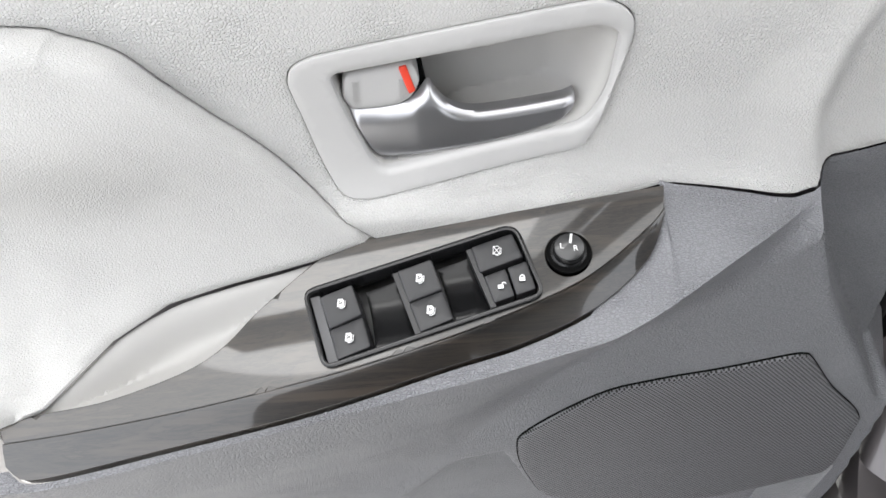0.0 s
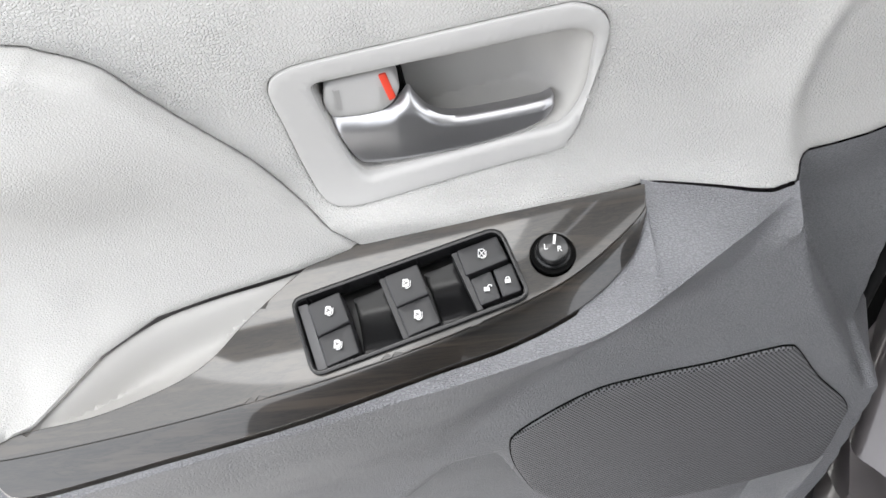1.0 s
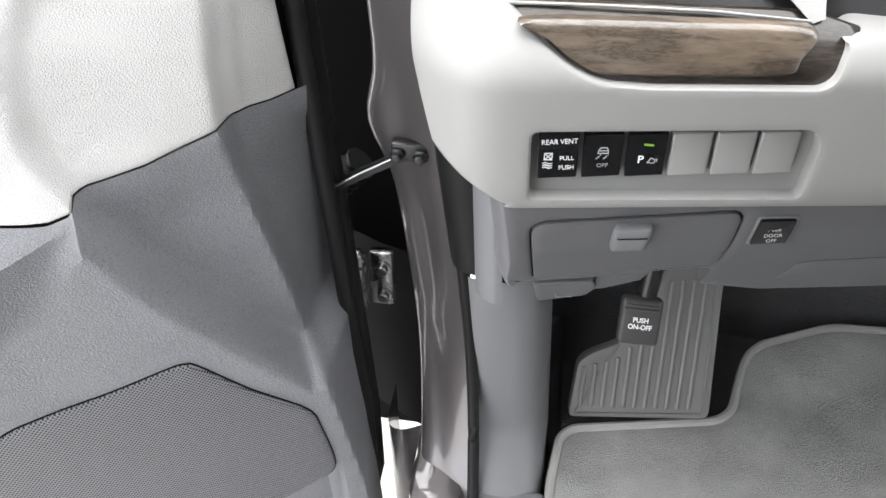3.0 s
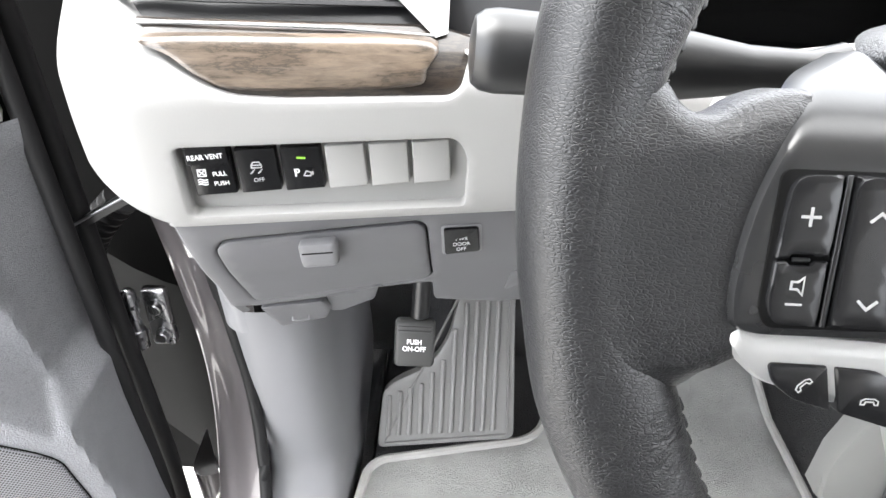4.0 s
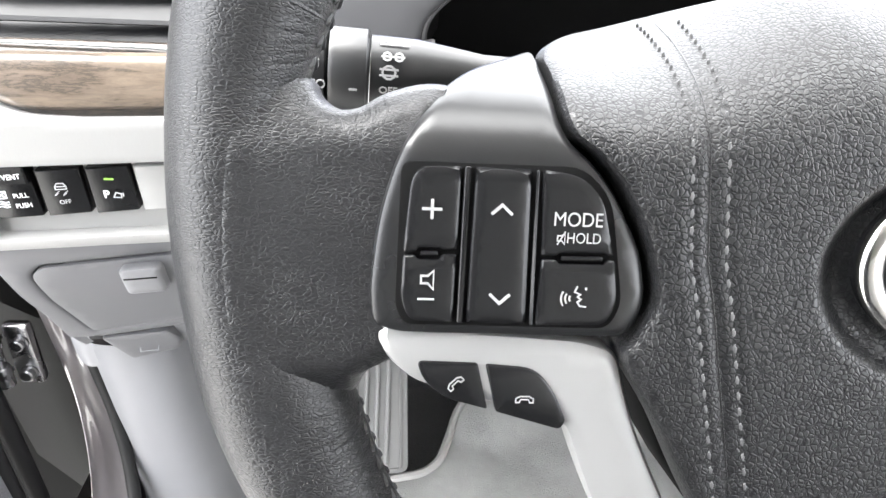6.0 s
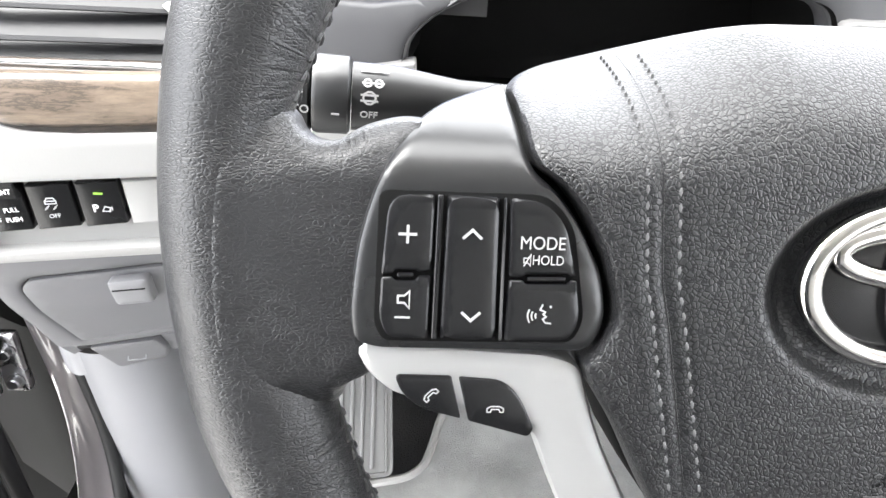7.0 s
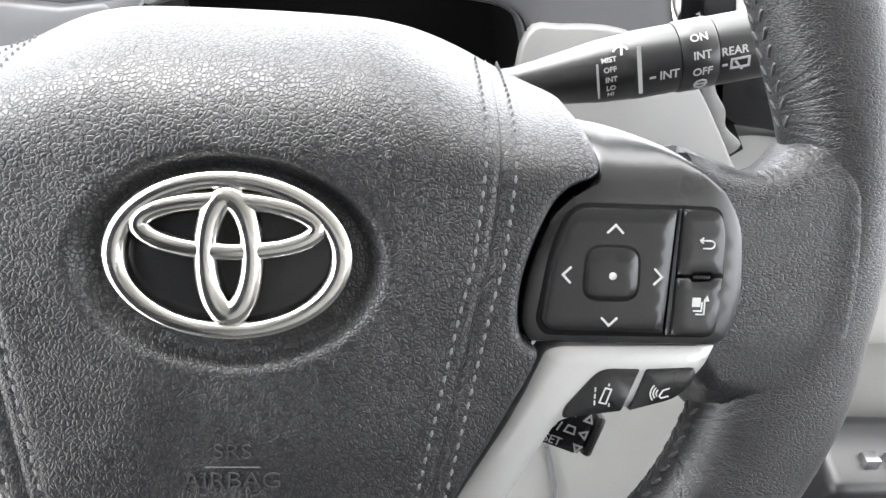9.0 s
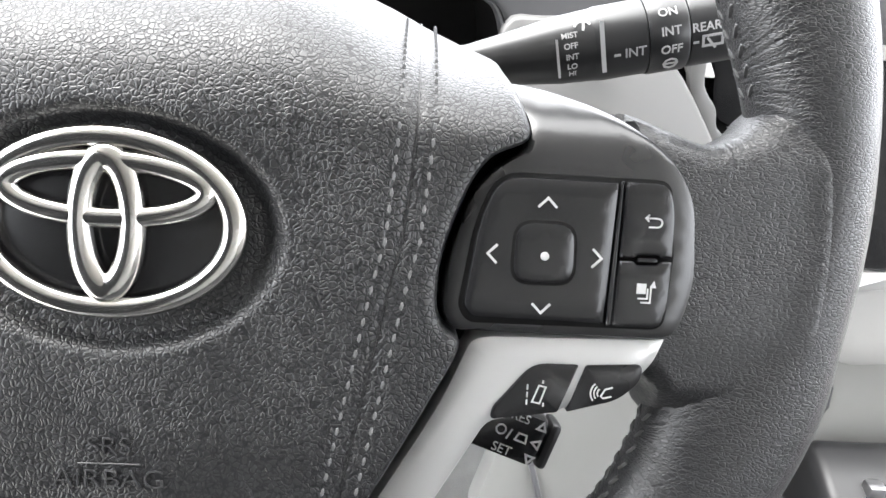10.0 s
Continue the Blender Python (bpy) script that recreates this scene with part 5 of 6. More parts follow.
part("speaker_grille", sheet(spk, lambda a, z, h: Vector((a, face_d(a, z) + 0.0032 + h, z)), 0.006, 0.0022, 0.003), GRILLE, door, "charcoal perforated speaker grille")

clip_face = lambda a, z, h: Vector((a, 0.0420 + h + 0.10 * (z - 0.695), z))
part("pocket_clip", sheet(rounded([(0.4349, 0.7136), (0.4063, 0.7122), (0.4037, 0.6787), (0.4324, 0.6752)], 0.004), clip_face, None, 0.002, 0.012), SMOOTH, door, "dark clip in the door pocket")

#  the shell behind the trim
# Unseen sash above the door, added to darken what the wood trim reflects.
GLASS = material("reflection_dimming_glass", (0.07, 0.08, 0.075), 0.02)
GLASS.node_tree.nodes["Principled BSDF"].inputs["Transmission Weight"].default_value = 1.0


def sash_d(z):
    return -0.060 + 0.32 * (z - 1.22)


pane = part("unseen_window_pane", loft([[(a, sash_d(z) + off, z) for off in (0.0, 0.004)] for a, z in ((0.20, 1.20), (0.93, 1.20), (0.93, 1.60), (0.45, 1.60))], True, True), GLASS, door, "unseen side window pane, tinted to darken reflections in the trim", smooth=False)
pane.visible_shadow = False
part("unseen_window_frame", tube([(0.15, sash_d(1.20), 1.20), (0.30, sash_d(1.40), 1.40), (0.43, sash_d(1.60), 1.60), (0.50, sash_d(1.63), 1.63), (0.94, sash_d(1.63), 1.63), (0.96, sash_d(1.20), 1.20)], 0.028, 12, 0.6), RUBBER, door, "unseen black window frame added to darken reflections in the trim")
part("door_shell", box((0.110, -0.125, 0.36), (0.95, -0.050, 1.30), 0.02, 3), PAINT, door, "taupe painted outer door shell")
# Near-black so the hinge edge carries the shade of the door gap.
part("inner_skin", box((0.062, -0.100, 0.40), (0.12, -0.045, 1.25), 0.006, 2), DARK, door, "hinge edge of the door, blackened for the shaded gap")
for back, far, wide in ((0.0, 0.0, 0.0075), (-0.012, -0.026, 0.0085)):
    part("door_seal", tube([(a + back, d + far, z) for a, d, z in ((0.074, -0.046, 1.24), (0.066, -0.040, 1.00), (0.061, -0.026, 0.86), (0.056, -0.014, 0.72), (0.050, -0.008, 0.58), (0.050, -0.008, 0.46), (0.060, -0.010, 0.40), (0.12, -0.010, 0.37))], wide, 12), RUBBER, door, "black rubber door seal")


# ---- dashboard ----
def dash_y(x, z):
    wrap, lean = max(0.0, -0.352 - x), max(0.0, z - 1.045)
    roll = min(lean, 0.02)
    return 0.185 + 0.2 * (x + 0.317) + 130.0 * wrap ** 3 + 0.2 * roll + 24 * roll * roll + 1.1 * max(0.0, lean - 0.02) + 12.0 * max(0.0, 0.985 - z) ** 2


def on_dash(lift=0.0):
    return lambda x, z, h: Vector((x, dash_y(x, z) - lift - h, z))


dash = thing("dashboard", Matrix.Identity(4), "white and grey car dashboard with switches and a fuse flap", "dashboard")
POCKET = rounded([(-0.3560, 1.0206), (-0.2085, 1.0193), (-0.2020, 1.0080), (-0.2021, 0.9745), (-0.3540, 0.9782)], [0.005, 0.008, 0.006, 0.004, 0.004], 4)
notch = [(-0.2038, 1.0620), (-0.2080, 1.0459), (-0.2138, 1.0421), (-0.2983, 1.0440), (-0.3240, 1.0463), (-0.3400, 1.0535), (-0.3530, 1.0622), (-0.3715, 1.0748), (-0.3838, 1.0852), (-0.3990, 1.1020), (-0.4050, 1.1300)]
white = [np.array(p) for p in ((-0.4420, 1.130), (-0.4320, 1.080), (-0.4240, 1.040), (-0.4103, 1.0023), (-0.3929, 0.9905))] + [np.array(p) for p in rounded([(-0.3690, 0.9715), (-0.3600, 0.9705), (-0.3050, 0.9695), (-0.0600, 0.9640), (0.1400, 0.9640), (0.1400, 1.0300), (-0.10, 1.0400), (-0.14, 1.0560), (-0.17, 1.0640), (-0.1980, 1.0650)], 0.004, 3)] + [np.array(p) for p in rounded(notch, [0.003, 0.006, 0.005, 0.004, 0.008, 0.008, 0.008, 0.008, 0.008, 0.008, 0.001], 3)]
part("lower_fascia", sheet(white, on_dash(), 0.005, 0.0015, 0.03, [POCKET], lip=0.0016, edge_step=0.004), WHITE, dash, "warm white lower fascia panel")
part("vent_surround", sheet([(-0.262, 1.098), (-0.2446, 1.0847), (-0.2226, 1.0685), (-0.2160, 1.0700), (-0.2160, 1.098)], on_dash(-0.002), None, 0.002, 0.01), WHITE, dash, "white vent surround")
part("pocket_back", sheet([(-0.36, 1.026), (-0.196, 1.026), (-0.196, 0.970), (-0.36, 0.972)], lambda x, z, h: Vector((x, dash_y(x, 1.0) + 0.012 + h - 0.10 * max(0, 0.986 - z), z)), 0.01, 0.0005, 0.002), WHITE, dash)
for i in range(6):
    x0, x1 = -0.3518 + 0.0236 * i, -0.3308 + 0.0236 * i
    lean = 0.0018
    f = on_dash(-0.006)
    name = ("vent_switch", "traction_switch", "parking_switch", "blank_cap", "blank_cap", "blank_cap")[i]
    pts = [(x0, 1.0192), (x1, 1.0192), (x1 + lean, 0.9890), (x0 + lean, 0.9885)] if i == 0 else [(x0, 1.0158), (x1, 1.0160), (x1 + lean, 0.9895), (x0 + lean, 0.9887)]
    sw = part(name, sheet(rounded(pts, 0.0008, 2), f, None, 0.0008, 0.006), PIANO if i < 3 else WHITE, dash, "black dash push switch" if i < 3 else "white blank switch cap")
    mx, yy = (x0 + x1) / 2 + lean / 2, dash_y((x0 + x1) / 2, 1.0) + 0.006
    STAND = Matrix(((1, 0, 0, 0), (0.2, 0, -1, 0), (0, 1, 0, 0), (0, 0, 0, 1)))
    if i == 0:
        part("raised_key", sheet(rounded([(x0, 1.0196), (x1, 1.0196), (x1 + 0.0006, 1.0094), (x0 + 0.0006, 1.0090)], 0.0008), on_dash(-0.0025), None, 0.0008, 0.004), PIANO, sw)
        lettering("REAR VENT", 0.0042, Matrix.Translation((mx - 0.0004, yy - 0.0050, 1.0146)) @ STAND, sw, INK, squeeze=0.86)
        lettering("PULL", 0.0038, Matrix.Translation((mx + 0.0046, yy - 0.0012, 1.0028)) @ STAND, sw, INK, squeeze=0.9)
        lettering("PUSH", 0.0038, Matrix.Translation((mx + 0.0050, yy - 0.0012, 0.9970)) @ STAND, sw, INK, squeeze=0.9)
        g = Matrix.Translation((mx - 0.0052, yy - 0.0010, 1.0028)) @ STAND
        icon(([[(-0.002, -0.002), (0.002, -0.002), (0.002, 0.002), (-0.002, 0.002), (-0.002, -0.002)], [(-0.002, -0.002), (0.002, 0.002)], [(-0.002, 0.002), (0.002, -0.002)]] + [[(-0.0026, y), (-0.0010, y + 0.0005), (0.0008, y - 0.0005), (0.0026, y)] for y in (-0.0042, -0.0056, -0.0070)], 0.0006, g), INK, sw, smooth=False)
    elif i == 1:
        g = Matrix.Translation((mx, yy - 0.0011, 1.0036)) @ STAND
        icon(([[(-0.0026, 0.0030), (-0.0016, 0.0048), (0.0016, 0.0048), (0.0026, 0.0030), (0.0026, 0.0014), (-0.0026, 0.0014), (-0.0026, 0.0030), (0.0026, 0.0030)], [(-0.0034, -0.0022), (-0.0018, -0.0004), (-0.0026, -0.0014), (-0.0010, 0.0004)], [(0.0006, -0.0022), (0.0022, -0.0004), (0.0014, -0.0014), (0.0030, 0.0004)]], 0.0006, g), GREYINK, sw, smooth=False)
        lettering("OFF", 0.0034, Matrix.Translation((mx + 0.0006, yy - 0.0011, 0.9974)) @ STAND, sw, GREYINK)
    elif i == 2:
        lettering("P", 0.0064, Matrix.Translation((mx - 0.0028, yy - 0.0011, 1.0002)) @ STAND, sw, INK, bold=0.0001)
        g = Matrix.Translation((mx + 0.0028, yy - 0.0011, 1.0002)) @ STAND
        icon(([[(-0.0018, -0.0012), (0.0018, -0.0016), (0.0022, 0.0006), (-0.0004, 0.0016), (-0.0018, -0.0012)], [(0.003, -0.001), (0.003, 0.0012)]], 0.0006, g), GREYINK, sw, smooth=False)
        part("lamp", box((mx - 0.0024, yy - 0.0014, 1.0092), (mx + 0.0024, yy - 0.0006, 1.0101)), AMBER, sw, "small green indicator lamp", smooth=False)

# recess above: lacquered back, silver-white drawer front, dark louvre
part("wood_back", sheet([(-0.380, 1.0775), (-0.350, 1.055), (-0.322, 1.038), (-0.200, 1.036), (-0.197, 1.066), (-0.222, 1.072)], on_dash(-0.007), 0.008, 0.0005, 0.003), DASHWOOD, dash, "brown wood-grain trim in the fascia recess")
TRAY = catmull([(-0.3650, 1.0736), (-0.2900, 1.0722), (-0.2250, 1.0692), (-0.2262, 1.0555), (-0.2331, 1.0465), (-0.2800, 1.0464), (-0.3199, 1.0478), (-0.3385, 1.0552), (-0.3528, 1.0652)], 5)
GLOSS = wood("glossy_wood_front", (5, 40, 55), (0, 0, 0), (0.15, 0.115, 0.085), (0.04, 0.030, 0.022), 1.0, 1.5)
def on_drawer(x, z, h):
    """A front that stands nearly upright and curls in towards its lower edge."""
    return Vector((x, dash_y(x, 1.045) + 0.0035 + 0.42 * max(0.0, z - 1.050) + 14.0 * max(0.0, 1.062 - z) ** 2 - h, z))


part("drawer_front", sheet(TRAY, on_drawer, 0.005, 0.003, 0.006), GLOSS, dash, "glossy wood-grain drawer front")
part("chrome_strip", tube([(x, dash_y(x, z) + 0.004, z) for x, z in ((-0.3760, 1.0765), (-0.3280, 1.0755), (-0.2723, 1.0731), (-0.2230, 1.0692))], 0.0009, 8), SILVER, dash, "thin satin strip under the louvre")
vent = part("air_vent", sheet([(-0.385, 1.0760), (-0.222, 1.0690), (-0.222, 1.120), (-0.405, 1.120)], on_dash(-0.014), 0.01, 0.0005, 0.004), BLACK, dash, "black side air vent")
for z in (1.0830, 1.0960, 1.1090):
    part("louvre", tube([(x, dash_y(x, z) + 0.007, z - 0.04 * (x + 0.3)) for x in (-0.3850, -0.34, -0.29, -0.24)], 0.0035, 8, 0.35), MATTE, vent)


# grey knee panel with the flap
def knee_y(x, z):
    s = 0.95 - z
    bend = min(0.03, max(0.0, s))
    return 0.193 + 0.2 * (x + 0.348) + 0.25 * min(s, 0.03) + 3.8 * bend * bend + 0.58 * max(0.0, s - 0.03)


def on_knee(lift=0.0):
    return lambda x, z, h: Vector((x, knee_y(x, z) - lift - h, z))


knee = [(-0.3690, 0.9740), (-0.3640, 0.9343), (-0.3615, 0.9000), (-0.3630, 0.8660), (-0.3440, 0.8640), (-0.3000, 0.8690), (-0.2588, 0.8795), (-0.2207, 0.8823), (-0.2194, 0.8512), (-0.1687, 0.8349), (0.20, 0.8349), (0.20, 0.9690), (-0.10, 0.9700), (-0.30, 0.9745)]
FLAP = [(-0.3507, 0.9450), (-0.3441, 0.9519), (-0.2297, 0.9582), (-0.2245, 0.9530), (-0.2207, 0.8964), (-0.2247, 0.8906), (-0.3445, 0.8742)]
flap_loop = rounded(FLAP, [0.006, 0.006, 0.005, 0.005, 0.004, 0.004, 0.004], 4)
knee_panel = part("knee_panel", sheet(rounded(knee, 0.004, 3), on_knee(), 0.007, 0.003, 0.02, [flap_loop]), LOWER, dash, "grey grained knee panel")
gap = [np.array(p) * 0.987 + np.array((-0.285, 0.920)) * 0.013 for p in flap_loop]
flap = part("storage_flap", sheet(gap, on_knee(0.001), 0.007, 0.0015, 0.006), LOWER, dash, "grey hinged coin box flap")
part("flap_back", sheet([(-0.356, 0.962), (-0.216, 0.962), (-0.216, 0.886), (-0.352, 0.868)], on_knee(-0.008), 0.01, 0.0005, 0.002), DARK, dash)
part("flap_knob", sheet(rounded([(-0.3008, 0.9505), (-0.2780, 0.9512), (-0.2785, 0.9278), (-0.3008, 0.9275)], 0.004, 4), lambda x, z, h: Vector((x, knee_y(x, z) - 0.009 - h, z)), 0.004, 0.003, 0.014), KICK, flap, "lighter grey pull knob")
part("knob_groove", tube([(x, knee_y(x, 0.9432) - 0.0091, 0.9432) for x in (-0.2985, -0.2900, -0.2805)], 0.0005, 6), DARK, flap)
fs = part("fuel_door_switch", sheet(rounded([(-0.2140, 0.9520), (-0.1921, 0.9518), (-0.1897, 0.9275), (-0.2123, 0.9263)], 0.002), on_knee(0.003), None, 0.001, 0.006), PIANO, dash, "black power door switch")
FK = Matrix.Translation((-0.2022, knee_y(-0.2022, 0.938) - 0.0040, 0.9380)) @ STAND
for text, up in (("PWR", 0.0040), ("DOOR", 0.0), ("OFF", -0.0040)):
    lettering(text, 0.0036, FK @ Matrix.Translation((0, up, 0)), fs, GREYINK)
part("switch_surround", sheet(rounded([(-0.2158, 0.9538), (-0.1900, 0.9535), (-0.1878, 0.9255), (-0.2140, 0.9242)], 0.003), on_knee(0.0008), None, 0.0006, 0.004), KICK, dash)
lid = rounded([(-0.1641, 0.8911), (-0.1500, 0.8945), (-0.12, 0.8970), (-0.06, 0.8980), (-0.06, 0.8520), (-0.1662, 0.8620)], 0.003)
part("lower_lid", sheet(lid, on_knee(0.0012), None, 0.001, 0.003), LOWER, dash, "mid grey removable cover")
rel = part("bonnet_release", sheet(rounded([(-0.3440, 0.8640), (-0.3374, 0.8240), (-0.3011, 0.8351), (-0.2960, 0.8520), (-0.3000, 0.8665)], [0.003, 0.004, 0.003, 0.003, 0.003]), on_knee(0.002), 0.006, 0.002, 0.022), LOWER, dash, "grey bonnet release lever")
part("release_icon", stroke([[(-0.006, -0.002), (0.006, -0.002), (0.006, 0.002), (-0.006, 0.002), (-0.006, -0.002)]], 0.0008, Matrix.Translation((-0.319, knee_y(-0.319, 0.8430) - 0.0032, 0.8430)) @ STAND @ Matrix.Rotation(radians(-30), 4, "X")), KICK, rel, smooth=False)
part("bracket", sheet(rounded([(-0.2980, 0.8690), (-0.2985, 0.8400), (-0.2890, 0.8390), (-0.2640, 0.8560), (-0.2590, 0.8790)], 0.002), on_knee(-0.003), 0.006, 0.002, 0.03), LOWER, dash, "grey bracket under the knee panel")


# Unseen dark block, added to stop daylight leaking past the knee panel.
part("dash_backing", box((-0.352, 0.300, 0.862), (0.20, 0.345, 0.985), 0.006), DARK, dash, "unseen dark backing that stops light leaking past the fascia")


# end of the dashboard by the door seal: a turned edge and the cap behind it
def knee_end(z):
    x = interp(z, [(0.845, -0.357), (0.866, -0.3620), (0.90, -0.3610), (0.934, -0.3632), (0.975, -0.3680)])
    return x, knee_y(x, z) + 0.0015


def end_rows(path):
    rows = []
    for i in range(14):
        z = 0.852 + 0.0092 * i
        x, y = knee_end(z)
        rows.append([(x + dx, y + dy, z + dz) for dx, dy, dz in path])
    return rows


part("turned_edge", loft(end_rows([(0.004, 0.004, 0), (0.0, 0.0, 0), (-0.003, 0.002, 0), (-0.008, 0.014, 0), (-0.013, 0.030, 0), (-0.010, 0.034, 0)])), KICK, dash, "mid grey turned edge of the knee panel")
part("end_cap", loft([[(x - 0.06 * (z - 0.80), y, z) for x, y in [tuple(p) for p in catmull([(-0.3640, 0.262), (-0.3720, 0.262), (-0.3830, 0.270), (-0.3880, 0.284), (-0.3880, 0.315), (-0.3870, 0.345)], 4, False)]] for z in [0.814 + 0.0112 * i for i in range(19)]]), KICK, dash, "mid grey dashboard end cap")

# ---- upper dashboard, binnacle and column ----
upper = thing("upper_dashboard", Matrix.Identity(4), "grey upper dashboard with a dark instrument binnacle", "dashboard")
HOOD = [(-0.1330, 1.0400), (-0.1270, 1.0600), (-0.1220, 1.0860), (-0.0850, 1.1080), (-0.0072, 1.1150), (0.0640, 1.1175), (0.1100, 1.1150), (0.1250, 1.1000), (0.1290, 1.0600), (0.1250, 1.0400)]
top_loop = [np.array(p) for p in ((-0.222, 1.02), (-0.222, 1.16), (-0.2011, 1.160), (-0.2011, 1.115), (-0.1815, 1.1035), (-0.1472, 1.1020), (-0.1000, 1.1095), (-0.0836, 1.130), (-0.0836, 1.160), (0.213, 1.160), (0.218, 1.120), (0.240, 1.06), (0.25, 1.02))]


def facing(lift):
    return lambda x, z, h: Vector((x, 0.262 + 0.20 * (z - 1.10) - lift - h, z))


part("facing", sheet(top_loop, facing(0.0), 0.02, 0.003, 0.01, [catmull(HOOD, 5)], lip=0.006), GLOSSGREY, upper, "grey grained binnacle facing")
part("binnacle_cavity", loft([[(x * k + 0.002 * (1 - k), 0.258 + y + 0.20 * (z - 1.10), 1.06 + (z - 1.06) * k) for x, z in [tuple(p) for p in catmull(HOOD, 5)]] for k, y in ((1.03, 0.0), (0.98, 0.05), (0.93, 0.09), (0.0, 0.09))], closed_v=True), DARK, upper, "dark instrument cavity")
part("facing_recess", sheet([(-0.205, 1.095), (-0.08, 1.095), (-0.08, 1.165), (-0.205, 1.165)], facing(-0.014), None, 0.001, 0.01), BLACK, upper, "black recess above the facing")
part("blue_panel", sheet(rounded([(-0.150, 1.1130), (-0.095, 1.1170), (-0.095, 1.150), (-0.150, 1.150)], 0.003), facing(-0.012), None, 0.0005, 0.001), BLUE, upper, "blue glowing panel in the recess")
part("pale_strip", sheet(rounded([(-0.1215, 1.0740), (-0.1500, 1.0690), (-0.1776, 1.0620), (-0.2050, 1.0520), (-0.2100, 1.0300), (-0.1200, 1.0300)], 0.002), facing(0.008), None, 0.002, 0.01), PALEGREY, upper, "pale trim strip beside the binnacle")
part("pale_strip", sheet(catmull([(0.127, 1.1020), (0.150, 1.1080), (0.185, 1.1075), (0.215, 1.0960), (0.2360, 1.0800), (0.270, 1.0300), (0.285, 1.00), (0.20, 0.96), (0.125, 0.98), (0.122, 1.05)], 4), facing(0.010), None, 0.002, 0.01), PALEGREY, upper, "pale trim strip beside the binnacle")
part("trip_knob", moved(turned([(0.006, -0.002), (0.006, 0.006), (0.004, 0.008), (0.001, 0.008)], 20), Matrix.Translation((0.176, 0.248, 1.090)) @ Matrix.Rotation(radians(90), 4, "X")), BLACK, upper)
part("side_trim", sheet(rounded([(0.214, 1.16), (0.220, 1.120), (0.242, 1.080), (0.258, 1.080), (0.238, 1.120), (0.236, 1.16)], 0.002), facing(0.004), None, 0.002, 0.01), CUP, upper, "pale upright trim strip")
part("dash_top", loft([[(-0.42 + 0.1 * i, y, z) for y, z in ((0.276, 1.158), (0.286, 1.168), (0.32, 1.175), (0.50, 1.18), (0.75, 1.15), (0.90, 1.10))] for i in range(15)]), GLOSSGREY, upper, "grey dashboard top")

column = thing("steering_column", WHEEL, "pale grey steering column shroud behind the wheel", "column")
part("shroud", loft([[(UC + x * k, 0.0 + v * k, w) for x, v in [tuple(p) for p in catmull([(-0.070, 0.020), (-0.045, 0.050), (0, 0.058), (0.045, 0.050), (0.070, 0.020), (0.062, -0.030), (0.035, -0.055), (-0.035, -0.055), (-0.062, -0.030)], 4)]] for w, k in ((-0.055, 0.55), (-0.060, 0.9), (-0.080, 1.0), (-0.16, 1.06), (-0.30, 1.05))], closed_v=True), CUP, column, "pale grey column shroud")


# ---- stalks ----
def stalk_frame(p, q):
    d = (Vector(q) - Vector(p)).normalized()
    return Matrix.Translation(p) @ d.to_track_quat("Z", "Y").to_matrix().to_4x4()


L0, L1 = (-0.075, 0.105, 1.1010), (-0.2065, 0.100, 1.1070)
LM = stalk_frame(L0, L1)
light_stalk = thing("light_stalk", LM, "black headlamp stalk with printed symbols", "stalk")
ln = (Vector(L1) - Vector(L0)).length
part("arm", turned([(0.012, 0.0), (0.0085, 0.012), (0.0088, 0.034), (0.0122, 0.058), (0.0125, 0.0735), (0.001, 0.0738)], 32), STALK, light_stalk)
part("ring", turned([(0.0130, 0.0740), (0.0142, 0.075), (0.0144, 0.0860), (0.0138, 0.0875), (0.001, 0.0875)], 36), STALK, light_stalk)
part("end_knob", turned([(0.0128, 0.0880), (0.0140, 0.089), (0.0142, 0.108), (0.0146, ln - 0.009), (0.0138, ln - 0.004), (0.0115, ln - 0.0008), (0.007, ln + 0.0002), (0.001, ln + 0.0004)], 36), STALK, light_stalk, "black turning end knob")


def face_print(obj, frame_m, text, size, along, roll, radius, sign):
    """Letters that read left to right for someone at the wheel."""
    axis = (frame_m.to_3x3() @ Vector((0, 0, 1))).normalized()
    right = axis * sign
    out = Vector((0, -1, 0))
    out = (out - right * out.dot(right)).normalized()
    out = Matrix.Rotation(radians(roll), 3, right) @ out
    up = out.cross(right)
    p = frame_m.translation + axis * along + out * radius
    world_m = Matrix(((right.x, up.x, out.x, p.x), (right.y, up.y, out.y, p.y), (right.z, up.z, out.z, p.z), (0, 0, 0, 1)))
    local = frame_m.inverted() @ world_m
    if text:
        lettering(text, size, local, obj, SOFTINK, bold=0.00006)
    return local


for text, size, along, roll in (("AUTO", 0.0042, 0.094, 4), ("OFF", 0.0036, 0.0672, 10)):
    face_print(light_stalk, LM, text, size, along, roll, 0.0145 if along > 0.07 else 0.0128, -1)
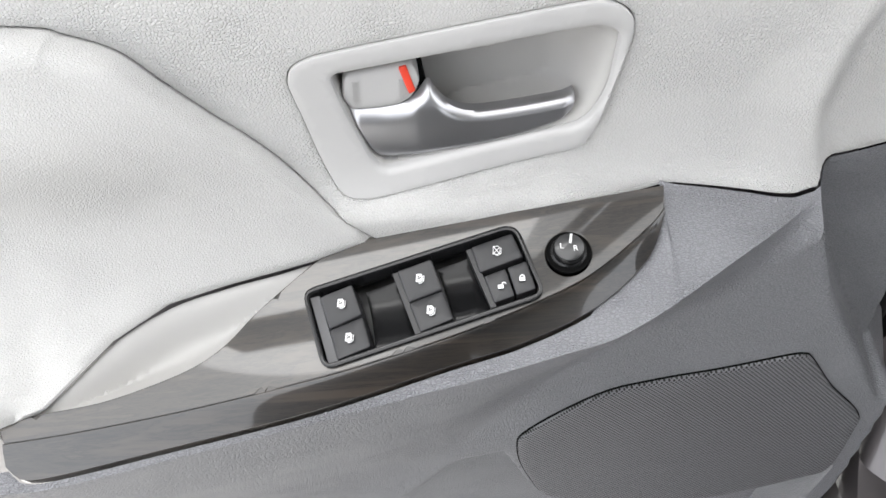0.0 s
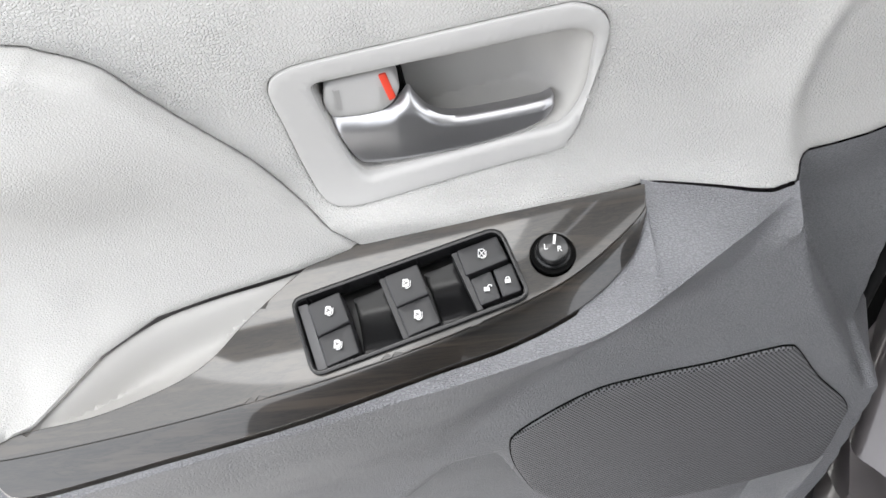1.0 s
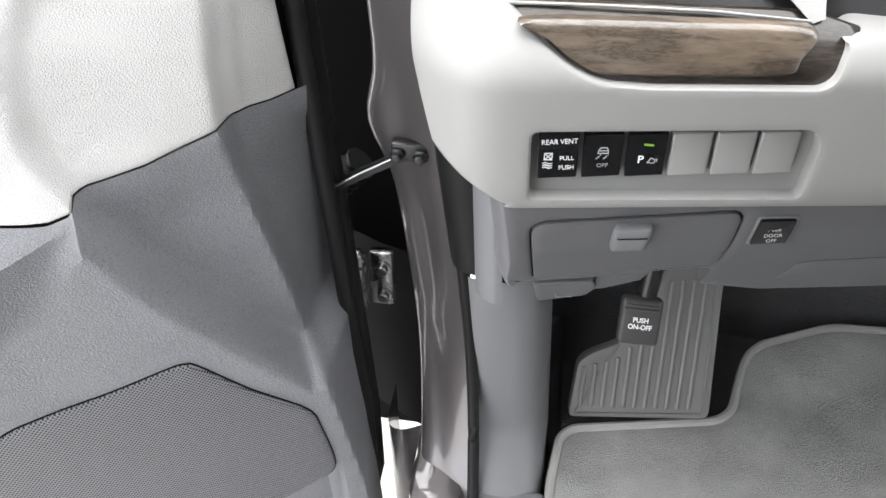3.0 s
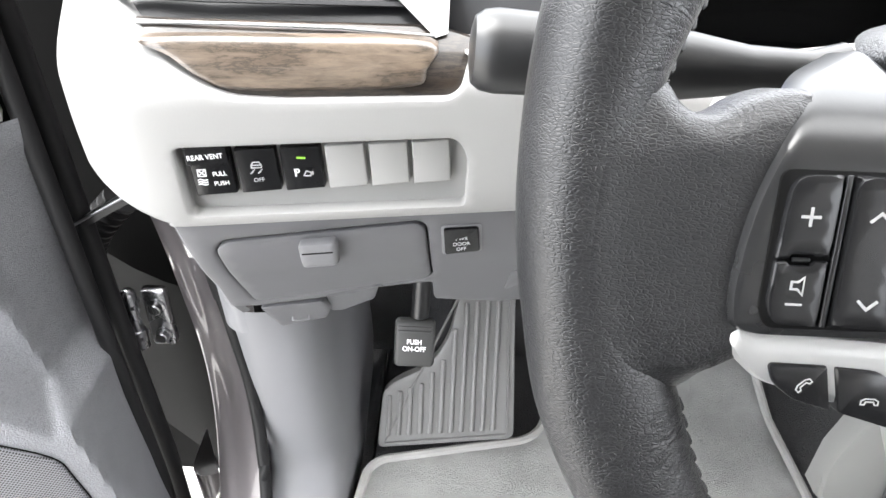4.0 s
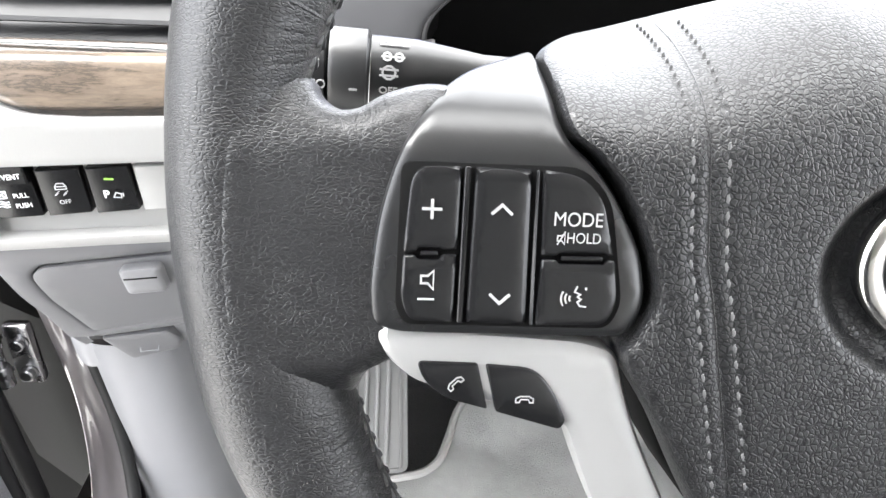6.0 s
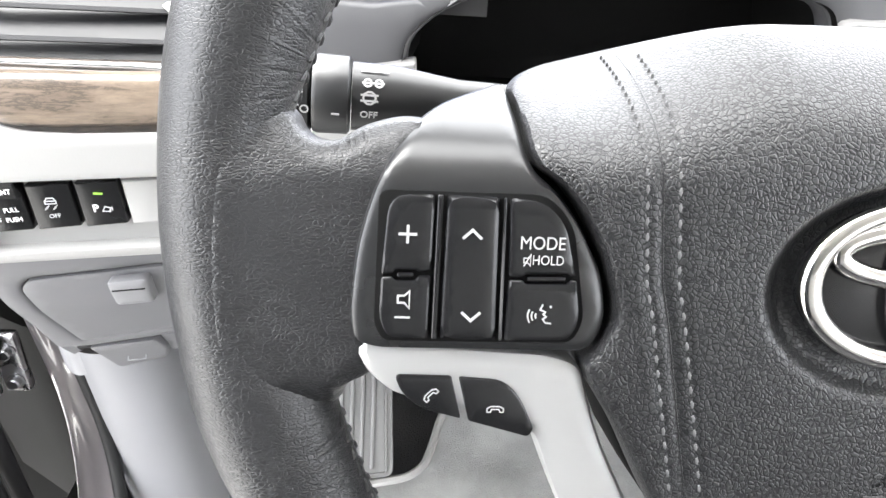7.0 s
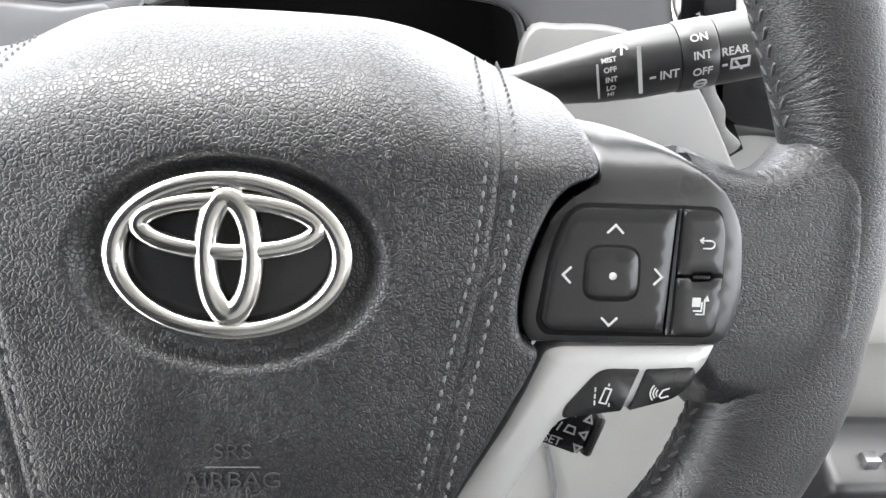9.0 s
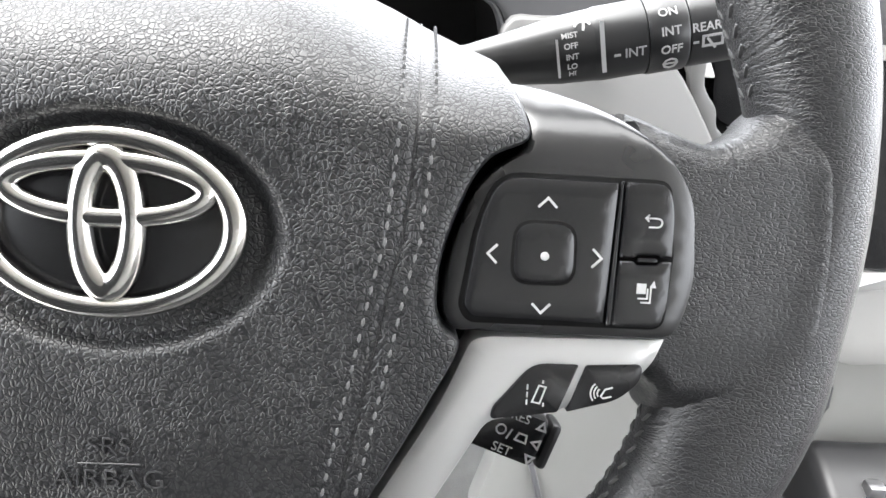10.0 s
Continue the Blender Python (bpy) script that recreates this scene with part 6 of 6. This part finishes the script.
for along, roll, lines in (
    (0.094, -24, [[(-0.0036, -0.0012), (-0.0010, 0.0)], [(-0.0036, 0.0012), (-0.0010, 0.0)], [(0.0010, 0), (0.0036, 0.0012)], [(0.0010, 0), (0.0036, -0.0012)], [(-0.0036, 0.0), (0.0036, 0.0)]]),
    (0.094, -48, [arc(0.001, 0, 0.0017, -90, 90, 6) + [(0.001, 0.0017), (0.001, -0.0017)], [(-0.0032, 0.0012), (-0.001, 0.0012)], [(-0.0032, -0.0012), (-0.001, -0.0012)]]),
    (0.106, -40, [arc(0, 0, 0.0014, 0, 360, 10), [(0.0024, 0), (0.0036, 0)], [(-0.0024, 0), (-0.0036, 0)], [(0, 0.0024), (0, 0.0036)], [(0, -0.0024), (0, -0.0036)]]),
    (0.0672, -18, [arc(0, 0, 0.0022, 0, 360, 10), [(-0.0032, 0.001), (0.0032, 0.001)], [(-0.0032, -0.001), (0.0032, -0.001)]]),
    (0.0660, -42, [arc(-0.002, 0, 0.0014, 0, 360, 8), arc(0.002, 0, 0.0014, 0, 360, 8), [(-0.004, 0), (0.004, 0)]]),
    (0.0655, -64, [[(-0.005, 0), (0.005, 0)], [(-0.003, 0.0014), (0.003, 0.0014)]]),
    (0.106, 6, [[(-0.0014, 0), (0.0014, 0)]]),
    (0.0790, 8, [[(-0.0014, 0), (0.0014, 0)]]),
):
    icon((lines, 0.0007, face_print(light_stalk, LM, "", 0, along, roll, 0.0145 if along > 0.070 else 0.0128, -1)), SOFTINK, light_stalk, smooth=False)

R0, R1 = (0.0862, 0.113, 1.1090), (0.2195, 0.111, 1.1410)
RM = stalk_frame(R0, R1)
wiper_stalk = thing("wiper_stalk", RM, "black wiper stalk with white printing", "stalk")
part("arm", turned([(0.0085, 0.0), (0.0080, 0.012), (0.0100, 0.028), (0.0125, 0.046), (0.0132, 0.058), (0.001, 0.058)], 32), STALK, wiper_stalk)
part("collar", turned([(0.0132, 0.058), (0.0136, 0.060), (0.0136, 0.0768), (0.001, 0.0768)], 36), STALK, wiper_stalk)
part("ring", turned([(0.0138, 0.0772), (0.0142, 0.078), (0.0142, 0.0905), (0.0138, 0.0915), (0.001, 0.0915)], 36), STALK, wiper_stalk)
part("end_knob", turned([(0.0136, 0.0920), (0.0138, 0.093), (0.0138, 0.134), (0.0120, 0.137), (0.001, 0.137)], 36), STALK, wiper_stalk)
for text, size, along, roll, rad in (("INT", 0.0048, 0.0718, 8, 0.0138), ("ON", 0.0044, 0.0842, -42, 0.0144), ("INT", 0.0044, 0.0846, -14, 0.0144), ("OFF", 0.0044, 0.0846, 12, 0.0144), ("REAR", 0.0044, 0.0972, -12, 0.0140), ("MIST", 0.0029, 0.0490, -34, 0.0130), ("OFF", 0.0029, 0.0490, -17, 0.0130), ("INT", 0.0029, 0.0492, 0, 0.0130), ("LO", 0.0029, 0.0490, 16, 0.0130), ("HI", 0.0029, 0.0490, 30, 0.0130)):
    face_print(wiper_stalk, RM, text, size, along, roll, rad, 1)
for along, roll, rad, lines in (
    (0.0652, 8, 0.0138, [[(-0.0012, 0), (0.0012, 0)]]),
    (0.0440, 0, 0.0126, [[(0, -0.007), (0, 0.007)]]),
    (0.0600, -8, 0.0138, [[(0, -0.009), (0.0004, 0.009)]]),
    (0.0992, 8, 0.0140, [[(-0.0034, -0.0018), (-0.0034, 0.0018), (0.0034, 0.0018), (0.0034, -0.0018), (-0.0034, -0.0018)], [(-0.002, 0.001), (0.001, -0.003)]]),
    (0.0934, 8, 0.0142, [[(-0.0012, 0), (0.0008, 0)]]),
    (0.0846, 36, 0.0144, [arc(0, 0, 0.0024, 0, 360, 8), [(-0.002, 0), (0.002, 0)]]),
    (0.0540, -46, 0.0134, [arc(0, -0.001, 0.003, 20, 160, 6), [(0, -0.002), (0.001, 0.003)]]),
):
    icon((lines, 0.0009 if abs(along - 0.06) > 0.001 else 0.0016, face_print(wiper_stalk, RM, "", 0, along, roll, rad, 1)), SOFTINK, wiper_stalk, smooth=False)

cruise = thing("cruise_lever", Matrix.Translation((0.122, 0.034, 0.999)) @ Matrix.Rotation(radians(-22), 4, "X") @ Matrix.Rotation(radians(20), 4, "Y"), "short black cruise control lever with white marks", "lever")
part("body", box((-0.030, -0.004, -0.0095), (0.0075, 0.012, 0.0095), 0.003), PIANO, cruise)
part("tip", box((0.0080, -0.003, -0.0090), (0.0125, 0.011, 0.0090), 0.002), BLACK, cruise)
CR = Matrix(((1, 0, 0, 0), (0, 0, -1, -0.0041), (0, 1, 0, 0), (0, 0, 0, 1)))
lettering("SET", 0.0048, CR @ Matrix.Translation((-0.0060, -0.0062, 0)), cruise, SOFTINK)
lettering("RES", 0.0046, CR @ Matrix.Translation((-0.0040, 0.0070, 0)), cruise, SOFTINK)
for x, y, k in ((0.0046, 0.0066, 1), (0.0048, 0.0, 0), (0.0046, -0.0062, -1)):
    tri = [(-0.0016, -0.0012 * (k or 1)), (0.0016, -0.0012 * (k or 1)), (0, 0.0016 * (k or 1))] if k else [(0.0012, 0.0016), (0.0012, -0.0016), (-0.0016, 0)]
    icon(([tri + tri[:1]], 0.0009, CR @ Matrix.Translation((x, y, 0))), SOFTINK, cruise, smooth=False)
icon(([arc(-0.009, 0.0006, 0.0018, 0, 360, 8), [(-0.0060, -0.002), (-0.0052, 0.002)], [(-0.003, -0.0012), (0.0012, -0.0012), (0.0006, 0.0016), (-0.0024, 0.0016), (-0.003, -0.0012)]], 0.0006, CR), SOFTINK, cruise, smooth=False)

# ---- footwell ----
mat_loop = rounded([(-0.2980, 0.2700), (-0.2880, 0.3400), (-0.2740, 0.3535), (-0.1080, 0.3900), (-0.0880, 0.4080), (-0.0600, 0.4950), (0.0450, 0.5350), (0.1900, 0.5400), (0.2200, -0.20), (-0.2800, -0.25)], [0.02, 0.012, 0.012, 0.012, 0.02, 0.03, 0.02, 0.03, 0.03, 0.03], 5)
floor_mat = thing("floor_mat", Matrix.Translation((0, 0, 0.541)), "grey carpet floor mat with pale bound edge", "floor mat")
part("carpet", sheet(mat_loop, lambda x, y, h: Vector((x, y, 0.35 * max(0.0, y - 0.44) + h)), 0.02, 0.003, 0.012), MAT, floor_mat)
part("binding", tube([(p[0], p[1], 0.35 * max(0.0, p[1] - 0.44) + 0.0005) for p in dense(mat_loop, 0.012)], 0.0052, 8, closed=True), EDGING, floor_mat, "pale grey bound edge")


def rest_point(x, s, h):
    return Vector((x, 0.367 + 0.60 * s * 0.857 - h * 0.857, 0.553 + s * 0.857 + h * 0.514))


footrest = thing("footrest", Matrix.Identity(4), "ribbed grey rubber footrest pad on the carpet", "footrest")
REST = [(-0.2800, -0.006), (-0.1250, 0.012), (-0.1320, 0.190), (-0.1900, 0.200), (-0.2040, 0.125), (-0.2250, 0.092), (-0.2640, 0.072), (-0.2760, 0.060)]
part("pad", sheet(rounded(REST, [0.008, 0.01, 0.01, 0.006, 0.03, 0.03, 0.01, 0.01]), rest_point, 0.01, 0.003, 0.02), FOOT, footrest)
for i in range(11):
    x = -0.2680 + 0.0118 * i
    hi = interp(x, [(-0.27, 0.056), (-0.232, 0.072), (-0.205, 0.105), (-0.190, 0.165), (-0.13, 0.175)])
    lo = 0.010 + 0.10 * (x + 0.27)
    part("rib", tube([rest_point(x, s, 0.0012) for s in np.linspace(lo, hi, 5)], 0.0026, 8), FOOT, footrest)
part("border", tube([rest_point(p[0], p[1], 0.001) for p in dense(rounded([(-0.2735, 0.000), (-0.1330, 0.017), (-0.1390, 0.185), (-0.1860, 0.192)], 0.004), 0.03)], 0.0016, 6, closed=True), FOOT, footrest)

pedal = thing("parking_brake_pedal", Matrix.Translation((-0.2375, 0.335, 0.742)), "black parking brake pedal with white lettering", "pedal")
PM = Matrix.Rotation(radians(-24), 4, "X")
pad = part("pedal_pad", moved(box((-0.0190, -0.004, -0.0235), (0.0190, 0.010, 0.0235), 0.005, 3), PM), PEDAL, pedal)
for z in (0.0165, 0.0125):
    part("ridge", moved(box((-0.016, -0.0052, z - 0.0011), (0.016, -0.003, z + 0.0011), 0.0008), PM), PEDAL, pad)
for text, up in (("PUSH", 0.0020), ("ON-OFF", -0.0048)):
    lettering(text, 0.0066, PM @ Matrix.Translation((0, -0.0043, up)) @ Matrix.Rotation(radians(90), 4, "X"), pad, INK, squeeze=0.9, bold=0.0002)
part("pedal_arm", tube([(0.004, 0.016, 0.02), (0.006, 0.030, 0.07), (0.006, 0.045, 0.14), (0.006, 0.05, 0.22)], 0.009, 10), BLACK, pedal)

# ---- body side: pillar, seal, kick trim, hinge, check strap ----
def shift(z):
    return interp(z, [(0.10, 0.100), (0.36, 0.071), (0.52, 0.052), (0.66, 0.038), (0.81, 0.022), (0.93, 0.006), (1.02, 0.0), (1.2, -0.014)])


def column_mesh(profile, zs, f=shift):
    return loft([[(x + f(z), y, z) for x, y in profile] for z in zs])


ZS = [0.30 + 0.015 * i for i in range(68)]
pillar = thing("door_pillar", Matrix.Identity(4), "taupe metallic painted door pillar beside the hinge", "pillar")


def sweep_y(z):
    """How far the foot of the pillar runs back into the sill."""
    return 0.075 * max(0.0, (0.74 - max(z, 0.53)) / 0.20) ** 2.2


def pressed(x, y, z):
    """Pillar skin with the swelling behind the check strap and shallow pressings."""
    swell = 0.013 * math.exp(-((z - 0.915) / 0.034) ** 2) * ease((-0.462 - x) / 0.02)
    dent = 0.0035 * math.exp(-((z - 0.80) / 0.06) ** 2 - ((x + 0.462) / 0.010) ** 2) + 0.0022 * math.exp(-((z - 0.66) / 0.05) ** 2 - ((x + 0.470) / 0.012) ** 2)
    rise = 0.002 * math.exp(-((z - 0.71) / 0.012) ** 2 - ((x + 0.457) / 0.010) ** 2)
    return (x + shift(z) - swell, y + dent - rise - sweep_y(z), z)


part("pillar_face", loft([[pressed(x, y, z) for x, y in [tuple(p) for p in catmull([(-0.430, 0.328), (-0.4480, 0.336), (-0.4640, 0.345), (-0.4790, 0.352), (-0.4880, 0.362), (-0.4900, 0.385), (-0.4850, 0.43), (-0.48, 0.50)], 6, False)]] for z in ZS]), PAINT, pillar, "taupe metallic paint")
part("sill", box((-0.4440, -1.6, 0.30), (-0.3850, 0.236, 0.534), 0.008, 3), PAINT, pillar, "taupe painted door sill")
part("sill_foot", loft([[(x, y + 0.02 * k, z - 0.010 * k) for x, k in ((-0.4470, 2.2), (-0.4450, 0.7), (-0.4400, 0.1), (-0.4250, 0.0), (-0.4050, 0.0), (-0.3920, 0.1), (-0.3860, 0.6), (-0.3850, 2.0))] for y, z in ((0.372, 0.640), (0.358, 0.600), (0.350, 0.575), (0.338, 0.558), (0.320, 0.551), (0.290, 0.547), (0.250, 0.544), (0.240, 0.542), (0.237, 0.530))]), PAINT, pillar, "glossy painted sill meeting the pillar")
part("sill_outer", loft([[(x + 0.02 * (0.52 - z), y, z) for x, y in [tuple(p) for p in catmull([(-0.425, 0.400), (-0.428, 0.355), (-0.445, 0.345), (-0.468, 0.334), (-0.482, 0.336), (-0.489, 0.350), (-0.490, 0.400)], 4, False)]] for z in (0.524, 0.520, 0.50, 0.42, 0.34, 0.26, 0.18, 0.10)]), PAINT, pillar, "taupe painted lower wing end")
part("sill_plate", box((-0.3830, -1.5, 0.33), (-0.302, 0.266, 0.545), 0.006, 3), KICK, pillar, "grey sill plate")
# Backing sheet whose near-black colour is the shade inside the wing gap.
part("wing_gap_shade", box((-0.80, 0.52, 0.28), (-0.44, 0.56, 1.2)), DARK, pillar)
part("fender_skin", box((-0.82, 0.50, 0.30), (-0.79, 1.2, 1.05), 0.01), PAINT, pillar)
# Same near-black, so the cover sinks into the painted shade.
part("splash_cover", column_mesh([(-0.478, 0.392), (-0.50, 0.400), (-0.530, 0.410), (-0.57, 0.43), (-0.68, 0.50)], [0.435 + 0.0235 * i for i in range(14)]), DARK, pillar, "dark lower splash cover, blackened for the shaded gap")
part("door_weatherstrip", loft([[(x + shift(z), y, z) for x, y in [tuple(p) for p in catmull([(-0.438, 0.326), (-0.432, 0.312), (-0.418, 0.304), (-0.400, 0.305), (-0.386, 0.310), (-0.376, 0.322)], 4, False)]] for z in [0.805 + 0.02 * i for i in range(22)]]), RUBBER, pillar, "black rubber door weatherstrip")
part("seal_lip", tube([(-0.4255 + shift(z), 0.314 - sweep_y(z), z) for z in ZS if z > 0.50], 0.0060, 10), RUBBER, pillar)
kick = thing("kick_panel", Matrix.Identity(4), "grey moulded kick panel beside the footwell", "trim panel")
part("panel", loft([[(x + 0.09 * (0.80 - z), y - 1.3 * max(0.0, 0.585 - max(z, 0.52)), z) for x, y in [tuple(p) for p in catmull([(-0.408, 0.330), (-0.4040, 0.315), (-0.3900, 0.307), (-0.3700, 0.306), (-0.3500, 0.312), (-0.3350, 0.330), (-0.3280, 0.37), (-0.325, 0.46), (-0.330, 0.62)], 5, False)]] for z in [0.797, 0.790] + [0.78 - 0.02 * i for i in range(34)]]), KICK, kick)
part("sill_plate", loft([[(x + 0.09 * (0.80 - z), y - 0.002, z) for x, y in [tuple(p) for p in catmull([(-0.408, 0.330), (-0.4040, 0.315), (-0.3900, 0.307), (-0.3700, 0.306), (-0.3500, 0.312), (-0.3350, 0.330)], 5, False)]] for z in (0.456, 0.45, 0.43, 0.40)]), KICK, kick)

check = thing("door_check", Matrix.Identity(4), "black steel door check strap bolted to the pillar", "check strap")
part("strap", loft([[(x, y - 0.001, z + h) for h in (-0.005, 0.005)] + [(x, y + 0.004, z + h) for h in (0.005, -0.005)] for x, y, z in ((-0.448, 0.336, 0.9015), (-0.4636, 0.338, 0.8940), (-0.495, 0.336, 0.8760), (-0.535, 0.325, 0.8540), (-0.58, 0.31, 0.835))], closed_v=True), BLACK, check, "black steel strap")
# Thin zinc rod along the strap.
part("strap_rail", tube([(-0.4636, 0.3345, 0.8975), (-0.495, 0.3325, 0.8795), (-0.535, 0.3215, 0.8575), (-0.58, 0.3065, 0.8385)], 0.0013, 8), HINGE, check, "thin bright metal rail along the strap")
part("bracket", box((-0.469, 0.335, 0.8925), (-0.4355, 0.348, 0.9100), 0.004), BLACK, check)
for x in (-0.462, -0.443):
    part("bolt", moved(turned([(0.0066, 0.0), (0.0066, 0.002), (0.0046, 0.003), (0.0046, 0.008), (0.0034, 0.0085), (0.001, 0.0085)], 6), Matrix.Translation((x, 0.334, 0.9005)) @ Matrix.Rotation(radians(90), 4, "X")), BLACK, check)
hinge = part("hinge", box((-0.012, -0.004, -0.034), (0.012, 0.008, 0.036), 0.004), HINGE, pillar, "zinc-plated lower door hinge", m=Matrix.Translation((-0.489, 0.362, 0.735)))
part("pin", turned([(0.0045, -0.036), (0.0075, -0.034), (0.0075, -0.012), (0.0058, -0.011), (0.0058, 0.011), (0.0075, 0.012), (0.0075, 0.034), (0.0045, 0.038), (0.001, 0.039)], 20), HINGE, hinge, m=Matrix.Translation((-0.022, -0.006, 0)))
for z in (-0.020, 0.020):
    part("arm", loft([[(x, y - 0.007, z - 0.0022), (x, y - 0.007, z + 0.0022), (x, y + 0.007 + 0.10 * (x + 0.02), z + 0.0022), (x, y + 0.007 + 0.10 * (x + 0.02), z - 0.0022)] for x, y in ((-0.016, -0.005), (-0.030, -0.009), (-0.048, -0.016), (-0.062, -0.024))], closed_v=True), HINGE, hinge)
part("web", box((-0.060, -0.026, -0.020), (-0.026, -0.020, 0.020), 0.002), HINGE, hinge)
for z in (0.018, -0.018):
    part("bolt", moved(turned([(0.0085, 0.0), (0.0085, 0.0015), (0.0062, 0.002), (0.0062, 0.007), (0.005, 0.008), (0.001, 0.008)], 12), Matrix.Translation((0.002, -0.004, z)) @ Matrix.Rotation(radians(90), 4, "X")), HINGE, hinge)
for x, z in ((-0.5600, 0.8759), (-0.5550, 0.8237)):
    stud = DOOR.inverted() @ Vector((x, 0.334, z))
    part("stud", moved(turned([(0.0062, 0.0), (0.0062, 0.003), (0.0040, 0.004), (0.0040, 0.010), (0.0026, 0.012), (0.001, 0.0125)], 12), Matrix.Translation(stud) @ Matrix.Rotation(radians(-90), 4, "Y")), STEEL, door, "bare steel stud on the door edge")
boot = thing("wiring_boot", Matrix.Identity(4), "black ribbed rubber wiring boot between door and body", "cable boot")
path = [Vector((-0.508, 0.385, 0.856)) + Vector((-0.046, 0.0, -0.11)) * (i / 59) + Vector((-0.02 * math.sin(math.pi * i / 59), 0, 0)) for i in range(60)]
part("bellows", tube(path, [0.0138 + 0.0022 * (1 if i % 4 < 2 else -1) for i in range(60)], 14), RUBBER, boot)

# ---- centre stack, seen past the wheel ----
stack = thing("centre_console", Matrix.Identity(4), "pale centre console with dark controls and chrome strips", "console")


def on_stack(lift=0.0):
    return lambda x, z, h: Vector((x, 0.262 + 0.10 * (x - 0.3) - lift - h, z))


part("dark_panel", sheet(catmull([(0.2560, 1.150), (0.2570, 1.085), (0.2690, 1.052), (0.3080, 1.044), (0.3420, 1.030), (0.3660, 0.990), (0.3850, 0.947), (0.62, 0.947), (0.62, 1.150)], 4), on_stack(0.0), 0.03, 0.004, 0.02), PIANO, stack, "gloss dark control panel")
part("grey_screen", sheet(rounded([(0.246, 1.150), (0.262, 1.092), (0.42, 1.096), (0.42, 1.150)], 0.004), on_stack(0.004), None, 0.002, 0.006), CUP, stack, "pale grey screen surround")
part("screen", sheet(rounded([(0.262, 1.150), (0.272, 1.102), (0.41, 1.106), (0.41, 1.150)], 0.003), on_stack(0.006), None, 0.001, 0.003), GLOSSGREY, stack, "grey unlit screen")
part("pale_edge", sheet(catmull([(0.2370, 1.098), (0.2470, 1.098), (0.2510, 1.076), (0.2620, 1.062), (0.2660, 1.050), (0.2800, 1.038), (0.2700, 1.030), (0.2600, 1.044), (0.2530, 1.052), (0.2440, 1.068)], 4), on_stack(0.006), None, 0.0015, 0.006), PALEGREY, stack, "pale edge strip of the centre stack")
part("dark_gap", sheet([(0.218, 1.150), (0.262, 1.150), (0.262, 1.070), (0.290, 1.030), (0.262, 1.010), (0.226, 1.080)], on_stack(-0.006), None, 0.001, 0.004), DARK, stack)
part("trim_strip", sheet(rounded([(0.366, 0.9420), (0.62, 0.9420), (0.62, 0.9275), (0.372, 0.9275)], 0.004, 4), on_stack(0.004), 0.03, 0.003, 0.012), SILVER, stack, "satin silver strip across the console")
part("pale_body", sheet(catmull([(0.280, 1.036), (0.345, 1.028), (0.40, 0.972), (0.62, 0.968), (0.62, 0.60), (0.18, 0.60), (0.165, 0.80), (0.18, 0.93), (0.235, 1.000)], 4), on_stack(-0.014), 0.03, 0.006, 0.02), PALEBODY, stack, "pale lower console body")
lid_out = rounded([(0.390, 0.9240), (0.62, 0.9240), (0.62, 0.8500), (0.428, 0.8500), (0.399, 0.8800)], [0.012, 0.01, 0.01, 0.022, 0.022], 5)
part("lid_gap", sheet([np.array(p) * 1.014 - np.array((0.50, 0.888)) * 0.014 for p in lid_out], on_stack(-0.0095), 0.03, 0.0006, 0.003), DARK, stack)
part("pocket_lid", sheet(lid_out, on_stack(-0.004), 0.03, 0.005, 0.008), TRIMPALE, stack, "pale grey rounded storage lid")
part("seam_line", tube([(0.4270, on_stack(-0.0135)(0.427, 0.84, 0).y, 0.8420), (0.4400, on_stack(-0.0135)(0.44, 0.82, 0).y, 0.8220), (0.4440, on_stack(-0.0135)(0.444, 0.8, 0).y, 0.8000), (0.4330, on_stack(-0.0135)(0.433, 0.77, 0).y, 0.7700)], 0.0013, 6), LOWER, stack)
part("side_seam", tube([(0.190, 0.263, 0.75), (0.205, 0.264, 0.70), (0.215, 0.265, 0.62)], 0.0026, 8), LOWER, stack)
gate = part("shift_gate", moved(box((-0.020, -0.035, -0.040), (0.14, 0.040, 0.030), 0.012, 3), Matrix.Translation((0.440, 0.245, 0.742)) @ Matrix.Rotation(radians(20), 4, "X")), BLACK, stack, "black shift gate")
part("gate_trim", moved(box((-0.010, -0.037, -0.006), (0.12, -0.030, 0.020), 0.003, 2), Matrix.Translation((0.455, 0.243, 0.742)) @ Matrix.Rotation(radians(20), 4, "X")), CHROME, gate, "bright chrome gate edge")
part("shift_lever", turned([(0.012, 0), (0.010, 0.02), (0.014, 0.03), (0.013, 0.045), (0.001, 0.05)], 20), CHROME, gate, m=Matrix.Translation((0.520, 0.205, 0.768)))
for i in range(3):
    part("gate_button", box((0.452 + 0.022 * i, 0.222, 0.764), (0.466 + 0.022 * i, 0.234, 0.776), 0.002), STEEL, gate)
